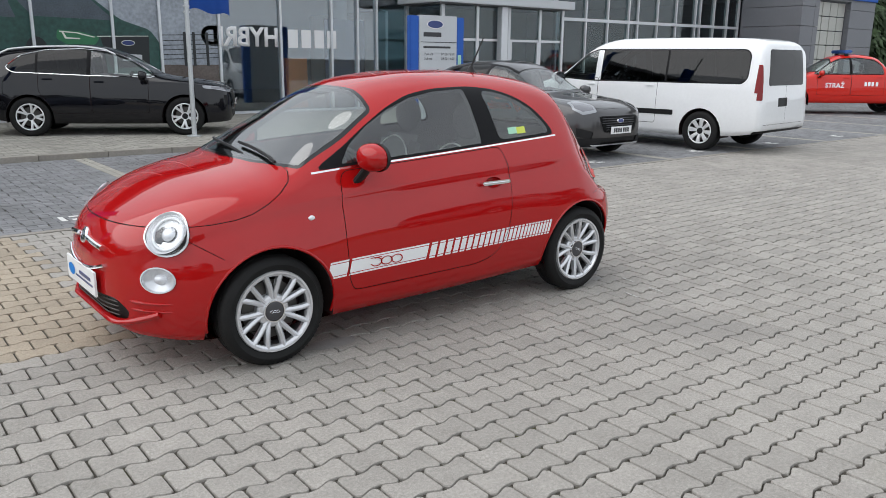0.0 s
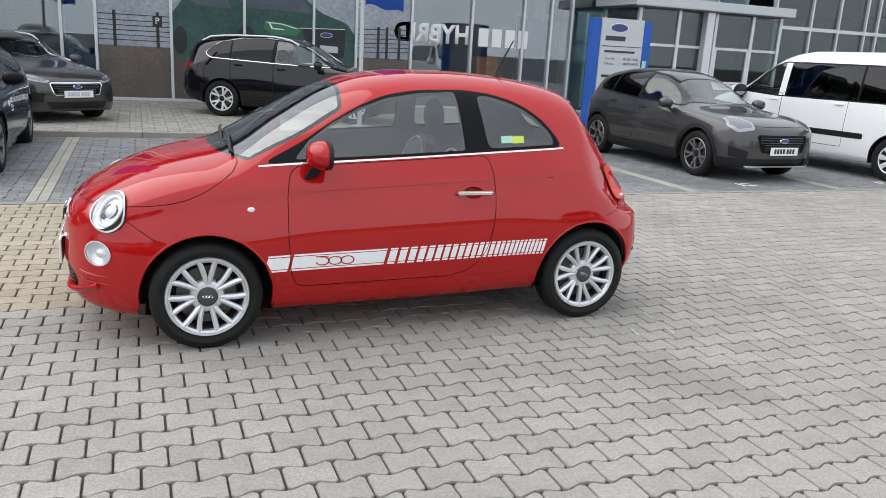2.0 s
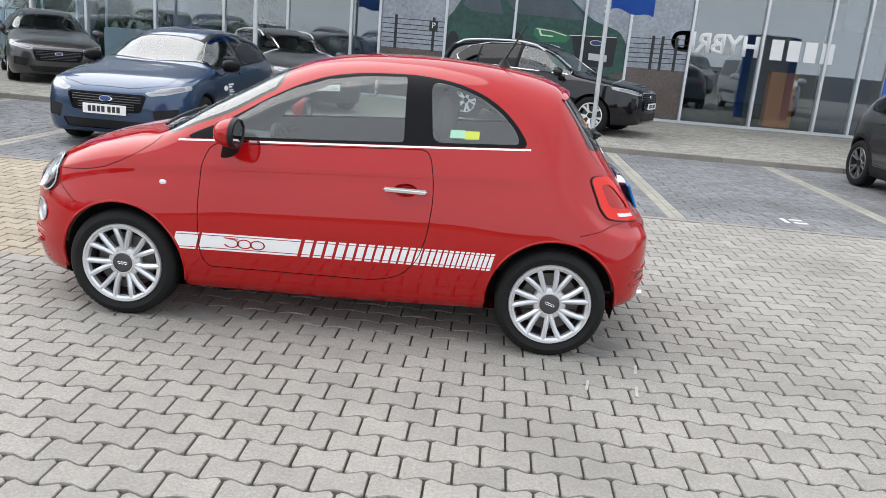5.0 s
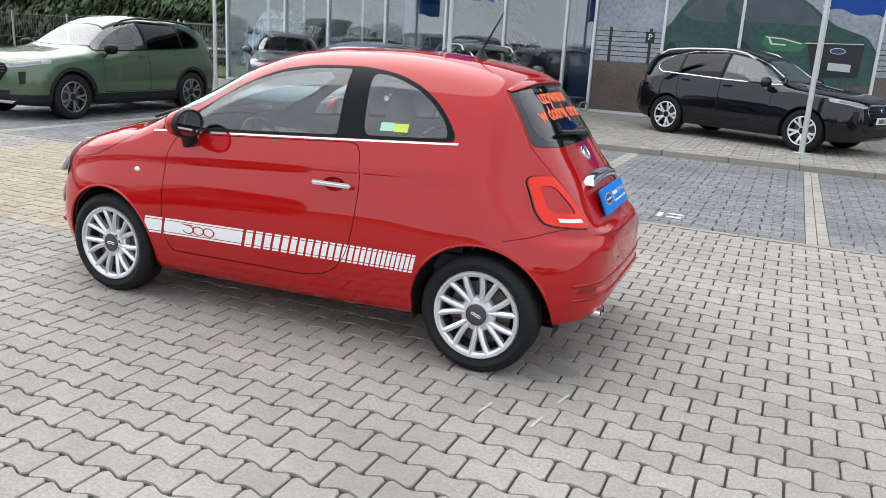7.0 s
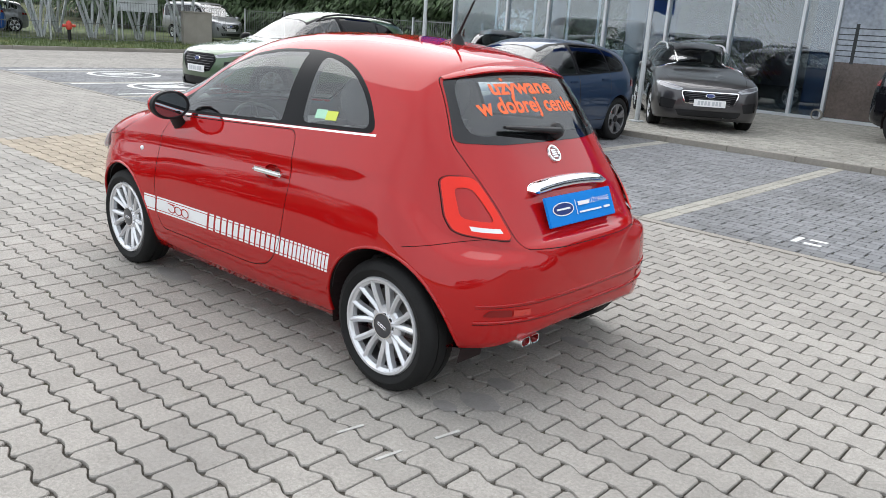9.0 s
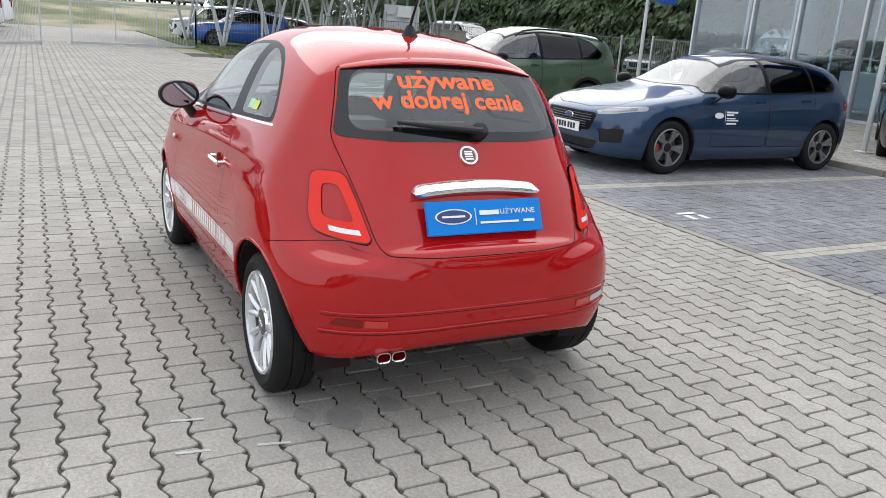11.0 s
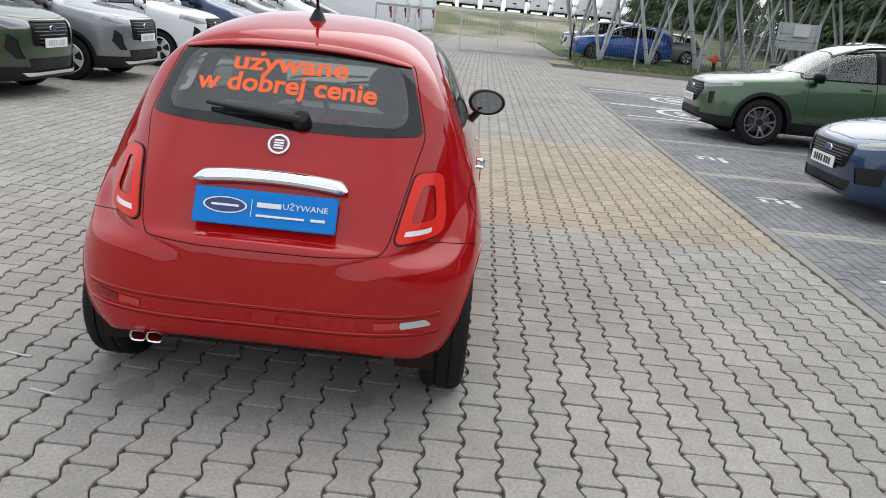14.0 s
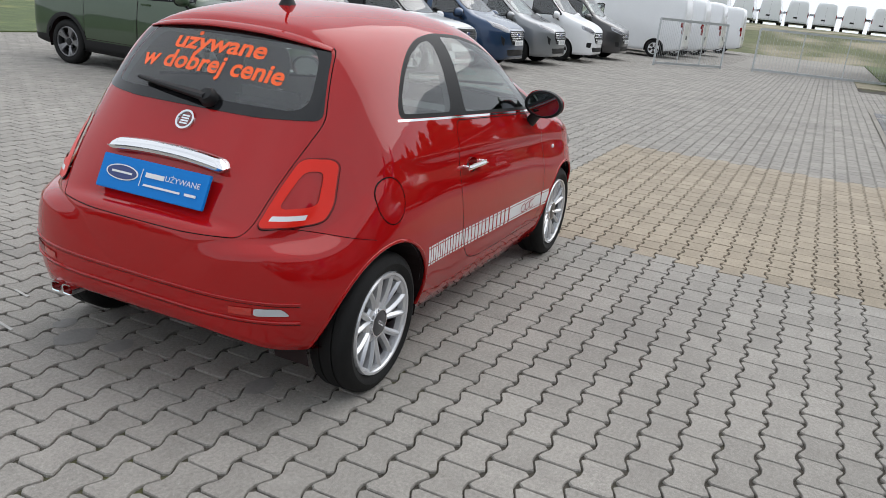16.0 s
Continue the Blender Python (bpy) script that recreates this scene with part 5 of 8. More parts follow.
        hit, nn = sh.at((2.4, y, z), (1, 0, 0))
        sh.onto(bm, hit, R, slope, 0.003)
        part("window_lettering", bm, M["orange_print"], car, "orange lettering stuck on the rear window")
    w0, nn = sh.at((2.4, -0.02, 1.088), (1, 0, 0))
    bm = bmesh.new()
    pts = []
    for i in range(8):
        y = 0.10 - 0.36 * i / 7
        h2, nn2 = sh.at((2.4, y - 0.03, 1.100 + 0.004 * i), (1, 0, 0))
        pts.append(h2 + nn2 * 0.030)
    rope(bm, pts, 0.025, 0.011, 10, 0.7)
    part("rear_wiper", bm, M["plastic"], car, "black rear wiper arm", smooth=True)
    bm = bmesh.new()
    lathe(bm, [(0.001, 0.024), (0.026, 0.022), (0.036, 0.008), (0.036, -0.02)], 18, "Z", Matrix.Translation(pts[0] - Vector((0.01, 0, 0))) @ Matrix.Rotation(radians(50), 4, "Y"))
    part("wiper_hub", bm, M["plastic"], car, smooth=True)
    bm = bmesh.new()
    hit, nn = sh.at((1.95, 0, 1.2), (0, 0, 1))
    tube(bm, hit - Vector((0, 0, 0.005)), hit + Vector((0.0, 0, 0.045)), 0.040, 0.014, 16)
    tube(bm, hit + Vector((0, 0, 0.04)), hit + Vector((0.11, 0, 0.24)), 0.007, 0.004, 8)
    part("roof_aerial", bm, M["plastic"], car, "black roof aerial", smooth=True)
    bm = bmesh.new()
    for y0, y1, z0 in ((-0.470, -0.412, 0.315), (-0.408, -0.350, 0.315)):
        outline = rounded([(y0, z0 - 0.03), (y1, z0 - 0.03), (y1, z0 + 0.012), (y0, z0 + 0.012)], 0.018, 4)
        a = [bm.verts.new((2.60, y, z)) for y, z in outline]
        b = [bm.verts.new((2.83, y, z)) for y, z in outline]
        c = [bm.verts.new((2.828, y0 + (y - y0) * 0.86 + 0.006, z0 + (z - z0) * 0.78 - 0.002)) for y, z in outline]
        d = [bm.verts.new((2.66, v.co.y, v.co.z)) for v in c]
        k = len(a)
        for p, q2 in ((a, b), (b, c), (c, d)):
            for i in range(k):
                bm.faces.new((p[i], p[(i + 1) % k], q2[(i + 1) % k], q2[i]))
        bm.faces.new(d)
    bmesh.ops.recalc_face_normals(bm, faces=bm.faces)
    part("exhaust_tip", bm, M["chrome"], car, "twin chrome exhaust tip", smooth=True)
    bm = block(2.42, 2.70, -0.52, -0.22, 0.26, 0.36, 0.045)
    part("silencer", bm, M["disc"], car, smooth=True)
    # lip along the top of the rear window
    bm, secs = bmesh.new(), []
    for i in range(33):
        y = -0.45 + 0.90 * i / 32
        z = 1.378 - 0.045 * (abs(y) / 0.45) ** 2.5
        h2, nn2 = sh.at((2.0, y, z), (1, 0, 0))
        if h2 is None:
            continue
        e = 1 - 0.55 * (abs(y) / 0.45) ** 4
        secs.append([bm.verts.new((h2.x + dx * e, y, z + dz * e)) for dx, dz in ((-0.03, 0.010), (0.0, 0.008), (0.024, 0.001), (0.036, -0.008), (0.037, -0.014), (0.026, -0.020), (-0.01, -0.022))])
    for p, q in zip(secs, secs[1:]):
        for j in range(6):
            bm.faces.new((p[j], p[j + 1], q[j + 1], q[j]))
    bmesh.ops.recalc_face_normals(bm, faces=bm.faces)
    part("roof_spoiler", bm, red, car, smooth=True)
    h2, nn2 = sh.at((2.0, 0, 1.372), (1, 0, 0))
    part("brake_light", block(h2.x - 0.02, h2.x + 0.002, -0.14, 0.14, 1.338, 1.352, 0.004), M["tail"], car)
    # reflecting groove and lower apron below the bumper
    for z0, r0, push in ((0.398, 0.0055, 0.002), (0.470, 0.0045, 0.001)):
        pts = []
        for i in range(41):
            y = -0.66 + 1.32 * i / 40
            h2, nn2 = sh.at((2.4, y, z0 + 0.012), (1, 0, 0))
            if h2:
                pts.append(h2 + nn2 * push)
        part("bumper_bead", rope(bmesh.new(), pts, r0, n=8), red, car, smooth=True)
    for sgn in (-1, 1):
        bm = bmesh.new()
        bm.faces.new([bm.verts.new((sgn * y, z, 0)) for y, z in ((0.43, 0.426), (0.515, 0.429), (0.515, 0.457), (0.43, 0.452))])
        bmesh.ops.subdivide_edges(bm, edges=bm.edges, cuts=3, use_grid_fill=True)
        sh.onto(bm, Vector((3.2, 0, 0)), Vector((0, 1, 0)), Vector((0, 0, 1)), 0.004)
        part("bumper_reflector", bm, M["amber"], car)
    # three linked loops on the stripe
    for sgn in (-1, 1):
        bm = bmesh.new()
        for k in range(3):
            cx, cz = 0.605 + 0.070 * k, 0.468
            for i in range(20):
                if k == 0 and 5 < i < 11:
                    continue
                a0, a1 = 2 * math.pi * i / 20, 2 * math.pi * (i + 1) / 20
                bm.faces.new([bm.verts.new((cx + rr * 1.65 * math.cos(t), cz + rr * 1.05 * math.sin(t), 0)) for rr, t in ((0.0195, a0), (0.0195, a1), (0.0245, a1), (0.0245, a0))])
        bm.faces.new([bm.verts.new(c) for c in ((0.568, 0.491, 0), (0.640, 0.491, 0), (0.642, 0.496, 0), (0.566, 0.496, 0))])
        for v in bm.verts:
            hit, nn = sh.at((v.co.x, 0, v.co.y), (0, sgn, 0))
            v.co = hit + Vector((0, sgn * 0.003, 0))
        part("stripe_emblem", bm, red, car)
    # sticker in the quarter window
    for y0, wd, mat in ((1.70, 0.075, "sticker"), (1.775, 0.075, "sticker_b")):
        bm = bmesh.new()
        vs = [bm.verts.new(p) for p in ((y0, 1.102, 0), (y0 + wd, 1.106, 0), (y0 + wd, 1.146, 0), (y0, 1.142, 0))]
        bm.faces.new(vs)
        sh.onto(bm, Vector((0, -1.2, 0)), Vector((1, 0, 0)), Vector((0, 0, 1)), 0.003)
        part("window_sticker", bm, M[mat], car)
    # rolled lips of the wheel openings
    for x, r in ((0.0, 0.343), (2.30, 0.348)):
        for sgn in (-1, 1):
            pts = []
            for i in range(37):
                a = math.pi * (-0.06 + 1.12 * i / 36)
                h2, nn2 = sh.at((x + (r + 0.003) * math.cos(a), sgn * 0.4, 0.29 + (r + 0.003) * math.sin(a)), (0, sgn, 0))
                if h2:
                    pts.append(h2 - nn2 * 0.003)
            part("arch_lip", rope(bmesh.new(), pts, 0.008, n=8), red, car, smooth=True)
    # front: lip under the lower grille and slats in the bumper corners
    pts = []
    for i in range(33):
        y = -0.60 + 1.20 * i / 32
        h2, nn2 = sh.at((-0.3, y, 0.262 + 0.075 * max(0.0, (abs(y) - 0.36) / 0.24) ** 1.5), (-1, 0, 0))
        if h2:
            pts.append(h2 + nn2 * -0.004)
    part("bumper_lip", rope(bmesh.new(), pts, 0.026, n=12, flat=0.7), red, car, smooth=True)
    for sgn in (-1, 1):
        for z0, r0 in ((0.392, 0.009), (0.352, 0.007)):
            pts = []
            for i in range(9):
                y = sgn * (0.47 + 0.185 * i / 8)
                h2, nn2 = sh.at((-0.1, y, z0 - 0.004 * i / 8), (-1, 0, 0))
                if h2:
                    pts.append(h2 + nn2 * (0.004 - 0.010 * abs(i / 4 - 1) ** 3))
            if len(pts) > 2:
                part("bumper_slat", rope(bmesh.new(), pts, r0, r0 * 0.5, n=8), red, car, smooth=True)
    # front: plate, whiskers, badge, wipers
    for z in (0.275, 0.298, 0.321, 0.344, 0.367):
        bm = rope(bmesh.new(), [sh.at((-0.4, -0.37 + 0.74 * i / 14, z), (-1, 0, 0))[0] + Vector((0.012, 0, 0)) for i in range(15)], 0.0035, n=5)
        part("grille_bar", bm, M["disc"], car)
    fp = plate(car, -0.728, 0.44, -1, M["white_print"], None, 0.52, 0.13)
    for y, z, w2, h2 in ((-0.09, 0.012, 0.10, 0.009), (-0.07, -0.016, 0.15, 0.005)):
        part("plate_bar", block(-0.737, -0.733, y - w2, y + w2, 0.44 + z - h2, 0.44 + z + h2), M["navy_print"], fp)
    bm = bmesh.new()
    bm.faces.new([bm.verts.new((-0.737, 0.16 + 0.060 * math.cos(a), 0.44 + 0.032 * math.sin(a))) for a in [2 * math.pi * i / 24 for i in range(24)]])
    part("plate_oval", bm, M["blue_print"], fp)
    for y0, y1, z0, dz, r in ((0.07, 0.27, 0.625, 0.0, 0.014), (-0.27, -0.07, 0.625, 0.0, 0.014), (-0.30, 0.30, 0.545, 0.0, 0.010)):
        bm = bmesh.new()
        pts = []
        for i in range(9):
            y = y0 + (y1 - y0) * i / 8
            zz = z0 - (0.05 if abs(y0 + y1) < 0.1 else 0.0) * (1 - (abs(y) / 0.3) ** 2) + (0.03 if abs(y0 + y1) > 0.1 else 0.0) * (1 - abs(y) / 0.27)
            h2, nn2 = sh.at((-0.4, y, zz), (-1, 0, 0))
            pts.append(h2 + nn2 * 0.006)
        rope(bm, pts, r, n=8)
        part("front_trim", bm, M["chrome"], car, "chrome whisker trim", smooth=True)
    hit, nn = sh.at((-0.4, 0, 0.65), (-1, 0, 0))
    bm = bmesh.new()
    q = Matrix.Translation(hit) @ nn.to_track_quat("Z", "Y").to_matrix().to_4x4()
    lathe(bm, [(0.0005, 0.012), (0.032, 0.011), (0.042, 0.006), (0.044, -0.006)], 28, "Z", q)
    part("round_badge", bm, M["chrome"], car, smooth=True)
    for sgn in (-1, 1):
        bm = bmesh.new()
        pts = []
        for i in range(7):
            y = -0.50 + 0.52 * i / 6 + (0.06 if sgn > 0 else -0.02)
            h2, nn2 = sh.at((0.13 + 0.05 * abs(y) * 1.2 + 0.012 * i, y, 1.0), (0, 0, 1))
            pts.append(h2 + nn2 * 0.022)
        if sgn > 0:
            pts = [p + Vector((0.0, 0.30, -0.01)) for p in pts]
        rope(bm, pts, 0.009, n=6)
        part("windscreen_wiper", bm, M["plastic"], car, "black wiper arm", smooth=True)
    return car


small_red_hatchback()


# ---------------------------------------------------------------- other vehicles
SPECS = dict(
    hatch=dict(base=2.70, W=0.905, flare=0.010, front=(0.0, 4.0, 3.0), rear=(2.5, 3.6, 3.2), tuck=(0.06, 0.05), m=5.6, n=3.2, k=0.33, hub=0.325, wr=0.23, ar=0.375,
        top=[(-0.88, 0.52), (-0.865, 0.66), (-0.78, 0.745), (-0.45, 0.87), (0.10, 0.965), (0.42, 1.02), (1.02, 1.33), (1.35, 1.43), (1.75, 1.472), (2.3, 1.462), (2.8, 1.415), (3.10, 1.365), (3.17, 1.30), (3.34, 1.04), (3.42, 0.92), (3.46, 0.76), (3.49, 0.55)],
        bot=[(-0.88, 0.48), (-0.87, 0.30), (-0.80, 0.20), (0.0, 0.17), (2.7, 0.19), (3.30, 0.25), (3.46, 0.36), (3.49, 0.50)],
        sh=[(-0.88, 0.50), (-0.80, 0.62), (-0.3, 0.79), (0.4, 0.885), (1.5, 0.925), (2.9, 0.97), (3.30, 0.90), (3.49, 0.53)],
        glass=[(0.52, 0.985), (0.60, 1.07), (0.98, 1.27), (1.30, 1.365), (1.75, 1.40), (2.35, 1.375), (2.75, 1.29), (2.92, 1.14), (2.84, 1.065), (1.6, 1.005)], pillar=(1.62,), rear_pillar=2.45,
        screen=(0.48, 1.06, 0.66, 0.52), rear_win=(1.04, 1.30, 0.56, 0.46), doors=((0.62, 1.60), (1.60, 2.42)), sill=0.26,
        lamp=[(0.44, 0.70), (0.60, 0.755), (0.84, 0.80), (0.86, 0.745), (0.66, 0.685), (0.50, 0.665)], tail=[(0.52, 0.86), (0.90, 0.93), (0.90, 0.82), (0.60, 0.80)],
        grille=[(-0.46, 0.66), (0.46, 0.66), (0.40, 0.48), (-0.40, 0.48)], vent=[(-0.55, 0.36), (0.55, 0.36), (0.48, 0.25), (-0.48, 0.25)]),
    suv=dict(base=2.71, W=0.925, flare=0.012, front=(0.0, 4.0, 3.0), rear=(2.5, 3.6, 3.2), tuck=(0.05, 0.05), m=5.8, n=3.3, k=0.31, hub=0.355, wr=0.245, ar=0.410,
        top=[(-0.90, 0.60), (-0.885, 0.80), (-0.80, 0.90), (-0.45, 1.00), (0.10, 1.07), (0.42, 1.12), (1.00, 1.46), (1.35, 1.60), (1.8, 1.665), (2.4, 1.65), (3.0, 1.60), (3.34, 1.53), (3.42, 1.44), (3.58, 1.14), (3.66, 1.0), (3.69, 0.85), (3.71, 0.62)],
        bot=[(-0.90, 0.56), (-0.89, 0.38), (-0.80, 0.25), (0.0, 0.22), (2.7, 0.24), (3.40, 0.32), (3.66, 0.44), (3.71, 0.58)],
        sh=[(-0.90, 0.58), (-0.80, 0.76), (-0.3, 0.91), (0.4, 0.98), (1.5, 1.02), (2.9, 1.08), (3.40, 1.02), (3.71, 0.60)],
        glass=[(0.52, 1.08), (0.60, 1.16), (0.98, 1.40), (1.30, 1.52), (1.8, 1.565), (2.4, 1.54), (2.82, 1.44), (3.06, 1.25), (2.95, 1.165), (1.6, 1.11)], pillar=(1.66,), rear_pillar=2.55,
        screen=(0.48, 1.06, 0.68, 0.54), rear_win=(1.15, 1.45, 0.58, 0.48), doors=((0.62, 1.64), (1.64, 2.52)), sill=0.34,
        lamp=[(0.46, 0.83), (0.62, 0.885), (0.86, 0.93), (0.88, 0.87), (0.68, 0.81), (0.52, 0.79)], tail=[(0.52, 1.00), (0.92, 1.08), (0.92, 0.95), (0.60, 0.93)],
        grille=[(-0.42, 0.84), (0.42, 0.84), (0.50, 0.76), (0.36, 0.58), (-0.36, 0.58), (-0.50, 0.76)], vent=[(-0.56, 0.46), (0.56, 0.46), (0.46, 0.32), (-0.46, 0.32)]),
    cross=dict(base=2.588, W=0.895, flare=0.016, front=(0.0, 3.6, 2.8), rear=(2.3, 3.2, 2.9), tuck=(0.05, 0.05), m=5.6, n=3.2, k=0.33, hub=0.335, wr=0.235, ar=0.390,
        top=[(-0.84, 0.55), (-0.825, 0.70), (-0.74, 0.81), (-0.42, 0.92), (0.10, 0.99), (0.40, 1.03), (0.98, 1.36), (1.30, 1.485), (1.7, 1.535), (2.2, 1.525), (2.65, 1.47), (2.94, 1.41), (3.02, 1.33), (3.18, 1.06), (3.27, 0.94), (3.31, 0.78), (3.33, 0.58)],
        bot=[(-0.84, 0.52), (-0.83, 0.34), (-0.75, 0.23), (0.0, 0.20), (2.6, 0.22), (3.15, 0.29), (3.30, 0.40), (3.33, 0.54)],
        sh=[(-0.84, 0.53), (-0.74, 0.68), (-0.3, 0.83), (0.4, 0.90), (1.5, 0.94), (2.7, 1.0), (3.10, 0.94), (3.33, 0.56)],
        glass=[(0.52, 1.01), (0.60, 1.09), (0.96, 1.30), (1.26, 1.41), (1.7, 1.46), (2.2, 1.435), (2.56, 1.35), (2.76, 1.22), (2.70, 1.14), (1.6, 1.05)], pillar=(1.58,), rear_pillar=2.35,
        screen=(0.46, 1.04, 0.65, 0.52), rear_win=(1.07, 1.33, 0.54, 0.45), doors=((0.60, 1.56), (1.56, 2.34)), sill=0.30,
        lamp=[(0.44, 0.86), (0.56, 0.92), (0.72, 0.92), (0.80, 0.80), (0.72, 0.72), (0.50, 0.76)], tail=[(0.50, 0.92), (0.88, 0.98), (0.88, 0.87), (0.58, 0.85)],
        grille=[(-0.46, 0.68), (0.46, 0.68), (0.38, 0.46), (-0.38, 0.46)], vent=[(-0.50, 0.36), (0.50, 0.36), (0.44, 0.27), (-0.44, 0.27)]),
    van=dict(base=3.30, W=0.985, flare=0.0, front=(0.0, 3.4, 2.9), rear=(4.15, 10.0, 7.0), tuck=(0.04, 0.02), m=8.0, n=6.0, k=0.15, hub=0.345, wr=0.225, ar=0.400,
        top=[(-0.95, 0.60), (-0.935, 0.82), (-0.85, 0.96), (-0.55, 1.10), (-0.20, 1.20), (0.0, 1.26), (0.70, 1.76), (1.0, 1.90), (1.4, 1.965), (2.6, 1.975), (3.9, 1.95), (4.20, 1.90), (4.30, 1.80), (4.36, 1.2), (4.39, 0.60)],
        bot=[(-0.95, 0.57), (-0.94, 0.36), (-0.85, 0.25), (0.0, 0.23), (3.3, 0.26), (4.2, 0.34), (4.36, 0.42), (4.39, 0.56)],
        sh=[(-0.95, 0.58), (-0.85, 0.80), (-0.4, 1.00), (0.2, 1.10), (1.5, 1.14), (4.0, 1.14), (4.30, 1.12), (4.39, 0.58)],
        glass=[(0.16, 1.22), (0.70, 1.66), (0.95, 1.74), (4.0, 1.74), (4.08, 1.66), (4.08, 1.28), (4.0, 1.20), (0.9, 1.18)], pillar=(1.06,), rear_pillar=2.55,
        screen=(0.04, 0.88, 0.78, 0.70), rear_win=(1.16, 1.76, 0.70, 0.64), doors=((0.12, 1.08), (1.08, 2.4)), sill=0.36,
        lamp=[(0.46, 0.92), (0.60, 1.02), (0.86, 1.10), (0.88, 0.98), (0.66, 0.88), (0.50, 0.86)], tail=[(0.865, 1.50), (0.94, 1.52), (0.99, 0.92), (0.88, 0.92)],
        grille=[(-0.42, 0.90), (0.42, 0.90), (0.48, 0.80), (0.36, 0.62), (-0.36, 0.62), (-0.48, 0.80)], vent=[(-0.56, 0.48), (0.56, 0.48), (0.50, 0.34), (-0.50, 0.34)]),
    courier=dict(base=2.69, W=0.900, flare=0.008, front=(0.05, 3.6, 3.0), rear=(3.0, 7.0, 5.0), tuck=(0.04, 0.03), m=5.5, n=3.6, k=0.22, hub=0.325, wr=0.225, ar=0.380,
        top=[(-0.84, 0.60), (-0.825, 0.86), (-0.76, 0.96), (-0.50, 1.05), (-0.05, 1.12), (0.18, 1.16), (0.72, 1.58), (1.0, 1.72), (1.4, 1.80), (2.2, 1.825), (3.1, 1.80), (3.34, 1.74), (3.42, 1.62), (3.47, 1.1), (3.50, 0.58)],
        bot=[(-0.84, 0.56), (-0.83, 0.36), (-0.75, 0.24), (0.0, 0.21), (2.7, 0.24), (3.35, 0.32), (3.47, 0.40), (3.50, 0.54)],
        sh=[(-0.84, 0.58), (-0.75, 0.82), (-0.3, 0.95), (0.3, 1.02), (1.5, 1.05), (3.1, 1.08), (3.40, 1.04), (3.50, 0.56)],
        glass=[(0.28, 1.13), (0.72, 1.48), (0.96, 1.60), (1.5, 1.64), (3.0, 1.62), (3.14, 1.54), (3.14, 1.22), (3.05, 1.15), (1.0, 1.10)], pillar=(1.24,), rear_pillar=2.35,
        screen=(0.22, 0.86, 0.70, 0.60), rear_win=(1.12, 1.62, 0.60, 0.54), doors=((0.25, 1.24), (1.24, 2.3)), sill=0.34,
        lamp=[(0.46, 0.86), (0.46, 0.94), (0.80, 1.00), (0.86, 0.92), (0.70, 0.84)], tail=[(0.76, 1.40), (0.88, 1.42), (0.90, 0.90), (0.78, 0.90)],
        grille=[(-0.44, 0.93), (0.44, 0.93), (0.44, 0.66), (-0.44, 0.66)], vent=[(-0.54, 0.50), (0.54, 0.50), (0.48, 0.34), (-0.48, 0.34)]),
)
SPECS["transit"] = dict(SPECS["van"], top=[(-0.95, 0.60), (-0.935, 0.86), (-0.85, 1.02), (-0.55, 1.18), (-0.20, 1.30), (0.0, 1.38), (0.62, 2.0), (0.95, 2.30), (1.4, 2.46), (2.6, 2.52), (3.9, 2.50), (4.20, 2.44), (4.30, 2.3), (4.36, 1.4), (4.39, 0.60)],
    sh=[(-0.95, 0.58), (-0.85, 0.82), (-0.4, 1.06), (0.2, 1.22), (1.5, 1.30), (4.0, 1.30), (4.30, 1.25), (4.39, 0.58)],
    glass=[(0.10, 1.34), (0.50, 1.74), (0.80, 1.86), (1.02, 1.86), (1.02, 1.32)], pillar=(), rear_pillar=None, screen=(0.04, 0.66, 0.80, 0.74), rear_win=None, tail=[(0.90, 1.45), (0.97, 1.45), (0.98, 1.0), (0.91, 1.0)])
SPECS["pickup"] = dict(SPECS["suv"], base=3.22, W=0.93, hub=0.39, wr=0.25, ar=0.45, rear=(3.0, 6.0, 5.0),
    top=[(-0.92, 0.70), (-0.905, 0.96), (-0.82, 1.06), (-0.4, 1.15), (0.25, 1.20), (0.48, 1.24), (1.05, 1.62), (1.35, 1.76), (1.8, 1.80), (2.35, 1.74), (2.62, 1.55), (2.75, 1.26), (2.85, 1.20), (4.2, 1.20), (4.38, 1.16), (4.44, 0.70)],
    bot=[(-0.92, 0.66), (-0.91, 0.48), (-0.82, 0.36), (0.0, 0.34), (3.2, 0.36), (4.2, 0.44), (4.42, 0.54), (4.44, 0.66)],
    sh=[(-0.92, 0.68), (-0.82, 0.90), (-0.3, 1.04), (0.4, 1.10), (1.5, 1.12), (2.6, 1.14), (4.2, 1.14), (4.40, 1.10), (4.44, 0.68)],
    glass=[(0.58, 1.20), (1.02, 1.50), (1.30, 1.64), (1.8, 1.68), (2.3, 1.62), (2.5, 1.46), (2.56, 1.22)], pillar=(1.62,), rear_pillar=None,
    screen=(0.54, 1.10, 0.70, 0.58), rear_win=None, doors=((0.64, 1.62), (1.62, 2.58)), sill=0.50,
    lamp=[(0.50, 0.98), (0.64, 1.04), (0.86, 1.07), (0.88, 0.98), (0.70, 0.93), (0.52, 0.92)], tail=[(0.80, 1.12), (0.92, 1.12), (0.92, 0.84), (0.80, 0.84)],
    grille=[(-0.46, 1.02), (0.46, 1.02), (0.48, 0.86), (0.40, 0.70), (-0.40, 0.70), (-0.48, 0.86)], vent=[(-0.56, 0.58), (0.56, 0.58), (0.46, 0.46), (-0.46, 0.46)])

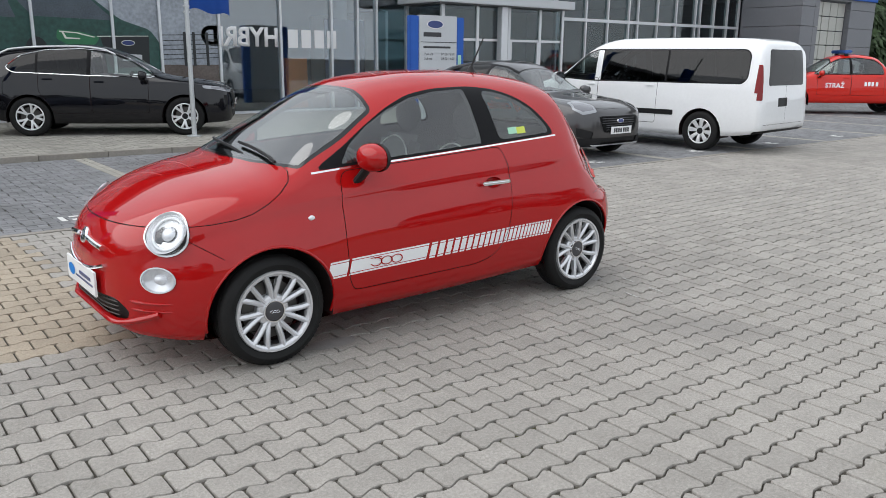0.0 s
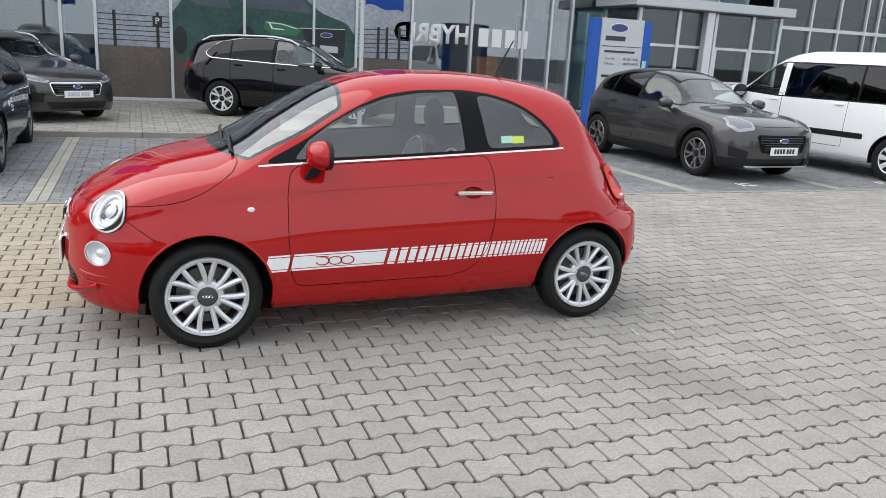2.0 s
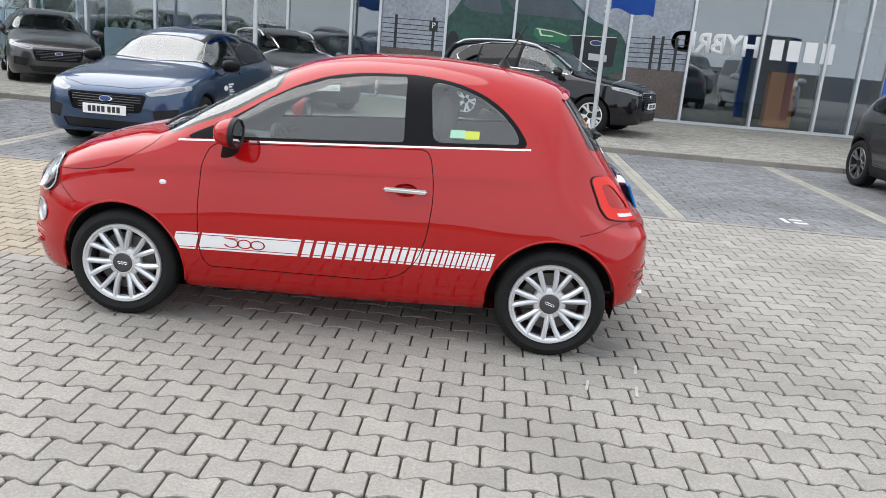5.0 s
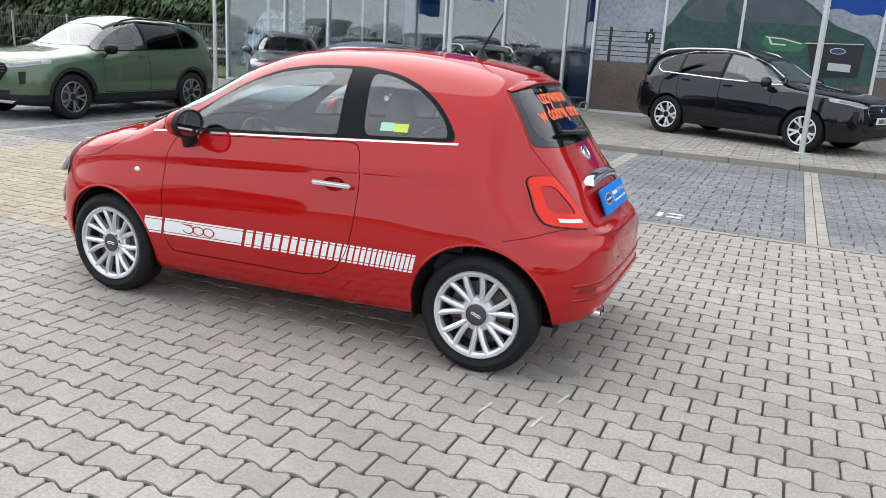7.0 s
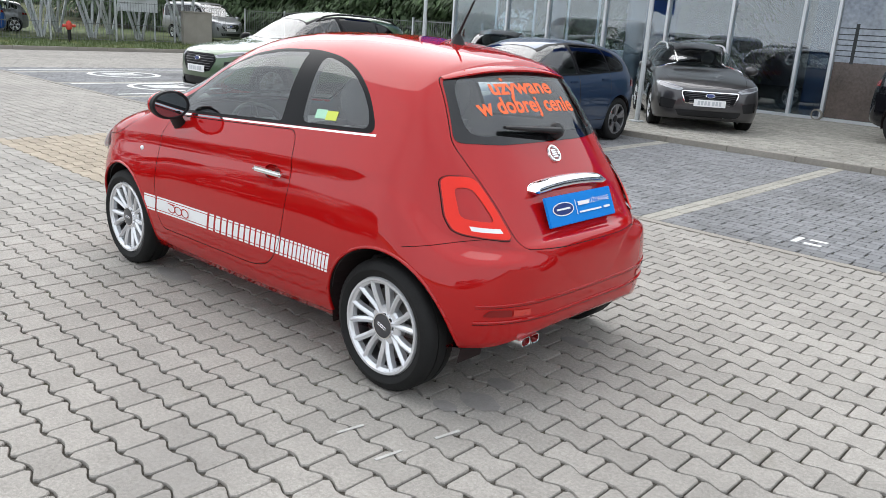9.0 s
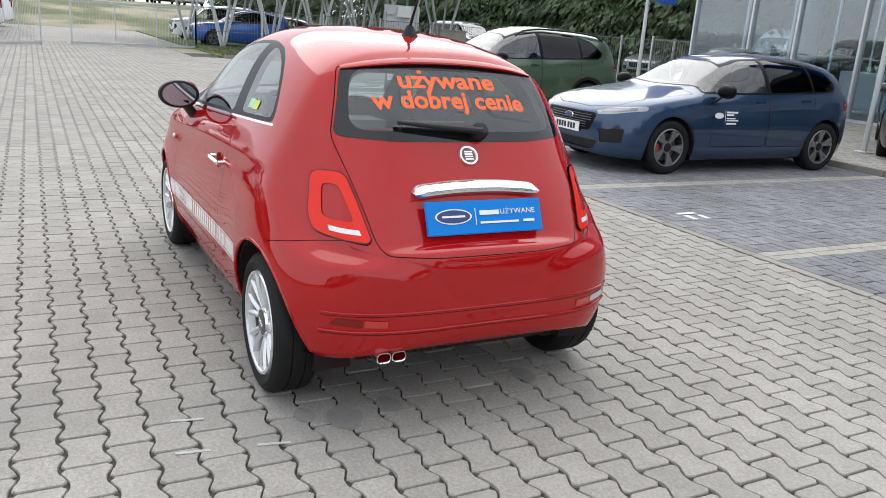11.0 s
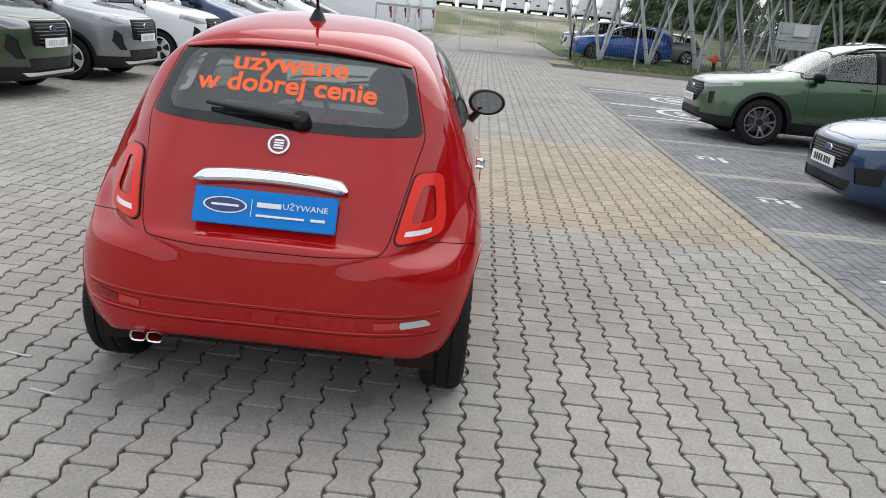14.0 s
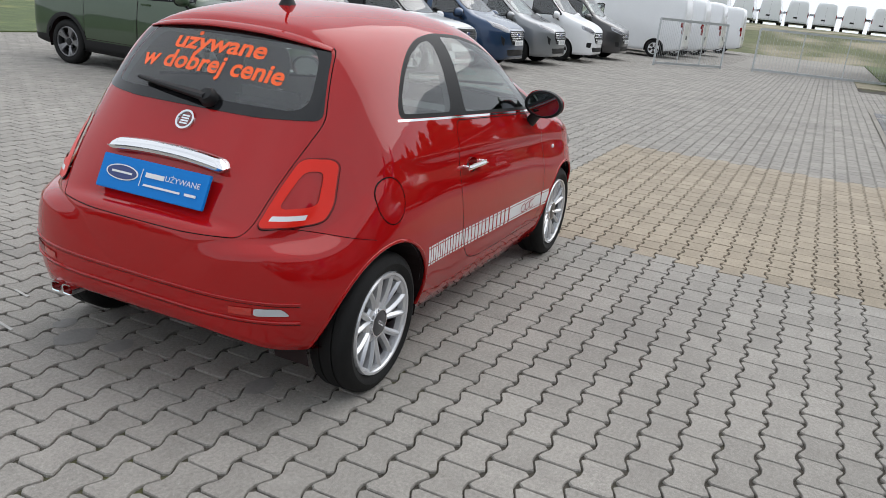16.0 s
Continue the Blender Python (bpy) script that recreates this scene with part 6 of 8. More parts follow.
INLETS = dict(hatch=[(0.54, 0.50), (0.80, 0.53), (0.79, 0.37), (0.58, 0.35)], suv=[(0.66, 0.74), (0.75, 0.75), (0.75, 0.57), (0.68, 0.55)],
    cross=[(0.58, 0.46), (0.80, 0.52), (0.79, 0.38), (0.60, 0.35)], courier=[(0.64, 0.72), (0.74, 0.80), (0.77, 0.62), (0.68, 0.50), (0.56, 0.50), (0.62, 0.58)],
    van=[(0.64, 0.72), (0.76, 0.80), (0.72, 0.62), (0.66, 0.56)], transit=[(0.60, 0.62), (0.78, 0.62), (0.78, 0.48), (0.62, 0.46)], pickup=[(0.64, 0.80), (0.76, 0.82), (0.76, 0.66), (0.66, 0.64)])


def vehicle(kind, name, at, heading, paint_mat, label, category, group="", rim="rim", spokes=5, twin=0.18, spoke_w=0.05, cladding=False, rails=None,
            tint="window", front_plate=None, stations=48, panels=True, chrome_line=False, wheels="alloy", far=False, calipers=False, roof=None, skid=False, dark_mirror=False):
    """A parked vehicle of a body type; `at` is the middle of its front axle, heading the way its nose points, degrees."""
    s = SPECS[kind]
    car = root(name, pose(at[0], at[1], at[2] if len(at) > 2 else 0.0, 0, 0, heading + 180), label, category, group)
    sh = Shell(s, stations, 9, 12, 2)
    x0, x1 = sh.x0, sh.x1
    for x in (0.0, s["base"]):
        sh.cut(arch(x, s["hub"], s["ar"], 14), SIDE, both, "hole")
        if cladding:
            sh.cut(arch(x, s["hub"], s["ar"] + 0.055, 14), SIDE, both, "cladding", ("body",))
    if cladding:
        sh.cut([(x0 + 0.02, s["sill"] - 0.2), (x1 - 0.02, s["sill"] - 0.2), (x1 - 0.02, s["sill"] + 0.06), (x0 + 0.02, s["sill"] + 0.06)], SIDE, lambda c, n: True, "cladding", ("body",))
    g = rounded(s["glass"], 0.05, 2)
    sh.cut(grown(g, 0.022), SIDE, both, "surround", ("body",))
    sh.cut(g, SIDE, both, "window_front", ("surround",))
    for px in s["pillar"]:
        half, post = (0.065, "body") if kind == "van" else (0.035, "surround")
        sh.cut([(px - half, 0.9), (px + half, 0.9), (px + half - 0.02, 2.4), (px - half - 0.02, 2.4)], SIDE, both, post, ("window_front",))
        sh.cut([(px, 0.9), (x1, 0.9), (x1, 2.6), (px, 2.6)], SIDE, both, "window_back", ("window_front",))
    if s["rear_pillar"]:
        px = s["rear_pillar"]
        sh.cut([(px - 0.02, 0.9), (px + 0.02, 0.9), (px + 0.01, 2.4), (px - 0.03, 2.4)], SIDE, both, "surround", ("window_back",))
    a, b, wa, wb = s["screen"]
    scr = rounded([(a - 0.06, 0), (a, -wa * 0.6), (a + 0.08, -wa), (b - 0.03, -wb), (b + 0.02, -wb * 0.5), (b + 0.03, 0), (b + 0.02, wb * 0.5), (b - 0.03, wb), (a + 0.08, wa), (a, wa * 0.6)], 0.06, 2)
    sh.cut(scr, PLAN, lambda c, n: n.z > 0.2 and c.z > 0.9, "screen_edge", ("body", "surround"))
    sh.cut(grown(scr, -0.03), PLAN, lambda c, n: n.z > 0.2 and c.z > 0.9, "window_screen", ("screen_edge",))
    if s["rear_win"]:
        z0, z1, wa, wb = s["rear_win"]
        sh.cut(rounded([(-wa, z0), (wa, z0), (wb, z1), (-wb, z1)], 0.06, 3), ENDS, behind, "window_rear", ("body",))
    for sgn in (-1, 1):
        on_f = (lambda c, n: n.x < 0.25 and c.y < 0 and c.x < -0.30) if sgn < 0 else (lambda c, n: n.x < 0.25 and c.y > 0 and c.x < -0.30)
        deep = 0.16 if s["rear"][1] > 6 else 0.42
        on_r = (lambda c, n: c.y < 0 and c.x > x1 - deep and n.x > 0.03) if sgn < 0 else (lambda c, n: c.y > 0 and c.x > x1 - deep and n.x > 0.03)
        sh.cut(rounded([(sgn * y, z) for y, z in s["lamp"]], 0.02, 2), ENDS, on_f, "lamp", ("body",))
        sh.cut(rounded([(sgn * y, z) for y, z in s["tail"]], 0.02, 2), ENDS, on_r, "tail", ("body",))
    for sgn in (-1, 1):
        inl = INLETS[kind]
        on_f = (lambda c, n: n.x < -0.05 and c.y < 0) if sgn < 0 else (lambda c, n: n.x < -0.05 and c.y > 0)
        sh.cut(rounded([(sgn * y, z) for y, z in inl], 0.015, 2), ENDS, on_f, "inlet", ("body", "cladding"))
        mid = [sum(v) / len(s["lamp"]) for v in zip(*s["lamp"])]
        slim = [(sgn * (mid[0] + 0.82 * (y - mid[0])), mid[1] + 0.006 + 0.62 * (z - mid[1])) for y, z in s["lamp"]]
        on_l = (lambda c, n: n.x < 0.25 and c.y < 0 and c.x < -0.30) if sgn < 0 else (lambda c, n: n.x < 0.25 and c.y > 0 and c.x < -0.30)
        sh.cut(rounded(slim, 0.012, 2), ENDS, on_l, "lamp_in", ("lamp",))
    fr = rounded(s["grille"], 0.03, 2)
    sh.cut(grown(fr, 0.016), ENDS, ahead, "grille_frame", ("body",))
    sh.cut(fr, ENDS, ahead, "grille", ("grille_frame",))
    if skid:
        vz = min(z for y, z in s["vent"])
        sh.cut([(-0.55, vz - 0.055), (0.55, vz - 0.055), (0.62, vz - 0.012), (-0.62, vz - 0.012)], ENDS, ahead, "skid", ("body", "cladding"))
    sh.cut(rounded(s["vent"], 0.03, 2), ENDS, ahead, "vent", ("body", "cladding"))
    if kind in ("van", "transit", "courier"):
        z1 = s["top"][-3][1] - 0.08
        sh.cut([(-0.004, 0.52), (0.004, 0.52), (0.004, z1), (-0.004, z1)], ENDS, behind, "gap", ("body",))
        sh.cut([(-0.80, 0.50), (0.80, 0.50), (0.80, 0.506), (-0.80, 0.506)], ENDS, behind, "gap", ("body",))
        sh.cut([(-0.95, 0.2), (0.95, 0.2), (0.95, 0.40), (-0.95, 0.40)], ENDS, lambda c, n: n.x > 0.05 and c.x > x1 - 0.3, "cladding", ("body",))
        sh.cut([(-0.30, 0.80), (0.06, 0.80), (0.06, 0.95), (-0.30, 0.95)], ENDS, behind, "recess", ("body",))
        if kind == "van":
            for xa, xb in ((0.62, s["doors"][0][1] - 0.02), (1.12, s["base"] - s["ar"] - 0.14)):
                sh.cut(rounded([(xa, 0.60), (xb, 0.60), (xb, 0.69), (xa, 0.69)], 0.02, 2), SIDE, both, "cladding", ("body",))
    if roof:
        sh.cut([(b + 0.03, -0.62), (s["base"] + 0.3, -0.60), (s["base"] + 0.3, 0.60), (b + 0.03, 0.62)], PLAN, lambda c, n: n.z > 0.75, "roof", ("body",))
    if panels:
        for i, (da, db) in enumerate(s["doors"]):
            zt = curve_through(s["sh"], (da + db) / 2) + 0.10
            outline = [(da + 0.01, s["sill"] + 0.08), (db - 0.01, s["sill"] + 0.08), (db, zt), (da, zt)]
            if i == 1 and db > s["base"] - s["ar"]:
                outline = [(da + 0.01, s["sill"] + 0.08), (s["base"] - s["ar"] - 0.03, s["sill"] + 0.08), (db, s["hub"] + s["ar"] + 0.06), (db, zt), (da, zt)]
            sh.seam(rounded(outline, 0.05, 3), SIDE, both, "door_%d" % i, 0.008)
        sh.seam(rounded([(-0.62 if kind != "van" else -0.75, -0.62), (a - 0.10, -0.76), (a - 0.13, 0), (a - 0.10, 0.76), (-0.62 if kind != "van" else -0.75, 0.62), (x0 + 0.10, 0.3), (x0 + 0.10, -0.3)], 0.06, 2), PLAN, lambda c, n: n.z > 0.3 and c.z > 0.6 and c.x < a, "bonnet", 0.008)
    lefty, righty = (lambda c: c.y < 0), (lambda c: c.y > 0)
    sh.take("body", "body", paint_mat, car)
    sh.take("roof", "roof", roof, car) if roof else None
    sh.take("bonnet", "bonnet", paint_mat, car)
    doors = []
    for w in (lefty, righty):
        for i in range(2):
            d = sh.take("door_%d" % i, "door", paint_mat, car, "", w)
            if d:
                x = s["doors"][i][1] - 0.16
                z = curve_through(s["sh"], x) - 0.03
                sgn = -1 if w is lefty else 1
                hit, nn = sh.at((x, 0.3 * sgn, z), (0, sgn, 0))
                if hit:
                    part("door_handle", block(x - 0.09, x + 0.09, hit.y - 0.022, hit.y + 0.022, z - 0.013, z + 0.013, 0.009), paint_mat, d, smooth=True)
        sh.take("surround", "window_surround", M["gloss_black"], car, "", w)
        sh.take("window_front", "front_side_window", M["window"] if tint != "black" else M["window_dark"], car, "", w)
        sh.take("window_back", "rear_side_window", M["window_dark"] if tint != "window" else M["window"], car, "", w)
        hl = sh.take("lamp", "headlight", M["lamp_silver"], car, "", w, push=0.003)
        sh.take("lamp_in", "lamp_housing", M["lamp_dark"], hl or car, "", w, push=0.002)
        sh.take("inlet", "bumper_inlet", M["plastic"], car, "", w, push=-0.010)
        sh.take("tail", "tail_lamp", M["tail"], car, "", w, push=0.004)
    sh.take("screen_edge", "windscreen_edge", M["gloss_black"], car)
    sh.take("window_screen", "windscreen", M["screen"], car)
    sh.take("grille_frame", "grille_frame", M["chrome"] if chrome_line else M["gloss_black"], car, push=0.005)
    sh.take("skid", "bumper_strip", M["rim"], car, push=0.008)
    sh.take("window_rear", "rear_window", M["window_dark"], car, push=0.002)
    sh.take("gap", "panel_gap", M["gap"], car, push=-0.004)
    sh.take("grille", "grille", M["gloss_black"], car, push=-0.012)
    sh.take("vent", "lower_grille", M["plastic"], car, push=-0.012)
    sh.take("recess", "plate_recess", M["plastic"], car, push=-0.006)
    sh.take("cladding", "cladding", M["plastic"], car, push=0.006)
    sh.liner(M["trim"], car, 0.03, s["sill"] + 0.15)
    # grille bars
    gz0, gz1 = min(z for y, z in s["grille"]), max(z for y, z in s["grille"])
    gy = max(y for y, z in s["grille"]) - 0.06
    for i in range(6):
        z = gz0 + (gz1 - gz0) * (i + 0.6) / 6.2
        reach = max(y for y, zz in s["grille"] if zz >= z - 0.1) - 0.05 if z > (gz0 + gz1) / 2 else gy * 0.84
        hits = [sh.at((0.0, -reach + 2 * reach * k / 8, z), (-1, 0, 0))[0] for k in range(9)]
        pts = [p + Vector((0.004, 0, 0)) for p in hits if p]
        if len(pts) > 2:
            part("grille_bar", rope(bmesh.new(), pts, 0.006, n=5), M["chrome"] if kind in ("van", "transit") else M["rim_barrel"], car)
    hit, nn = sh.at((0, 0, gz0 + (gz1 - gz0) * 0.72), (-1, 0, 0))
    if hit:
        bm = bmesh.new()
        lathe(bm, [(0.0005, 0.010), (0.06, 0.008), (0.068, -0.004)], 24, "Z", Matrix.Translation(hit) @ nn.to_track_quat("Z", "Y").to_matrix().to_4x4() @ Matrix.Diagonal((1.25, 0.55, 1, 1)))
        part("oval_badge", bm, M["chrome"], car, smooth=True)
        bm = bmesh.new()
        lathe(bm, [(0.0005, 0.012), (0.055, 0.0105)], 24, "Z", Matrix.Translation(hit) @ nn.to_track_quat("Z", "Y").to_matrix().to_4x4() @ Matrix.Diagonal((1.25, 0.55, 1, 1)))
        part("badge_field", bm, M["navy_print"], car)
    hit, nn = sh.at((0, 0, gz0 + (gz1 - gz0) * 0.15), (-1, 0, 0))
    if front_plate and hit:
        plate(car, hit.x - 0.02, hit.z - 0.02, -1, M["white_print"], M[front_plate])
    wheel_wells(car, s["base"], s["hub"], s["ar"] + 0.008, s["W"] - 0.34, s["W"] - 0.03, sh)
    key = "%s %s %s %d" % (kind, rim, wheels, spokes)
    meshes = wheel_meshes(key, s["hub"] + 0.002, s["wr"], 0.225, spokes, twin, M[rim], M["plastic"], spoke_w, calipers)
    put_wheels(meshes, car, s["base"], s["W"] - 0.125, s["hub"], (0.1, 0.9, 0.4, 1.3))
    part("floor_pan", block(x0 + 0.5, x1 - 0.4, -0.5, 0.5, s["sill"] - 0.03, s["sill"], 0.01), M["gap"], car)
    if not far:
        a = s["screen"][0]
        zb = curve_through(s["sh"], a)
        part("dashboard", block(a + 0.02, a + 0.55, -0.66, 0.66, zb - 0.25, zb + 0.06, 0.08), M["trim"], car, smooth=True)
        seats(car, a + 0.85, zb - 0.52, 0.37, M["trim"], None, a + 1.7)
        steering(car, a + 0.68, -0.37, zb)
    mirrors(car, s["doors"][0][0] + 0.10, s["W"] + (0.055 if kind not in ("van", "transit") else 0.12), curve_through(s["sh"], s["doors"][0][0]) + 0.12, paint_mat if not dark_mirror else M["gloss_black"], M["plastic"], 1.15 if kind not in ("van", "transit") else 1.5)
    if rails:
        for sgn in (-1, 1):
            pts = []
            for k in range(13):
                x = s["screen"][1] + 0.15 + (s["base"] + 0.35 - s["screen"][1]) * k / 12
                hit, nn = sh.at((x, sgn * 0.545 * s["W"] / 0.925, 1.0), (0, 0, 1))
                if hit:
                    pts.append(hit + Vector((0, 0, 0.045 if 0 < k < 12 else 0.0)))
            part("roof_rail", rope(bmesh.new(), pts, 0.017, n=8), M[rails], car, "", smooth=True)
    if chrome_line:
        line = grown(g, 0.014)
        for sgn in (-1, 1):
            pts = []
            for u, v in line + line[:1]:
                hit, nn = sh.at((u, sgn * 0.2, v), (0, sgn, 0))
                if hit:
                    pts.append(hit + nn * 0.004)
            part("window_trim", rope(bmesh.new(), pts, 0.010, n=5), M["chrome"], car, "bright strip round the side windows")
    return car, sh


vehicle("suv", "suv_car", (6.36, 15.95, 0.08), -26, M["black_paint"], "glossy black sport utility car with silver roof rails on the pavement", "car", "parked cars", spokes=5, twin=0.24, spoke_w=0.042, rails="rim", chrome_line=True, tint="dark", front_plate="dark_print")
focus, focus_skin = vehicle("hatch", "hatchback_car", (-0.40, 9.80), -90, M["blue_paint"], "dark blue metallic hatchback with white door print in a parking bay", "car", "parked cars", rim="rim_dark", spokes=5, twin=0.16, spoke_w=0.05, tint="dark", front_plate="dark_print", calipers=True, dark_mirror=True)
vehicle("suv", "suv_car", (-5.57, 9.72), -90, M["green_paint"], "green metallic sport utility car with black arches in a parking bay", "car", "parked cars", rim="rim_dark", spokes=5, twin=0.24, spoke_w=0.036, cladding=True, tint="dark", rails="plastic", front_plate="grey_print", skid=True, dark_mirror=True)
vehicle("cross", "crossover_car", (10.56, 9.32), -87.5, M["grey_paint"], "dark grey metallic crossover car in a parking bay", "car", "parked cars", rim="rim_dark", spokes=5, twin=0.24, spoke_w=0.034, cladding=True, tint="dark", front_plate="dark_print", skid=True)
vehicle("van", "passenger_van", (13.45, 11.90), 95.6, M["white_paint"], "white passenger van with dark tinted windows in a parking bay", "van", "parked vans", rim="rim", spokes=8, twin=0.0, spoke_w=0.07, tint="dark")
truck, truck_skin = vehicle("pickup", "pickup_truck", (24.67, 13.47), 135, M["fire_red"], "bright red fire service pickup truck with white lettering", "truck", rim="rim", spokes=6, twin=0.12, spoke_w=0.05, tint="window")
vehicle("hatch", "estate_car", (0.51, 15.26, 0.08), -55, M["grey_paint"], "dark grey estate car with bright roof rails on the pavement", "car", "parked cars", spokes=5, twin=0.18, rails="rim", chrome_line=True, front_plate="grey_print")
vehicle("hatch", "estate_car", (-5.2, 16.3, 0.08), -55, M["grey_paint"], "dark grey hatchback car parked by the glass front", "car", "parked cars", spokes=5, twin=0.18)
ROW = (("courier", "small_van", -2.40, -0.95, "dkgreen_paint", "dark green compact van with white door lettering"), ("courier", "small_van", -5.00, -0.85, "silver_paint", "silver grey compact van in the vehicle row"),
       ("courier", "small_van", -8.25, -0.80, "white_paint", "white compact van in the vehicle row"), ("van", "van", -11.2, -0.9, "blue_paint", "blue panel van in the vehicle row"), ("van", "van", -14.3, -0.8, "silver_paint", "silver grey panel van in the vehicle row"),
       ("transit", "van", -17.6, -0.6, "white_paint", "white high-roof panel van in the vehicle row"), ("transit", "van", -20.8, -0.5, "grey_paint", "grey high-roof panel van in the vehicle row"))
made = []
for kind, nm, x, y, col, lab in ROW:
    made.append(vehicle(kind, nm, (x, y), 90, M[col], lab, "van", "vehicle row", rim="rim_dark" if col == "dkgreen_paint" else "rim", spokes=5, twin=0.15, tint="dark", far=x < -6, front_plate="grey_print", panels=x > -12, stations=44, cladding=x > -6, skid=x > -6))
side_print(focus_skin, focus, -1, 0.80, 0.62, ((-0.08, 0.10, 0.075, 0.036, 0), (0.02, 0.0, 0.006, 0.17), (0.045, 0.13, 0.19, 0.022), (0.045, 0.10, 0.12, 0.020), (0.045, 0.06, 0.15, 0.014), (0.045, 0.035, 0.20, 0.014), (0.045, -0.005, 0.17, 0.020)), M["white_print"], "")
side_print(made[0][1], made[0][0], 1, 0.72, 0.62, ((-0.16, 0.11, 0.085, 0.040, 0), (-0.05, 0.05, 0.006, 0.12), (-0.02, 0.13, 0.30, 0.026), (-0.02, 0.09, 0.24, 0.022), (-0.02, 0.045, 0.20, 0.022)), M["white_print"], "")
side_print(truck_skin, truck, -1, 1.15, 0.86, (("STRAŻ", 0.19),), M["white_print"], "white word on the door")
side_print(truck_skin, truck, -1, 2.0, 0.86, ((0.0, 0.0, 0.07, 0.12), (0.10, 0.0, 0.07, 0.12), (0.20, 0.0, 0.07, 0.12), (0.32, 0.0, 0.07, 0.12)), M["white_print"], "")
hit, nn = truck_skin.at((1.55, 0, 1.2), (0, 0, 1))
part("light_bar", block(1.42, 1.68, -0.55, 0.55, hit.z + 0.03, hit.z + 0.13, 0.03), M["bright_blue"], truck, "blue flashing light bar", smooth=True)
for sgn in (-1, 1):
    part("light_bar_foot", block(1.50, 1.60, sgn * 0.40 - 0.05, sgn * 0.40 + 0.05, hit.z - 0.05, hit.z + 0.035, 0.005), M["plastic"], truck)


def again(car, x, y, heading, label, group="vehicle row"):
    return tagged(copy_thing(car, pose(x, y, 0, 0, 0, heading + 180)), label, group=group)


# the row goes on behind the first stretch of the lane, and beyond the gate
again(made[4][0], 14.6, -3.4, 90, "silver grey panel van in the vehicle row")
again(made[1][0], 11.2, -3.6, 90, "silver grey compact van in the vehicle row")
again(made[2][0], 18.0, -3.4, 90, "white compact van in the vehicle row")
for x, y, h in ((-27.0, -2.9, -90), (-30.2, -2.6, -90), (-34.0, -2.3, -90), (-40.5, -2.0, -90)):
    again(made[5][0], x, y, h, "white panel van parked beyond the gate", "vans beyond the gate")
for i in range(19):
    v = again(made[5][0], -80.0 - 0.12 * i, -26.0 + 2.45 * i, 180, "white panel van in a far row", "far vans")
    v.location.z = 1.9
again(made[2][0], -36.5, 10.4, -90, "white compact van parked beyond the gate", "vans beyond the gate")
vehicle("suv", "suv_car", (-30.4, 10.4), -90, M["bright_blue"], "bright blue sport utility car under the steel frame", "car", "cars beyond the fence", rim="rim_dark", spokes=5, twin=0.2, tint="dark", far=True, panels=False, stations=40)
silver = vehicle("hatch", "hatchback_car", (-20.5, 27.6), -60, M["silver_paint"], "silver hatchback parked behind the fence", "car", "cars beyond the fence", far=True, panels=False, stations=40)[0]
again(silver, -16.8, 28.2, -70, "silver hatchback parked behind the fence", "cars beyond the fence")
again(silver, -34.6, 13.0, -90, "silver hatchback parked beyond the gate", "cars beyond the fence")
again(made[4][0], -30.5, 24.6, 0, "pale panel van parked behind the fence", "cars beyond the fence")
again(made[5][0], -14.2, 28.0, -75, "white panel van parked behind the fence", "cars beyond the fence")
vehicle("cross", "crossover_car", (1.3, 23.6, 0.10), 115, M["white_paint"], "white crossover car inside the showroom", "car", "showroom cars", rim="rim_dark", far=True, panels=False, stations=40)


# ---------------------------------------------------------------- showroom front: entrance, posters, signs
def flat(outline, y, mat, parent, name, thick=0.004):
    bm = bmesh.new()
    solid(bm, outline if area(outline) < 0 else outline[::-1], thick, Matrix.Translation((0, y, 0)))
    bmesh.ops.recalc_face_normals(bm, faces=bm.faces)
    return part(name, bm, mat, parent)


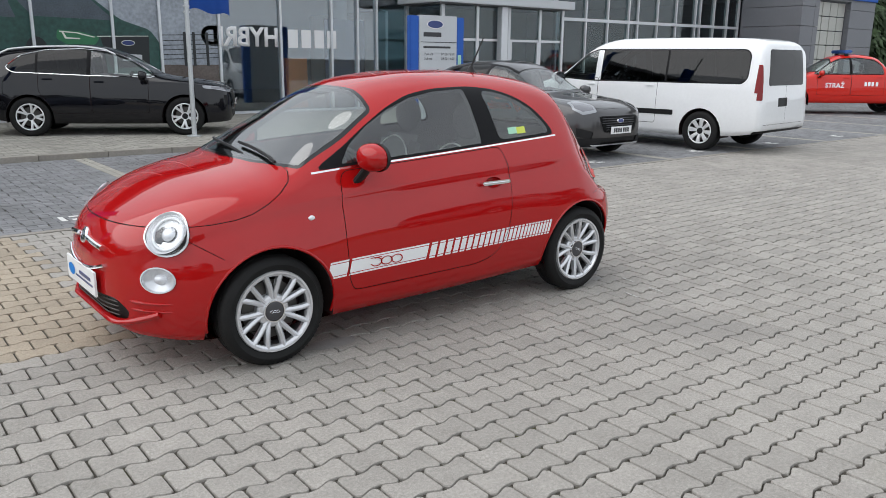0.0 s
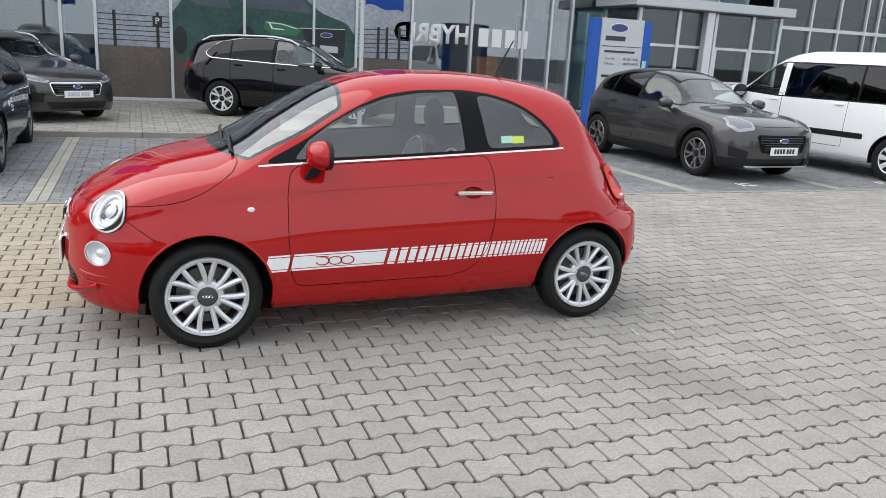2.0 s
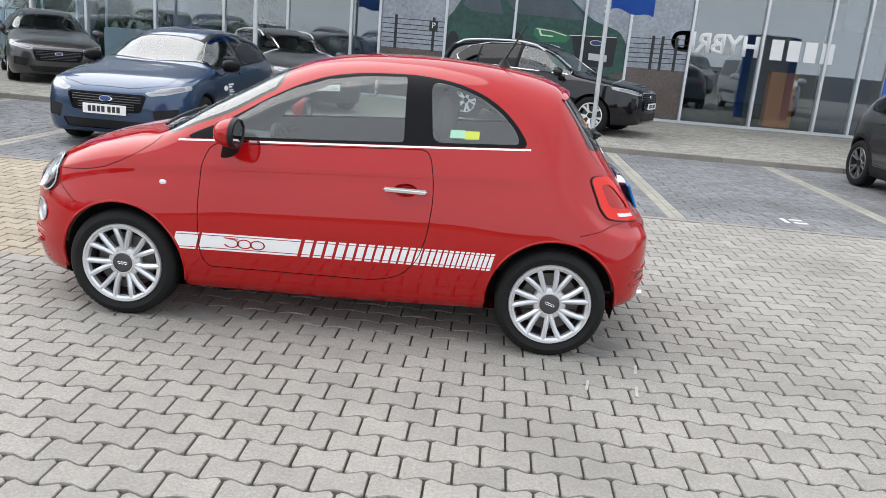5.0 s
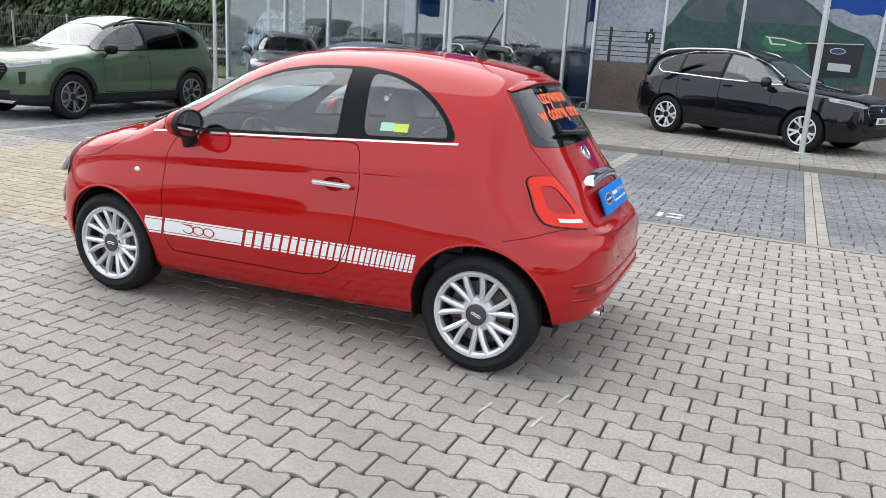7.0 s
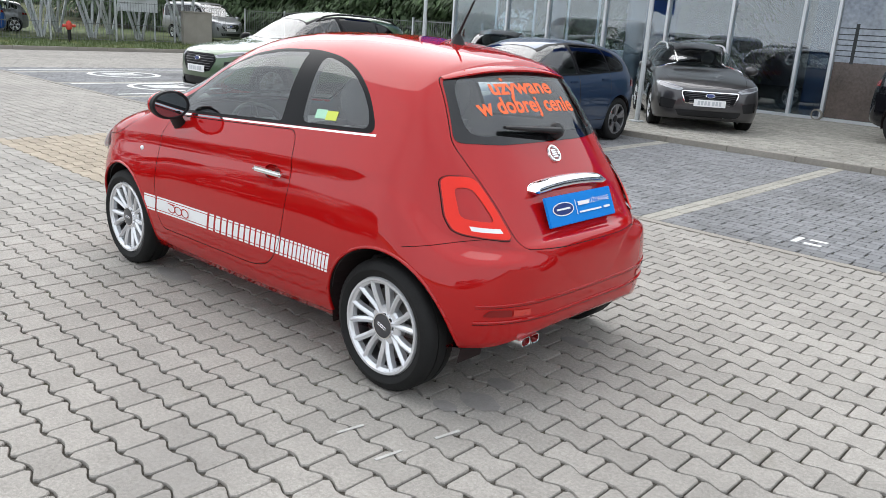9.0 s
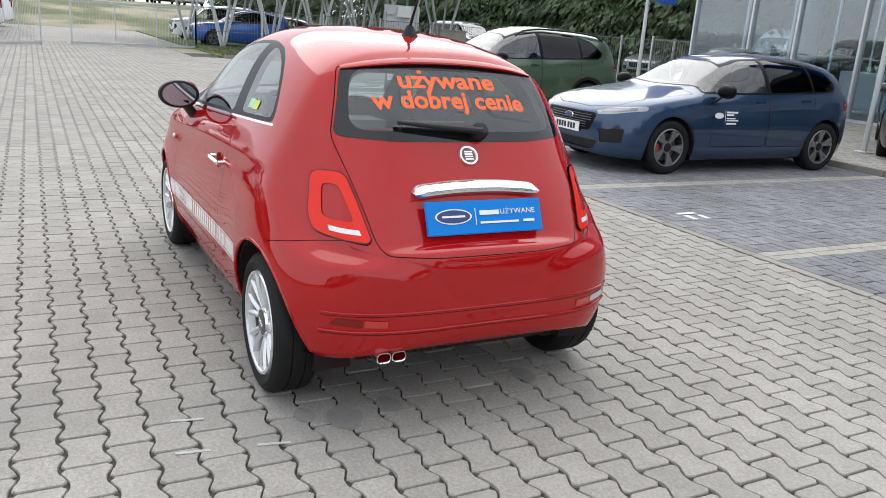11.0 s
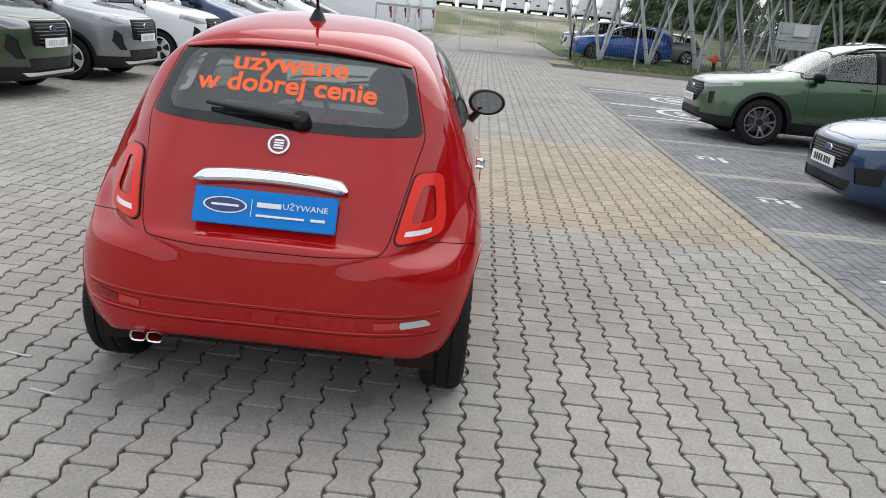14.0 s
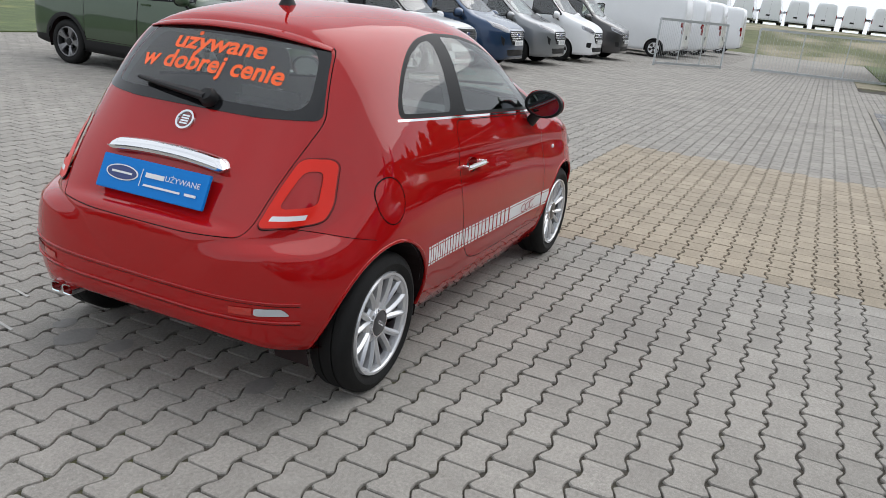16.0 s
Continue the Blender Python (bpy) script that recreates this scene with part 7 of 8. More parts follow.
def poster():
    sky_m = material("printed cloudy sky", (0.27, 0.30, 0.34), rough=0.25, vary=0.35, scale=0.9, coat=0.4)
    land_m = material("printed brown ground", (0.105, 0.085, 0.075), rough=0.25, coat=0.4, vary=0.35, scale=1.6)
    teal = material("printed green car body", (0.022, 0.075, 0.062), rough=0.5, vary=0.45, scale=0.8)
    teal_hi = material("printed bright green panel", (0.03, 0.17, 0.075), rough=0.5, vary=0.2, scale=2)
    dark = material("printed dark shapes", (0.012, 0.016, 0.018), rough=0.5, vary=0.2, scale=2)
    pale = material("printed pale light", (0.72, 0.74, 0.66), rough=0.5)
    grey = material("printed grey windscreen", (0.07, 0.09, 0.11), rough=0.5, vary=0.3, scale=2)
    p = tagged(new("poster"), "large printed window poster of a green car under a cloudy sky", "poster")
    y = FACADE - 0.020
    xa, xb = 1.17, 8.70
    flat([(xa, 1.33), (xb, 1.33), (xb, 3.86), (xa, 3.86)], y, sky_m, p, "printed_sky")
    flat([(xa, 0.15), (xb, 0.15), (xb, 1.33), (xa, 1.33)], y, land_m, p, "printed_ground")
    y -= 0.006
    for x in (1.52, 2.46, 7.85, 8.08, 8.42):
        flat([(x - 0.035, 1.30), (x + 0.035, 1.30), (x + 0.035, 2.12), (x - 0.035, 2.12)], y, dark, p, "printed_post")
    for z in (1.45, 1.56, 1.67, 1.78, 1.89, 2.02):
        flat([(xa, z), (2.8, z), (2.8, z + 0.018), (xa, z + 0.018)], y + 0.001, dark, p, "printed_rail", 0.003)
        flat([(7.25, z), (xb, z + 0.05), (xb, z + 0.068), (7.25, z + 0.018)], y + 0.001, dark, p, "printed_rail", 0.003)
    flat([(2.35, 1.80), (2.56, 1.80), (2.56, 2.04), (2.35, 2.04)], y - 0.005, dark, p, "printed_sign")
    bm = letters("P", 0.20)
    part("printed_letter", moved(bm, Matrix.Translation((2.455, y - 0.009, 1.92)) @ Matrix.Rotation(radians(90), 4, "X")), pale, p)
    y -= 0.006
    flat(rounded([(2.79, 1.15), (2.77, 2.12), (2.96, 2.36), (3.10, 2.62), (3.35, 2.95), (4.1, 3.12), (5.1, 3.10), (5.75, 2.82), (6.34, 2.36), (7.02, 2.14), (7.24, 1.82), (7.26, 1.26), (7.05, 1.12), (5.2, 1.02), (4.3, 1.06), (3.2, 1.10)], 0.12, 4), y, teal, p, "printed_body")
    y -= 0.006
    flat(rounded([(3.12, 2.50), (3.36, 2.36), (4.15, 2.32), (4.02, 2.66), (4.2, 2.98), (3.5, 2.86)], 0.04, 3), y, grey, p, "printed_window")
    flat(rounded([(4.20, 2.68), (4.48, 2.37), (6.22, 2.33), (5.74, 2.76), (5.2, 3.02), (4.42, 3.02)], 0.05, 3), y, grey, p, "printed_windscreen")
    flat(rounded([(4.95, 2.10), (5.45, 2.06), (5.85, 1.94), (5.75, 1.78), (5.15, 1.76), (4.92, 1.90)], 0.05, 3), y, teal_hi, p, "printed_panel")
    flat(rounded([(5.86, 1.95), (6.98, 2.0), (6.95, 1.30), (6.05, 1.22)], 0.06, 3), y, dark, p, "printed_grille")
    flat(circle(2.96, 1.52, 0.16, 22, 0.32), y, dark, p, "printed_wheel")
    flat(circle(4.50, 1.52, 0.26, 24, 0.42), y, dark, p, "printed_wheel")
    y -= 0.006
    flat([(4.98, 2.07), (5.36, 2.045), (5.76, 1.95), (5.72, 1.935), (5.36, 2.02), (5.0, 2.045)], y, pale, p, "printed_light")
    flat([(5.04, 2.04), (5.08, 2.04), (5.14, 1.93), (5.42, 1.92), (5.42, 1.89), (5.10, 1.90)], y, pale, p, "printed_light")
    flat([(5.80, 1.975), (6.96, 2.005), (6.96, 1.99), (5.80, 1.958)], y, pale, p, "printed_light")
    flat(circle(6.48, 1.83, 0.155, 24, 0.065), y, pale, p, "printed_oval")
    flat(circle(6.48, 1.83, 0.14, 24, 0.053), y - 0.006, M["navy_print"], p, "printed_oval")
    flat([(6.33, 1.58), (6.78, 1.56), (6.78, 1.40), (6.33, 1.42)], y, M["grey_print"], p, "printed_plate")


poster()

# big white word seen from behind through the glass, and the bars of the name beside it
word = tagged(new("window_lettering"), "large white mirrored letters inside the glass", "lettering")
bm = letters("HYBRID", 0.66, bold=0.022)
bmesh.ops.solidify(bm, geom=bm.faces[:], thickness=0.03)
part("word", moved(bm, Matrix.Translation((9.34, FACADE - 0.020, 2.02)) @ Matrix.Rotation(radians(90), 4, "X") @ Matrix.Diagonal((-0.93, 1, 0.2, 1))), M["white_print"], word)
for i in range(4):
    x = 10.68 + 0.40 * i
    part("letter_bar", block(x, x + 0.29, FACADE - 0.022, FACADE - 0.016, 1.78, 2.26), M["white_print"], word)

# navy blinds right of the lettering
tagged(part("blind_panel", block(12.10, 13.45, FACADE + 0.5, FACADE + 0.55, 0.1, 2.6, 0.01), M["blind"]), "dark navy panel standing behind the glass", "panel")
tagged(part("blind_panel", block(0.45, 1.08, FACADE + 0.5, FACADE + 0.55, 0.1, 3.6, 0.01), M["blind"]), "dark navy panel standing behind the glass", "panel")
tagged(part("blind_panel", block(-5.4, -3.9, FACADE + 2.5, FACADE + 2.55, 0.1, 2.6, 0.01), M["blind"]), "dark navy panel standing behind the glass", "panel")
tagged(part("reception_desk", block(-8.0, -5.2, 24.0, 24.8, 0.1, 1.15, 0.03), M["white_wall"]), "white reception desk in the showroom", "desk")
tagged(part("reception_desk", block(2.0, 5.0, 27.0, 27.8, 0.1, 1.15, 0.03), M["white_wall"]), "white reception desk in the showroom", "desk")
tagged(part("partition", block(15.2, 15.3, 22.0, 27.0, 0.1, 3.0, 0.01), M["white_wall"]), "white partition wall in the showroom", "wall", kind="structure")
tagged(part("shelf_unit", block(11.2, 11.9, 21.2, 21.5, 0.1, 1.5, 0.01), M["orange_box"]), "orange display stand behind the glass", "stand")


def entrance():
    e = tagged(new("door_1"), "glazed entrance porch with silver frames and a white canopy", "door", kind="structure")
    part("canopy", block(14.2, 19.6, 17.9, 19.9, 3.06, 3.30, 0.01), M["grey_print"], e)
    part("canopy_soffit", block(14.3, 19.5, 18.0, 19.9, 3.03, 3.058), M["clad"], e)
    ys = 18.3
    xs = [14.62, 15.9, 17.15, 18.45, 19.45]
    for x in xs:
        part("post", block(x - 0.05, x + 0.05, ys - 0.05, ys + 0.05, 0.08, 3.03, 0.004), M["frame"], e)
    part("corner_column", block(16.70, 16.96, ys - 0.20, ys + 0.02, 0.08, 3.03, 0.01), M["frame"], e)
    for a, b in zip(xs, xs[1:]):
        part("pane", block(a + 0.05, b - 0.05, ys - 0.006, ys + 0.006, 0.12, 3.0), M["wing_glass"], e)
        part("rail", block(a + 0.05, b - 0.05, ys - 0.03, ys + 0.03, 2.05, 2.12, 0.004), M["frame"], e)
    part("door_frame", block(17.20, 17.27, ys - 0.05, ys + 0.05, 0.1, 2.05, 0.004), M["frame"], e)
    part("door_frame", block(18.33, 18.40, ys - 0.05, ys + 0.05, 0.1, 2.05, 0.004), M["frame"], e)
    part("frosted_band", block(17.28, 18.32, ys - 0.016, ys - 0.010, 0.95, 1.18), M["white_wall"], e)
    bm = letters("WEJŚCIE", 0.17)
    part("door_word", moved(bm, Matrix.Translation((17.8, ys - 0.020, 1.06)) @ Matrix.Rotation(radians(90), 4, "X")), M["dark_print"], e)
    for x in (14.62, 19.45):
        part("side_pane", block(x - 0.006, x + 0.006, ys + 0.05, FACADE - 0.1, 0.12, 3.0), M["wing_glass"], e)


entrance()
wing = tagged(new("wall_east"), "glazed wing with silver mullions beside the entrance", "wall", kind="structure")
xs = [19.6, 21.0, 22.1, 23.2, 23.7, 24.8, 25.9, 27.1, 27.4, 28.3, 29.2, 30.0]
for a, b in zip(xs, xs[1:]):
    for z0, z1 in ((0.14, 2.78), (2.9, 6.0)):
        part("pane", block(a + 0.03, b - 0.03, 18.74, 18.75, z0, z1), M["wing_glass"], wing)
for x in xs:
    part("mullion", block(x - 0.03, x + 0.03, 18.66, 18.82, 0.0, 6.1, 0.004), M["frame"], wing)
for z in (0.06, 2.78, 4.4):
    part("transom", block(xs[0], xs[-1], 18.67, 18.81, z, z + 0.10, 0.004), M["frame"], wing)
hall = tagged(new("wall_hall"), "dark grey clad workshop block with a sectional door", "wall", kind="structure")
for i in range(9):
    z = i * 0.72
    part("clad_panel", block(30.05, 31.0, 16.1, 18.6, z + 0.006, z + 0.714, 0.006), M["clad"], hall)
    part("clad_panel", block(31.0, 31.35, 16.1, 16.3, z + 0.006, z + 0.714, 0.006), M["clad"], hall)
    part("clad_panel", block(33.85, 36.0, 16.1, 16.3, z + 0.006, z + 0.714, 0.006), M["clad"], hall)
part("lintel", block(31.35, 33.85, 16.1, 16.3, 3.9, 6.48, 0.006), M["clad"], hall)
part("sign_strip", block(31.4, 36.0, 16.02, 16.09, 3.98, 4.3, 0.01), M["flag"], hall)
for i in range(7):
    for k in range(4):
        part("door_panel", block(31.38 + k * 0.61, 31.38 + (k + 1) * 0.61 - 0.03, 16.30, 16.34, 0.02 + i * 0.55, 0.02 + (i + 1) * 0.55 - 0.03, 0.012), M["garage"], hall)
part("hall_side", block(35.9, 36.0, 16.3, 34, 0, 6.48), M["clad"], hall)


def totem():
    t = root("sign_totem", pose(12.2, 15.4, 0.08), "grey and blue dealer sign totem with opening hours", "sign")
    part("panel", block(-0.56, 0.56, -0.06, 0.06, 0.0, 2.44, 0.01), M["grey_print"], t)
    for x0, x1 in ((-0.80, -0.565), (0.565, 0.78)):
        part("side_panel", block(x0, x1, -0.05, 0.10, 0.0, 2.42, 0.01), M["flag"], t)
    bm = bmesh.new()
    bm.faces.new([bm.verts.new((x, -0.064, z)) for x, z in circle(-0.10, 2.24, 0.24, 32, 0.10)])
    part("sign_oval", bm, M["white_print"], t)
    bm = bmesh.new()
    bm.faces.new([bm.verts.new((x, -0.069, z)) for x, z in circle(-0.10, 2.24, 0.22, 32, 0.085)])
    part("sign_oval", bm, M["navy_print"], t)
    for x0, x1, z0, z1 in ((-0.44, 0.08, 1.96, 2.06), (-0.52, 0.54, 1.83, 1.845), (-0.44, 0.36, 1.70, 1.745)):
        part("sign_bar", block(x0, x1, -0.066, -0.058, z0, z1), M["dark_print"], t)
    for txt, x, z, s in (("Pon.-Pt.", -0.28, 1.565, 0.085), ("Sobota", -0.30, 1.46, 0.085), ("07.00-18.00", 0.28, 1.565, 0.085), ("08.00-14.00", 0.28, 1.46, 0.085), ("Centrum", 0.14, 1.18, 0.11)):
        part("sign_text", moved(letters(txt, s), Matrix.Translation((x, -0.066, z)) @ Matrix.Rotation(radians(90), 4, "X")), M["dark_print"], t)
    part("sign_bar", block(-0.46, -0.10, -0.066, -0.058, 1.15, 1.21), M["dark_print"], t)
    part("side_word", block(0.60, 0.70, -0.056, -0.049, 0.95, 1.55), M["sticker"], t)


totem()


def flagpole(x, y, flag=True):
    f = root("flagpole", pose(x, y, 0.08), "white metal flagpole with a blue flag" , "flagpole", "flagpoles")
    bm = bmesh.new()
    tube(bm, (0, 0, 0), (0, 0, 7.0), 0.045, 0.03, 16)
    part("pole", bm, M["steel"], f, smooth=True)
    bm = bmesh.new()
    lathe(bm, [(0.14, 0.0), (0.14, 0.02), (0.05, 0.03)], 20, "Z")
    part("base_plate", bm, M["steel"], f)
    bm = bmesh.new()
    for z in (2.25, 2.35):
        tube(bm, (-0.06, 0, z), (0.06, 0, z), 0.02, n=8)
    part("cleat", bm, M["steel"], f)
    bm = bmesh.new()
    nu, nv = 16, 24
    g = [[bm.verts.new((0.05 + 0.78 * u / nu, 0.07 * math.sin(7 * u / nu + 0.6 * v / nv) * (u / nu) ** 0.7 - 0.02, 2.30 + 3.2 * v / nv - 0.10 * (u / nu) ** 1.4 + 0.03 * math.sin(9 * u / nu))) for v in range(nv + 1)] for u in range(nu + 1)]
    for u in range(nu):
        for v in range(nv):
            bm.faces.new((g[u][v], g[u + 1][v], g[u + 1][v + 1], g[u][v + 1]))
    bmesh.ops.solidify(bm, geom=bm.faces[:], thickness=0.003)
    part("flag_cloth", bm, M["flag"], f, "blue flag", smooth=True)


for x, y in ((6.02, 14.85), (-0.42, 14.75), (-6.16, 14.9)):
    flagpole(x, y)
# cable coil at the foot of the glass
bm = bmesh.new()
for k in range(4):
    r = 0.10 + 0.008 * k
    prev = None
    for i in range(21):
        a = 2 * math.pi * i / 20
        p = Vector((r * math.cos(a), 0.012 * k - 0.02 * math.sin(a), 0.10 + r * math.sin(a)))
        if prev:
            tube(bm, prev, p, 0.007, n=5)
        prev = p
ob = tagged(part("cable_coil", bm, M["kerb"]), "coiled grey cable hanging at the foot of the glass front", "cable")
ob.location = (1.06, FACADE - 0.16, 0.09)


# ---------------------------------------------------------------- markings on the bays
mark = tagged(new("bay_markings"), "worn white painted bay lines and symbols", "marking", kind="structure")
Z = 0.004
for x in (-7.15, -9.15, -12.5):
    part("painted_line", block(x - 0.05, x + 0.05, 8.15, 12.6, 0.0, Z), M["road_paint"], mark)
for cx, cy in ((-8.3, 9.75), (-11.2, 10.2)):
    bm = bmesh.new()
    lathe(bm, [(0.80, 0), (0.80, Z), (0.68, Z), (0.68, 0)], 40, "Z", Matrix.Translation((cx, cy, 0)))
    part("painted_ring", bm, M["road_paint"], mark)
    for k in range(3):
        part("painted_bar", block(cx - 0.35 + 0.22 * k, cx - 0.22 + 0.22 * k, cy - 0.4, cy + 0.35, 0, Z), M["road_paint"], mark)
for k in range(-3, 6):
    x = 4.87 + 2.58 * k + (0.1 if k % 2 else 0.0)
    for dx, w, y0, y1 in ((-0.17, 0.05, 8.34, 8.56), (-0.07, 0.14, 8.34, 8.40), (-0.07, 0.14, 8.50, 8.56)):
        part("painted_bar", block(x + dx, x + dx + w, y0, y1, 0, Z), M["road_paint"], mark)
    if k < -1:
        for dx, w in ((-0.15, 0.12), (0.02, 0.16)):
            part("painted_bar", block(x + dx, x + dx + w, 8.62, 8.70, 0, Z), M["road_paint"], mark)
# chalk streaks on the paving by the rear wheel
chalk = material("faint chalk", (0.43, 0.42, 0.40), rough=0.9, vary=0.25, scale=20)
for x, y, a in ((4.74, 3.52, 80), (4.98, 3.50, 82), (5.02, 3.78, 80)):
    tagged(part("chalk_mark", block(-0.06, 0.06, -0.007, 0.007, 0.001, 0.004, m=pose(x, y, 0, 0, 0, a)), chalk), "short white chalk streak on the paving", "marking")
# oil spots
oil = material("oil stain", (0.225, 0.215, 0.205), rough=0.75, vary=0.2, scale=9)
for x, y, rx, ry in ((4.92, 4.09, 0.10, 0.07), (4.87, 4.30, 0.07, 0.05), (4.85, 3.95, 0.06, 0.04), (2.62, 3.93, 0.16, 0.07), (4.80, 5.0, 0.08, 0.05)):
    bm = bmesh.new()
    bm.faces.new([bm.verts.new((x + rx * (1 + 0.25 * noise.noise(Vector((3 * math.cos(t), 3 * math.sin(t), x * 7)))) * math.cos(t), y + ry * (1 + 0.25 * noise.noise(Vector((2 * math.cos(t), 2 * math.sin(t), y * 5)))) * math.sin(t), 0.003)) for t in [2 * math.pi * i / 24 for i in range(24)]])
    tagged(part("oil_spot", bm, oil), "dark oil spot on the paving", "stain")


# ---------------------------------------------------------------- far end: grass, fence, gate, canopy frame, trees
tagged(part("grass_verge", block(-90, -20.3, 8.9, 60, -0.03, 0.05, 0.0), M["grass"]), "rough green grass behind the kerb", "grass", kind="structure")
tagged(part("far_lane", block(-46, -27, -8, 8.9, -0.04, -0.004, 0.0), M["paver"]), "grey paved lane beyond the gate", "pavement", kind="structure")
bm = bmesh.new()
rows = [[bm.verts.new((x, y, z)) for y in (-45, -20, -8, 0, 8.9, 30, 60)] for x, z in ((-45.8, -0.002), (-50, 0.35), (-55, 0.95), (-62, 1.55), (-72, 1.9), (-120, 1.9))]
for p, q in zip(rows, rows[1:]):
    for a, b, c, d in zip(p, p[1:], q[1:], q):
        bm.faces.new((a, b, c, d))
tagged(part("grass_bank", bm, M["bank"], smooth=True), "rough grass and sand rising beyond the lane", "grass", kind="structure")
tagged(part("grass_verge", block(-27, -22.4, 7.9, 8.9, -0.03, 0.012, 0.0), M["bank"]), "rough grass at the corner of the lot", "grass", kind="structure")
tagged(part("grass_verge", block(-20.3, -10.5, 21.5, 60, -0.03, 0.05, 0.0), M["grass"]), "rough green grass behind the car park", "grass", kind="structure")
tagged(part("grass_verge", block(-27, 20, -40, -7.9, -0.03, 0.03, 0.0), M["grass"]), "rough green grass behind the vehicle row", "grass", kind="structure")
me = None
for i in range(13):
    ob = part("kerb_stone", block(-20.3, -20.18, 0.004, 0.996, -0.05, 0.12, 0.01), M["kerb"], kerb) if me is None else new("kerb_stone", me)
    me = ob.data
    ob.parent = kerb
    ob.location.y = 8.9 + i
# blades of grass along the verge edge
bm = bmesh.new()
rng = random.Random(5)
for i in range(5200):
    x, y = -20.4 - 7.5 * rng.random() ** 1.6, 8.9 + 13 * rng.random()
    h, a, lean = 0.06 + 0.12 * rng.random(), rng.random() * 6.28, 0.05 * (rng.random() - 0.5)
    dx, dy = 0.012 * math.cos(a), 0.012 * math.sin(a)
    bm.faces.new([bm.verts.new(v) for v in ((x - dx, y - dy, 0.04), (x + dx, y + dy, 0.04), (x + lean, y + lean, 0.05 + h))])
tagged(part("grass_blades", bm, M["grass"]), "tufts of long green grass", "grass", kind="stuff")


def fence_run(a, b, h=1.7):
    a, b = Vector((*a, 0)), Vector((*b, 0))
    n = max(1, round((b - a).length / 2.5))
    f = tagged(new("fence"), "light grey welded mesh fence on steel posts", "fence", "fences")
    for i in range(n):
        p, q = a.lerp(b, i / n), a.lerp(b, (i + 1) / n)
        bm = bmesh.new()
        bar(bm, p, p + Vector((0, 0, h + 0.05)), 0.06, 0.06)
        part("post", bm, M["steel"], f)
        bm = bmesh.new()
        k = 22
        for j in range(k):
            c = p.lerp(q, (j + 0.5) / k)
            bar(bm, c + Vector((0, 0, 0.08)), c + Vector((0, 0, h)), 0.010, 0.010)
        part("wire_mesh", bm, M["fence_wire"], f)
        for z in (0.12, 0.75, h - 0.05):
            bm = bmesh.new()
            bar(bm, p + Vector((0, 0, z)), q + Vector((0, 0, z)), 0.012, 0.02)
            part("rail", bm, M["fence_wire"], f)


fence_run((-26.0, 9.0), (-26.6, 22.5))
fence_run((-26.6, 23.5), (-10.5, 25.5))
fence_run((-12.5, 20.8), (-10.3, 20.8))


def gate_leaf(a, b, h=1.45):
    a, b = Vector((*a, 0.08)), Vector((*b, 0.08))
    g = tagged(new("steel_gate"), "open galvanised steel gate leaf with wire infill", "gate", "gate leaves")
    for p, q in ((a, b), (a + Vector((0, 0, h)), b + Vector((0, 0, h)))):
        bm = bmesh.new()
        bar(bm, p, q, 0.06, 0.08)
        part("rail", bm, M["steel"], g)
    for t in (0, 0.33, 0.66, 1):
        bm = bmesh.new()
        p = a.lerp(b, t)
        bar(bm, p - Vector((0, 0, 0.08 if t in (0, 1) else 0)), p + Vector((0, 0, h)), 0.06 if t in (0, 1) else 0.035, 0.06 if t in (0, 1) else 0.035)
        part("upright", bm, M["steel"], g)
    bm = bmesh.new()
    for j in range(40):
        p = a.lerp(b, (j + 0.5) / 40)
        bar(bm, p, p + Vector((0, 0, h)), 0.006, 0.006)
    part("wire_mesh", bm, M["steel"], g)


gate_leaf((-20.8, 1.5), (-23.4, 3.4))
gate_leaf((-24.6, 4.4), (-26.0, 9.0))


def lattice(x, y0, n, pitch):
    """One row of the steel frame under the solar canopy: pairs of slanting legs, purlins above."""
    f = tagged(new("canopy_frame"), "galvanised steel lattice frame of a solar carport", "frame", "carport frames")
    for i in range(n):
        y = y0 + i * pitch
        for dx, dy in ((0, -1.0), (0, 1.0), (-1.6, -0.7), (-1.6, 0.9)):
            bm = bmesh.new()
            bar(bm, (x + dx * 0.2, y, 0.0), (x + dx, y + dy * 1.1, 4.2), 0.10, 0.10)
            part("leg", bm, M["steel"], f)
        bm = bmesh.new()
        lathe(bm, [(0.16, 0.0), (0.16, 0.06), (0.07, 0.08)], 8, "Z", Matrix.Translation((x, y, 0)))
        part("foot", bm, M["kerb"], f)
        bm = bmesh.new()
        bar(bm, (x - 2.4, y, 4.25), (x + 2.0, y, 4.05), 0.10, 0.16)
        part("rafter", bm, M["steel"], f)
    for dx, z in ((-2.2, 4.36), (0.0, 4.28), (1.8, 4.18)):
        bm = bmesh.new()
        bar(bm, (x + dx, y0 - 2.5, z), (x + dx, y0 + n * pitch, z), 0.08, 0.10)
        part("purlin", bm, M["steel"], f)
    part("solar_panel", block(x - 2.6, x + 2.2, y0 - 2.6, y0 + n * pitch, 4.42, 4.46, 0.004), M["blind"], f)


lattice(-28.4, 10.6, 6, 2.15)
lattice(-34.0, 10.0, 5, 2.6)


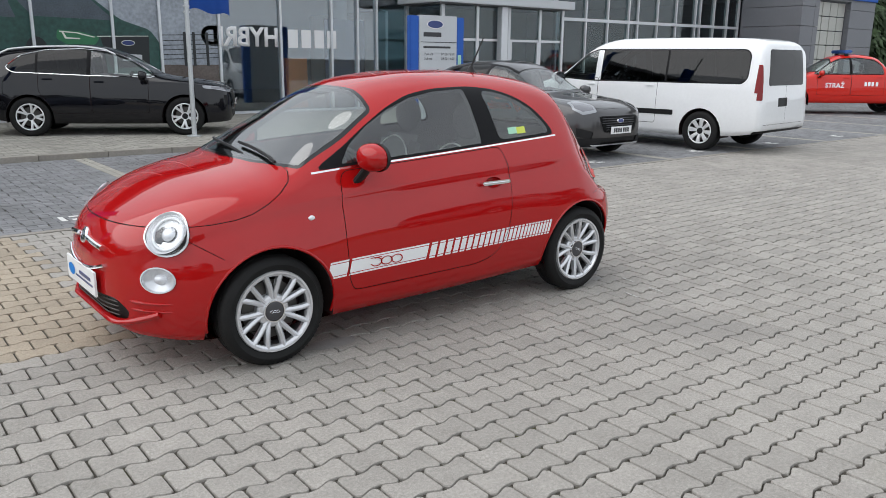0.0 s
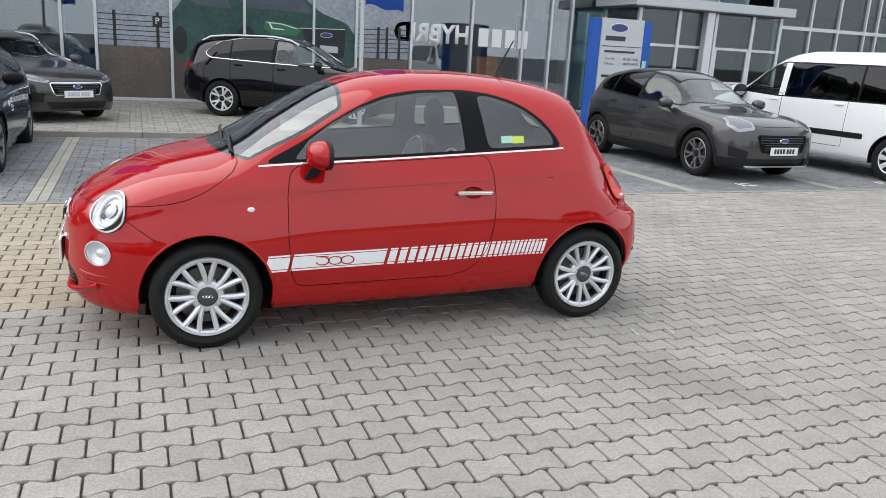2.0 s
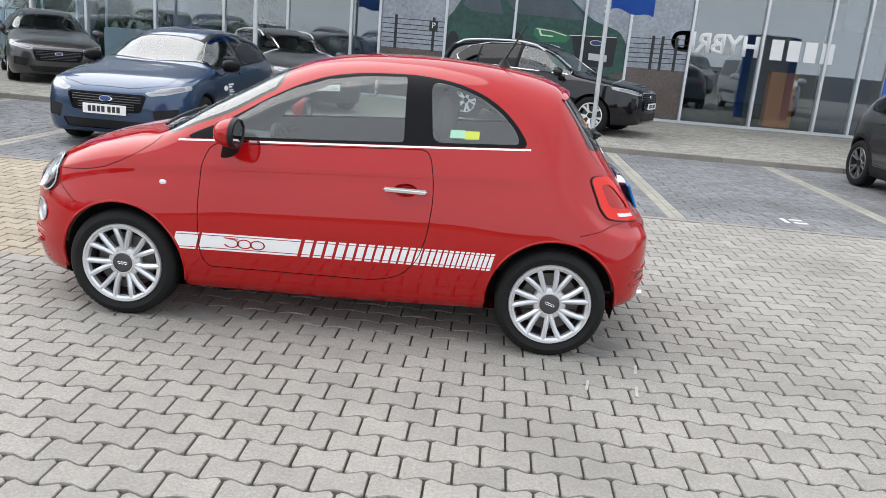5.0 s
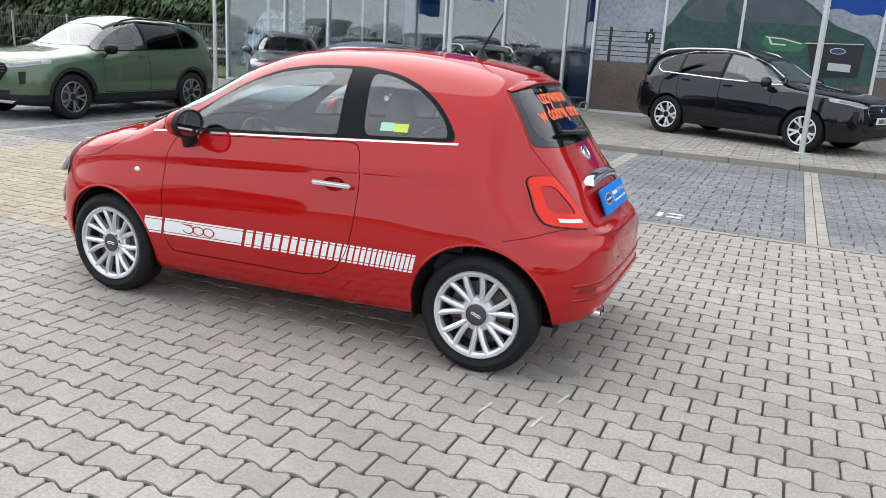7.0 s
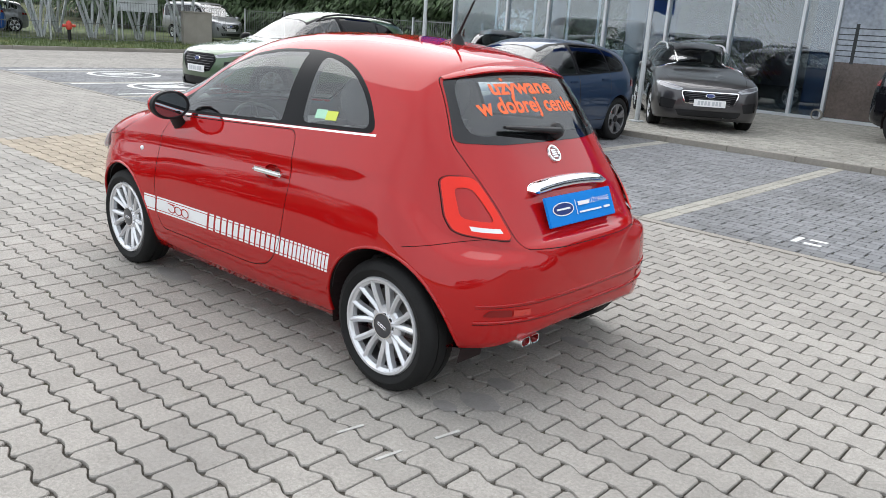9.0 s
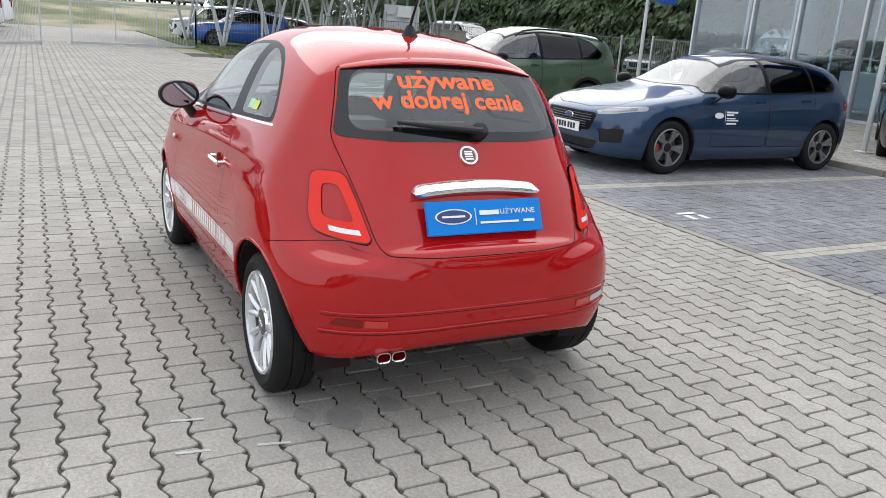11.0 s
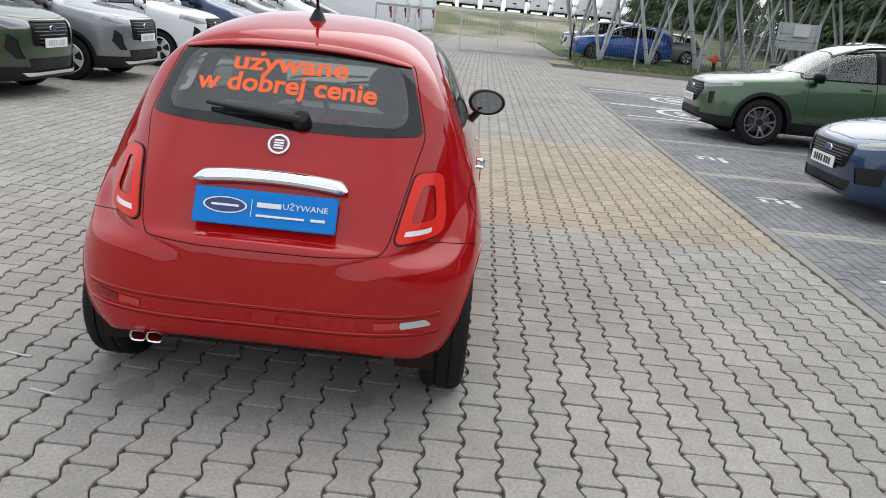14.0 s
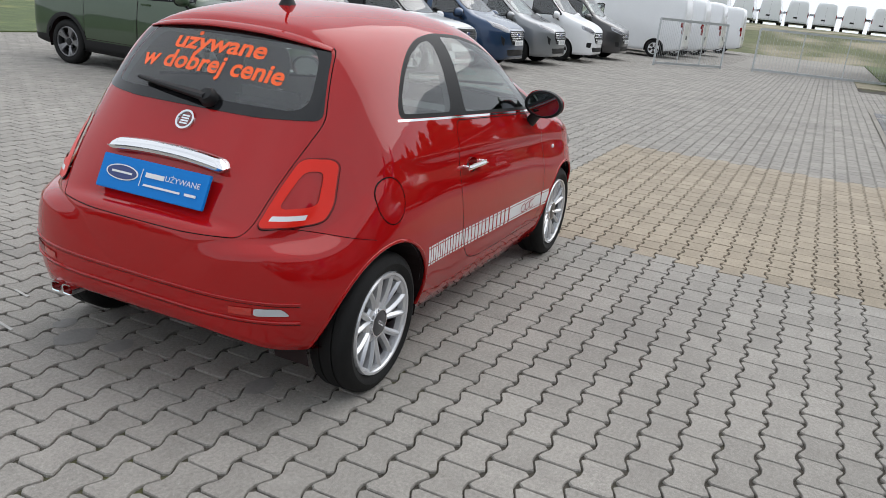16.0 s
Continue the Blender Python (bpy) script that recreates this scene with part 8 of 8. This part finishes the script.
def board():
    b = root("switch_board", pose(-27.4, 18.6, 0.05, 0, 0, 80), "pale grey inverter board on steel legs", "electrical board")
    part("back_plate", block(-0.85, 0.85, -0.03, 0.03, 1.25, 2.35, 0.01), M["steel"], b)
    part("inverter", block(-0.25, 0.40, -0.22, -0.04, 1.80, 2.30, 0.03), M["white_wall"], b)
    for z in (1.3, 1.6, 1.9):
        part("meter_box", block(-0.75, -0.40, -0.14, -0.04, z, z + 0.22, 0.01), M["grey_print"], b)
    for x in (-0.7, 0.7):
        bm = bmesh.new()
        bar(bm, (x, 0, -0.05), (x, 0, 2.3), 0.06, 0.06)
        part("leg", bm, M["steel"], b)


board()
cab = root("street_cabinet", pose(-26.0, 20.6, 0.05, 0, 0, 75), "weathered pale grey electrical cabinet", "cabinet")
part("body", block(-0.62, 0.62, -0.22, 0.22, 0.08, 1.35, 0.015), M["kerb"], cab)
part("lid", block(-0.66, 0.66, -0.26, 0.26, 1.35, 1.42, 0.015), M["kerb"], cab)
for x in (-0.3, 0.32):
    part("door", block(x - 0.27, x + 0.27, -0.235, -0.224, 0.18, 1.28, 0.004), M["kerb"], cab)
part("plinth", block(-0.60, 0.60, -0.2, 0.2, -0.02, 0.08), M["kerb"], cab)
hyd = root("hydrant", pose(-25.2, 14.7, 0.05), "red and black fire hydrant in the grass", "hydrant")
bm = bmesh.new()
lathe(bm, [(0.10, 0), (0.10, 0.05), (0.07, 0.07), (0.07, 0.45)], 16, "Z")
part("stem", bm, M["plastic"], hyd, smooth=True)
bm = bmesh.new()
lathe(bm, [(0.07, 0.45), (0.11, 0.50), (0.11, 0.68), (0.07, 0.76), (0.001, 0.80)], 16, "Z")
part("head", bm, M["hydrant"], hyd, smooth=True)
bm = bmesh.new()
tube(bm, (0, -0.24, 0.60), (0, 0.24, 0.60), 0.055, n=12)
part("outlet", bm, M["hydrant"], hyd, smooth=True)


def conifer(seed, h, r):
    """A dense dark tree: tapered trunk, drooping limbs, and a crown of many small sprays."""
    rng = random.Random(seed)
    t = root("conifer_tree", pose(0, 0, 0), "tall dense dark green conifer tree", "tree", "trees behind the fence")
    bm = bmesh.new()
    tube(bm, (0, 0, 0), (0, 0, h * 0.95), 0.16, 0.02, 8)
    for i in range(26):
        z, a = h * (0.08 + 0.85 * i / 26), i * 2.4
        l = r * (1 - z / h) * 0.9 + 0.2
        tube(bm, (0, 0, z), (l * math.cos(a), l * math.sin(a), z + 0.1 * l), 0.035, 0.008, 5)
    part("trunk", bm, M["bark"], t)
    bm = bmesh.new()
    for i in range(13000):
        q = rng.random() ** 0.8
        z = h * (0.03 + 0.97 * q)
        rad = (r * (1 - q) ** 0.8 + 0.12) * (0.42 + 0.62 * rng.random() ** 0.7) * (1 + 0.22 * math.sin(z * 5 + seed) + 0.18 * math.sin(rng.random() * 3))
        a = rng.random() * 6.283
        c = Vector((rad * math.cos(a), rad * math.sin(a), z))
        out = Vector((0.55 * math.cos(a), 0.55 * math.sin(a), -0.75 + 0.5 * rng.random()))
        side = Vector((-math.sin(a), math.cos(a), 0.4 * (rng.random() - 0.5)))
        s = 0.10 + 0.20 * rng.random() ** 1.8
        v = [bm.verts.new(c + side * s * 0.45), bm.verts.new(c + out * s * 1.3), bm.verts.new(c - side * s * 0.45), bm.verts.new(c - out * s * 0.5 + Vector((0, 0, 0.05)))]
        bm.faces.new(v)
    part("crown", bm, M["leaf"], t)
    return t


kinds = [conifer(1, 9.5, 2.5), conifer(2, 8.4, 2.3), conifer(3, 10.5, 2.7)]
rng = random.Random(11)
spots = [(-8 - 1.75 * i + 0.8 * rng.random(), 30.5 + 1.6 * rng.random()) for i in range(18)] + [(-8 - 2.3 * i + 0.8 * rng.random(), 33.8 + 2 * rng.random()) for i in range(15)]
spots += [(-40 - 2.4 * i, 29.5 + 2 * rng.random() - 0.6 * i) for i in range(6)] + [(-60 - 4 * i, 26 - 1.2 * i) for i in range(5)] + [(37.5 + 1.8 * i, 19 + 4 * rng.random()) for i in range(7)]
for i, (x, y) in enumerate(spots):
    m = pose(x, y, 0.0, 0, 0, 360 * rng.random())
    s = 0.85 + 0.35 * rng.random()
    if i < 3:
        kinds[i].matrix_world = m @ Matrix.Scale(s, 4)
    else:
        ob = copy_thing(kinds[i % 3], m)
        ob.scale = (s, s, s * (0.9 + 0.3 * rng.random()))


# ---------------------------------------------------------------- paving, piece by piece
def bone(w, l, n):
    """Outline of a dog-bone paving stone, l long in x, w wide at its ends, n at its waist."""
    h, e, s = l / 2, l * 0.25, l * 0.075
    o = [(-h, -w / 2), (-e - s, -w / 2), (-e + s, -n / 2), (e - s, -n / 2), (e + s, -w / 2), (h, -w / 2)]
    return o + [(-x, -y) for x, y in o]


L, PITCH = 0.2033, 0.1454
AMP = 0.0125
JOINT = 0.009
PLAIN_STONE = bone(PITCH + AMP * 2 - JOINT, L - JOINT, PITCH - AMP * 2 - JOINT)
STONE = rounded(PLAIN_STONE, 0.016, 1)
X_OFF, Y_OFF = 0.062, 0.105


def stone_faces(full):
    """Local vertices and faces of one stone: worn top with a rounded edge, and its sides."""
    edge = STONE if full else PLAIN_STONE
    k = len(edge)
    top = [(x * 0.974, y * 0.965, 0.0) for x, y in edge]
    verts = top + [(x, y, -0.005) for x, y in edge]
    faces = [tuple(range(k))]
    for i in range(k):
        j = (i + 1) % k
        faces.append((i, k + i, k + j, j))
    if full:
        verts += [(x, y, -0.020) for x, y in edge]
        for i in range(k):
            j = (i + 1) % k
            faces.append((k + i, 2 * k + i, 2 * k + j, k + j))
    return verts, faces


def field(name, inside_test, x0, x1, y0, y1, full, mat, parent_label, seed, dz=0.0, kind="stuff"):
    rng = random.Random(seed)
    v0, f0 = stone_faces(full)
    V, F = [], []
    j0, j1 = math.floor((y0 - Y_OFF) / PITCH), math.ceil((y1 - Y_OFF) / PITCH)
    for j in range(j0, j1):
        y = Y_OFF + j * PITCH
        shift = (j % 2) * L / 2 + X_OFF
        for i in range(math.floor((x0 - shift) / L), math.ceil((x1 - shift) / L)):
            x = shift + i * L
            if not inside_test(x, y):
                continue
            a, z = (rng.random() - 0.5) * 0.012, (rng.random() - 0.5) * 0.003 + dz
            tx, ty = (rng.random() - 0.5) * 0.014, (rng.random() - 0.5) * 0.014
            ox, oy = (rng.random() - 0.5) * 0.002, (rng.random() - 0.5) * 0.002
            base = len(V)
            V.extend((x + ox + p - a * q, y + oy + q + a * p, z + r + tx * p + ty * q) for p, q, r in v0)
            F.extend(tuple(base + t for t in f) for f in f0)
    me = bpy.data.meshes.new(name)
    me.from_pydata(V, [], F)
    me.materials.append(mat)
    ob = new(name, me)
    return tagged(ob, parent_label, kind=kind)


TAN = (-2.87, 1.75, 4.68, 7.90)
def tan(x, y): return TAN[0] < x < TAN[1] and TAN[2] < y < TAN[3]
NEAR = (3.5, 5.55, 1.75, 3.0)
def single(x, y): return NEAR[0] < x < NEAR[1] and NEAR[2] < y < NEAR[3]
def close(x, y): return -6 < x < 12.5 and -2.6 < y < 7.90
EDGE = 7.90


road = tagged(new("road"), "lane of grey dog-bone concrete paving stones", "paving", kind="structure")
field("paving_stones", lambda x, y: close(x, y) and not tan(x, y) and not single(x, y), -6, 12.5, -2.6, EDGE, True, M["paver"], "grey interlocking concrete paving stones", 1).parent = road
field("tan_paving_stones", tan, TAN[0], TAN[1], TAN[2], TAN[3], True, M["paver_tan"], "tan interlocking concrete paving stones", 2).parent = road
field("far_paving_stones", lambda x, y: not close(x, y) and not tan(x, y) and y < EDGE and not (x < -27 and y > 3.2), -46, 26, -7.8, EDGE, False, M["paver"], "grey interlocking concrete paving stones further off", 3).parent = road
field("far_paving_stones", lambda x, y: y > EDGE and x < -13.2, -20.2, -13.2, EDGE, 21, False, M["paver"], "grey interlocking concrete paving stones further off", 4).parent = road
# the nearest stones, each on its own
v0, f0 = stone_faces(True)
me = bpy.data.meshes.new("paving_stone")
me.from_pydata(v0, [], f0)
me.materials.append(M["paver_p"])
rng = random.Random(9)
for j in range(math.floor((NEAR[2] - Y_OFF) / PITCH), math.ceil((NEAR[3] - Y_OFF) / PITCH) + 1):
    y, shift = Y_OFF + j * PITCH, (j % 2) * L / 2 + X_OFF
    for i in range(math.floor((NEAR[0] - shift) / L), math.ceil((NEAR[1] - shift) / L) + 1):
        x = shift + i * L
        if single(x, y):
            ob = new("paving_stone", me)
            ob.parent = road
            ob.matrix_local = pose(x, y, (rng.random() - 0.5) * 0.003, (rng.random() - 0.5) * 0.8, (rng.random() - 0.5) * 0.8, (rng.random() - 0.5) * 0.6)


def bricks(name, x0, x1, y0, y1, w, l, keep, mat, label, seed, z0=0.0, split=False):
    """Rows of small blocks, w along x and l along y, in columns that break joint."""
    rng = random.Random(seed)
    V, F = [], []
    cells = []
    nx = max(1, round((x1 - x0) / w))
    w = (x1 - x0) / nx
    for i in range(nx):
        y, row = y0 - (0 if split else (i % 2) * l / 2), i % 2
        while y < y1:
            a, b = max(y, y0), min(y + l, y1)
            y, row = y + l, row + 1
            xa, xb = x0 + i * w, x0 + (i + 1) * w
            if split:
                swing = 0.007 if row % 4 < 2 else -0.007
                xa, xb = xa + (swing if i else 0.0), xb + (swing if i < nx - 1 else 0.0)
            if b - a < 0.03 or not keep((xa + xb) / 2, (a + b) / 2):
                continue
            if split and row % 2:
                mid = (xa + xb) / 2 + 0.01 * (rng.random() - 0.5)
                cells += [(xa, mid, a, b), (mid, xb, a, b)]
            else:
                cells.append((xa, xb, a, b))
    for xa, xb, a, b in cells:
            w, g, z = xb - xa, 0.0018 + 0.0010 * rng.random(), z0 + (rng.random() - 0.5) * 0.003
            base = len(V)
            V.extend(((xa + g + 0.003, a + g + 0.003, z), (xa + w - g - 0.003, a + g + 0.003, z), (xa + w - g - 0.003, b - g - 0.003, z), (xa + g + 0.003, b - g - 0.003, z)))
            V.extend(((xa + g, a + g, z - 0.008), (xa + w - g, a + g, z - 0.008), (xa + w - g, b - g, z - 0.008), (xa + g, b - g, z - 0.008)))
            F.append((base, base + 1, base + 2, base + 3))
            for k in range(4):
                m = (k + 1) % 4
                F.append((base + k, base + 4 + k, base + 4 + m, base + m))
    me = bpy.data.meshes.new(name)
    me.from_pydata(V, [], F)
    me.materials.append(mat)
    return tagged(new(name, me), label, kind="stuff")


LINES = [3.575 + 2.585 * k for k in range(-6, 9)]
def on_line(x): return any(abs(x - c) < 0.105 for c in LINES)
bays = tagged(new("parking_bays"), "parking bays of dark grey concrete bricks with pale dividing lines", "paving", kind="structure")
EDGES = [-13.2] + [e for c in LINES for e in (c - 0.10, c + 0.10)] + [25.0]
for k, (xa, xb) in enumerate(zip(EDGES[::2], EDGES[1::2])):
    if xb - xa > 0.15:
        bricks("dark_bricks", xa, xb, 8.0, KERB_Y - 0.005, 0.20, 0.10, lambda x, y: True, M["brick_dark"], "dark grey concrete bricks of one parking bay", 50 + k, 0.0, True).parent = bays
for c in LINES:
    bricks("line_bricks", c - 0.10, c + 0.10, 8.0, KERB_Y - 0.005, 0.10, 0.20, lambda x, y: True, M["brick_light"], "pale grey bricks dividing two bays", 6).parent = bays
bricks("far_bricks", 25.0, 40.0, 8.0, 18.0, 0.20, 0.20, lambda x, y: True, M["brick_dark"], "dark grey concrete bricks further off", 8).parent = bays
bricks("pavement_stones", -14, 22, KERB_Y + 0.115, FACADE - 0.08, 0.20, 0.10, lambda x, y: True, M["brick_pave"], "pale grey stones of the raised pavement", 7, 0.082, True).parent = bpy.data.objects["pavement"]
me = None
for i in range(41):
    ob = part("edging_slab", block(0.003, 0.997, EDGE + 0.005, 7.995, -0.03, 0.001, 0.003), M["kerb"], road) if me is None else new("edging_slab", me)
    me = ob.data
    ob.parent = road
    ob.location.x = -14.5 + i
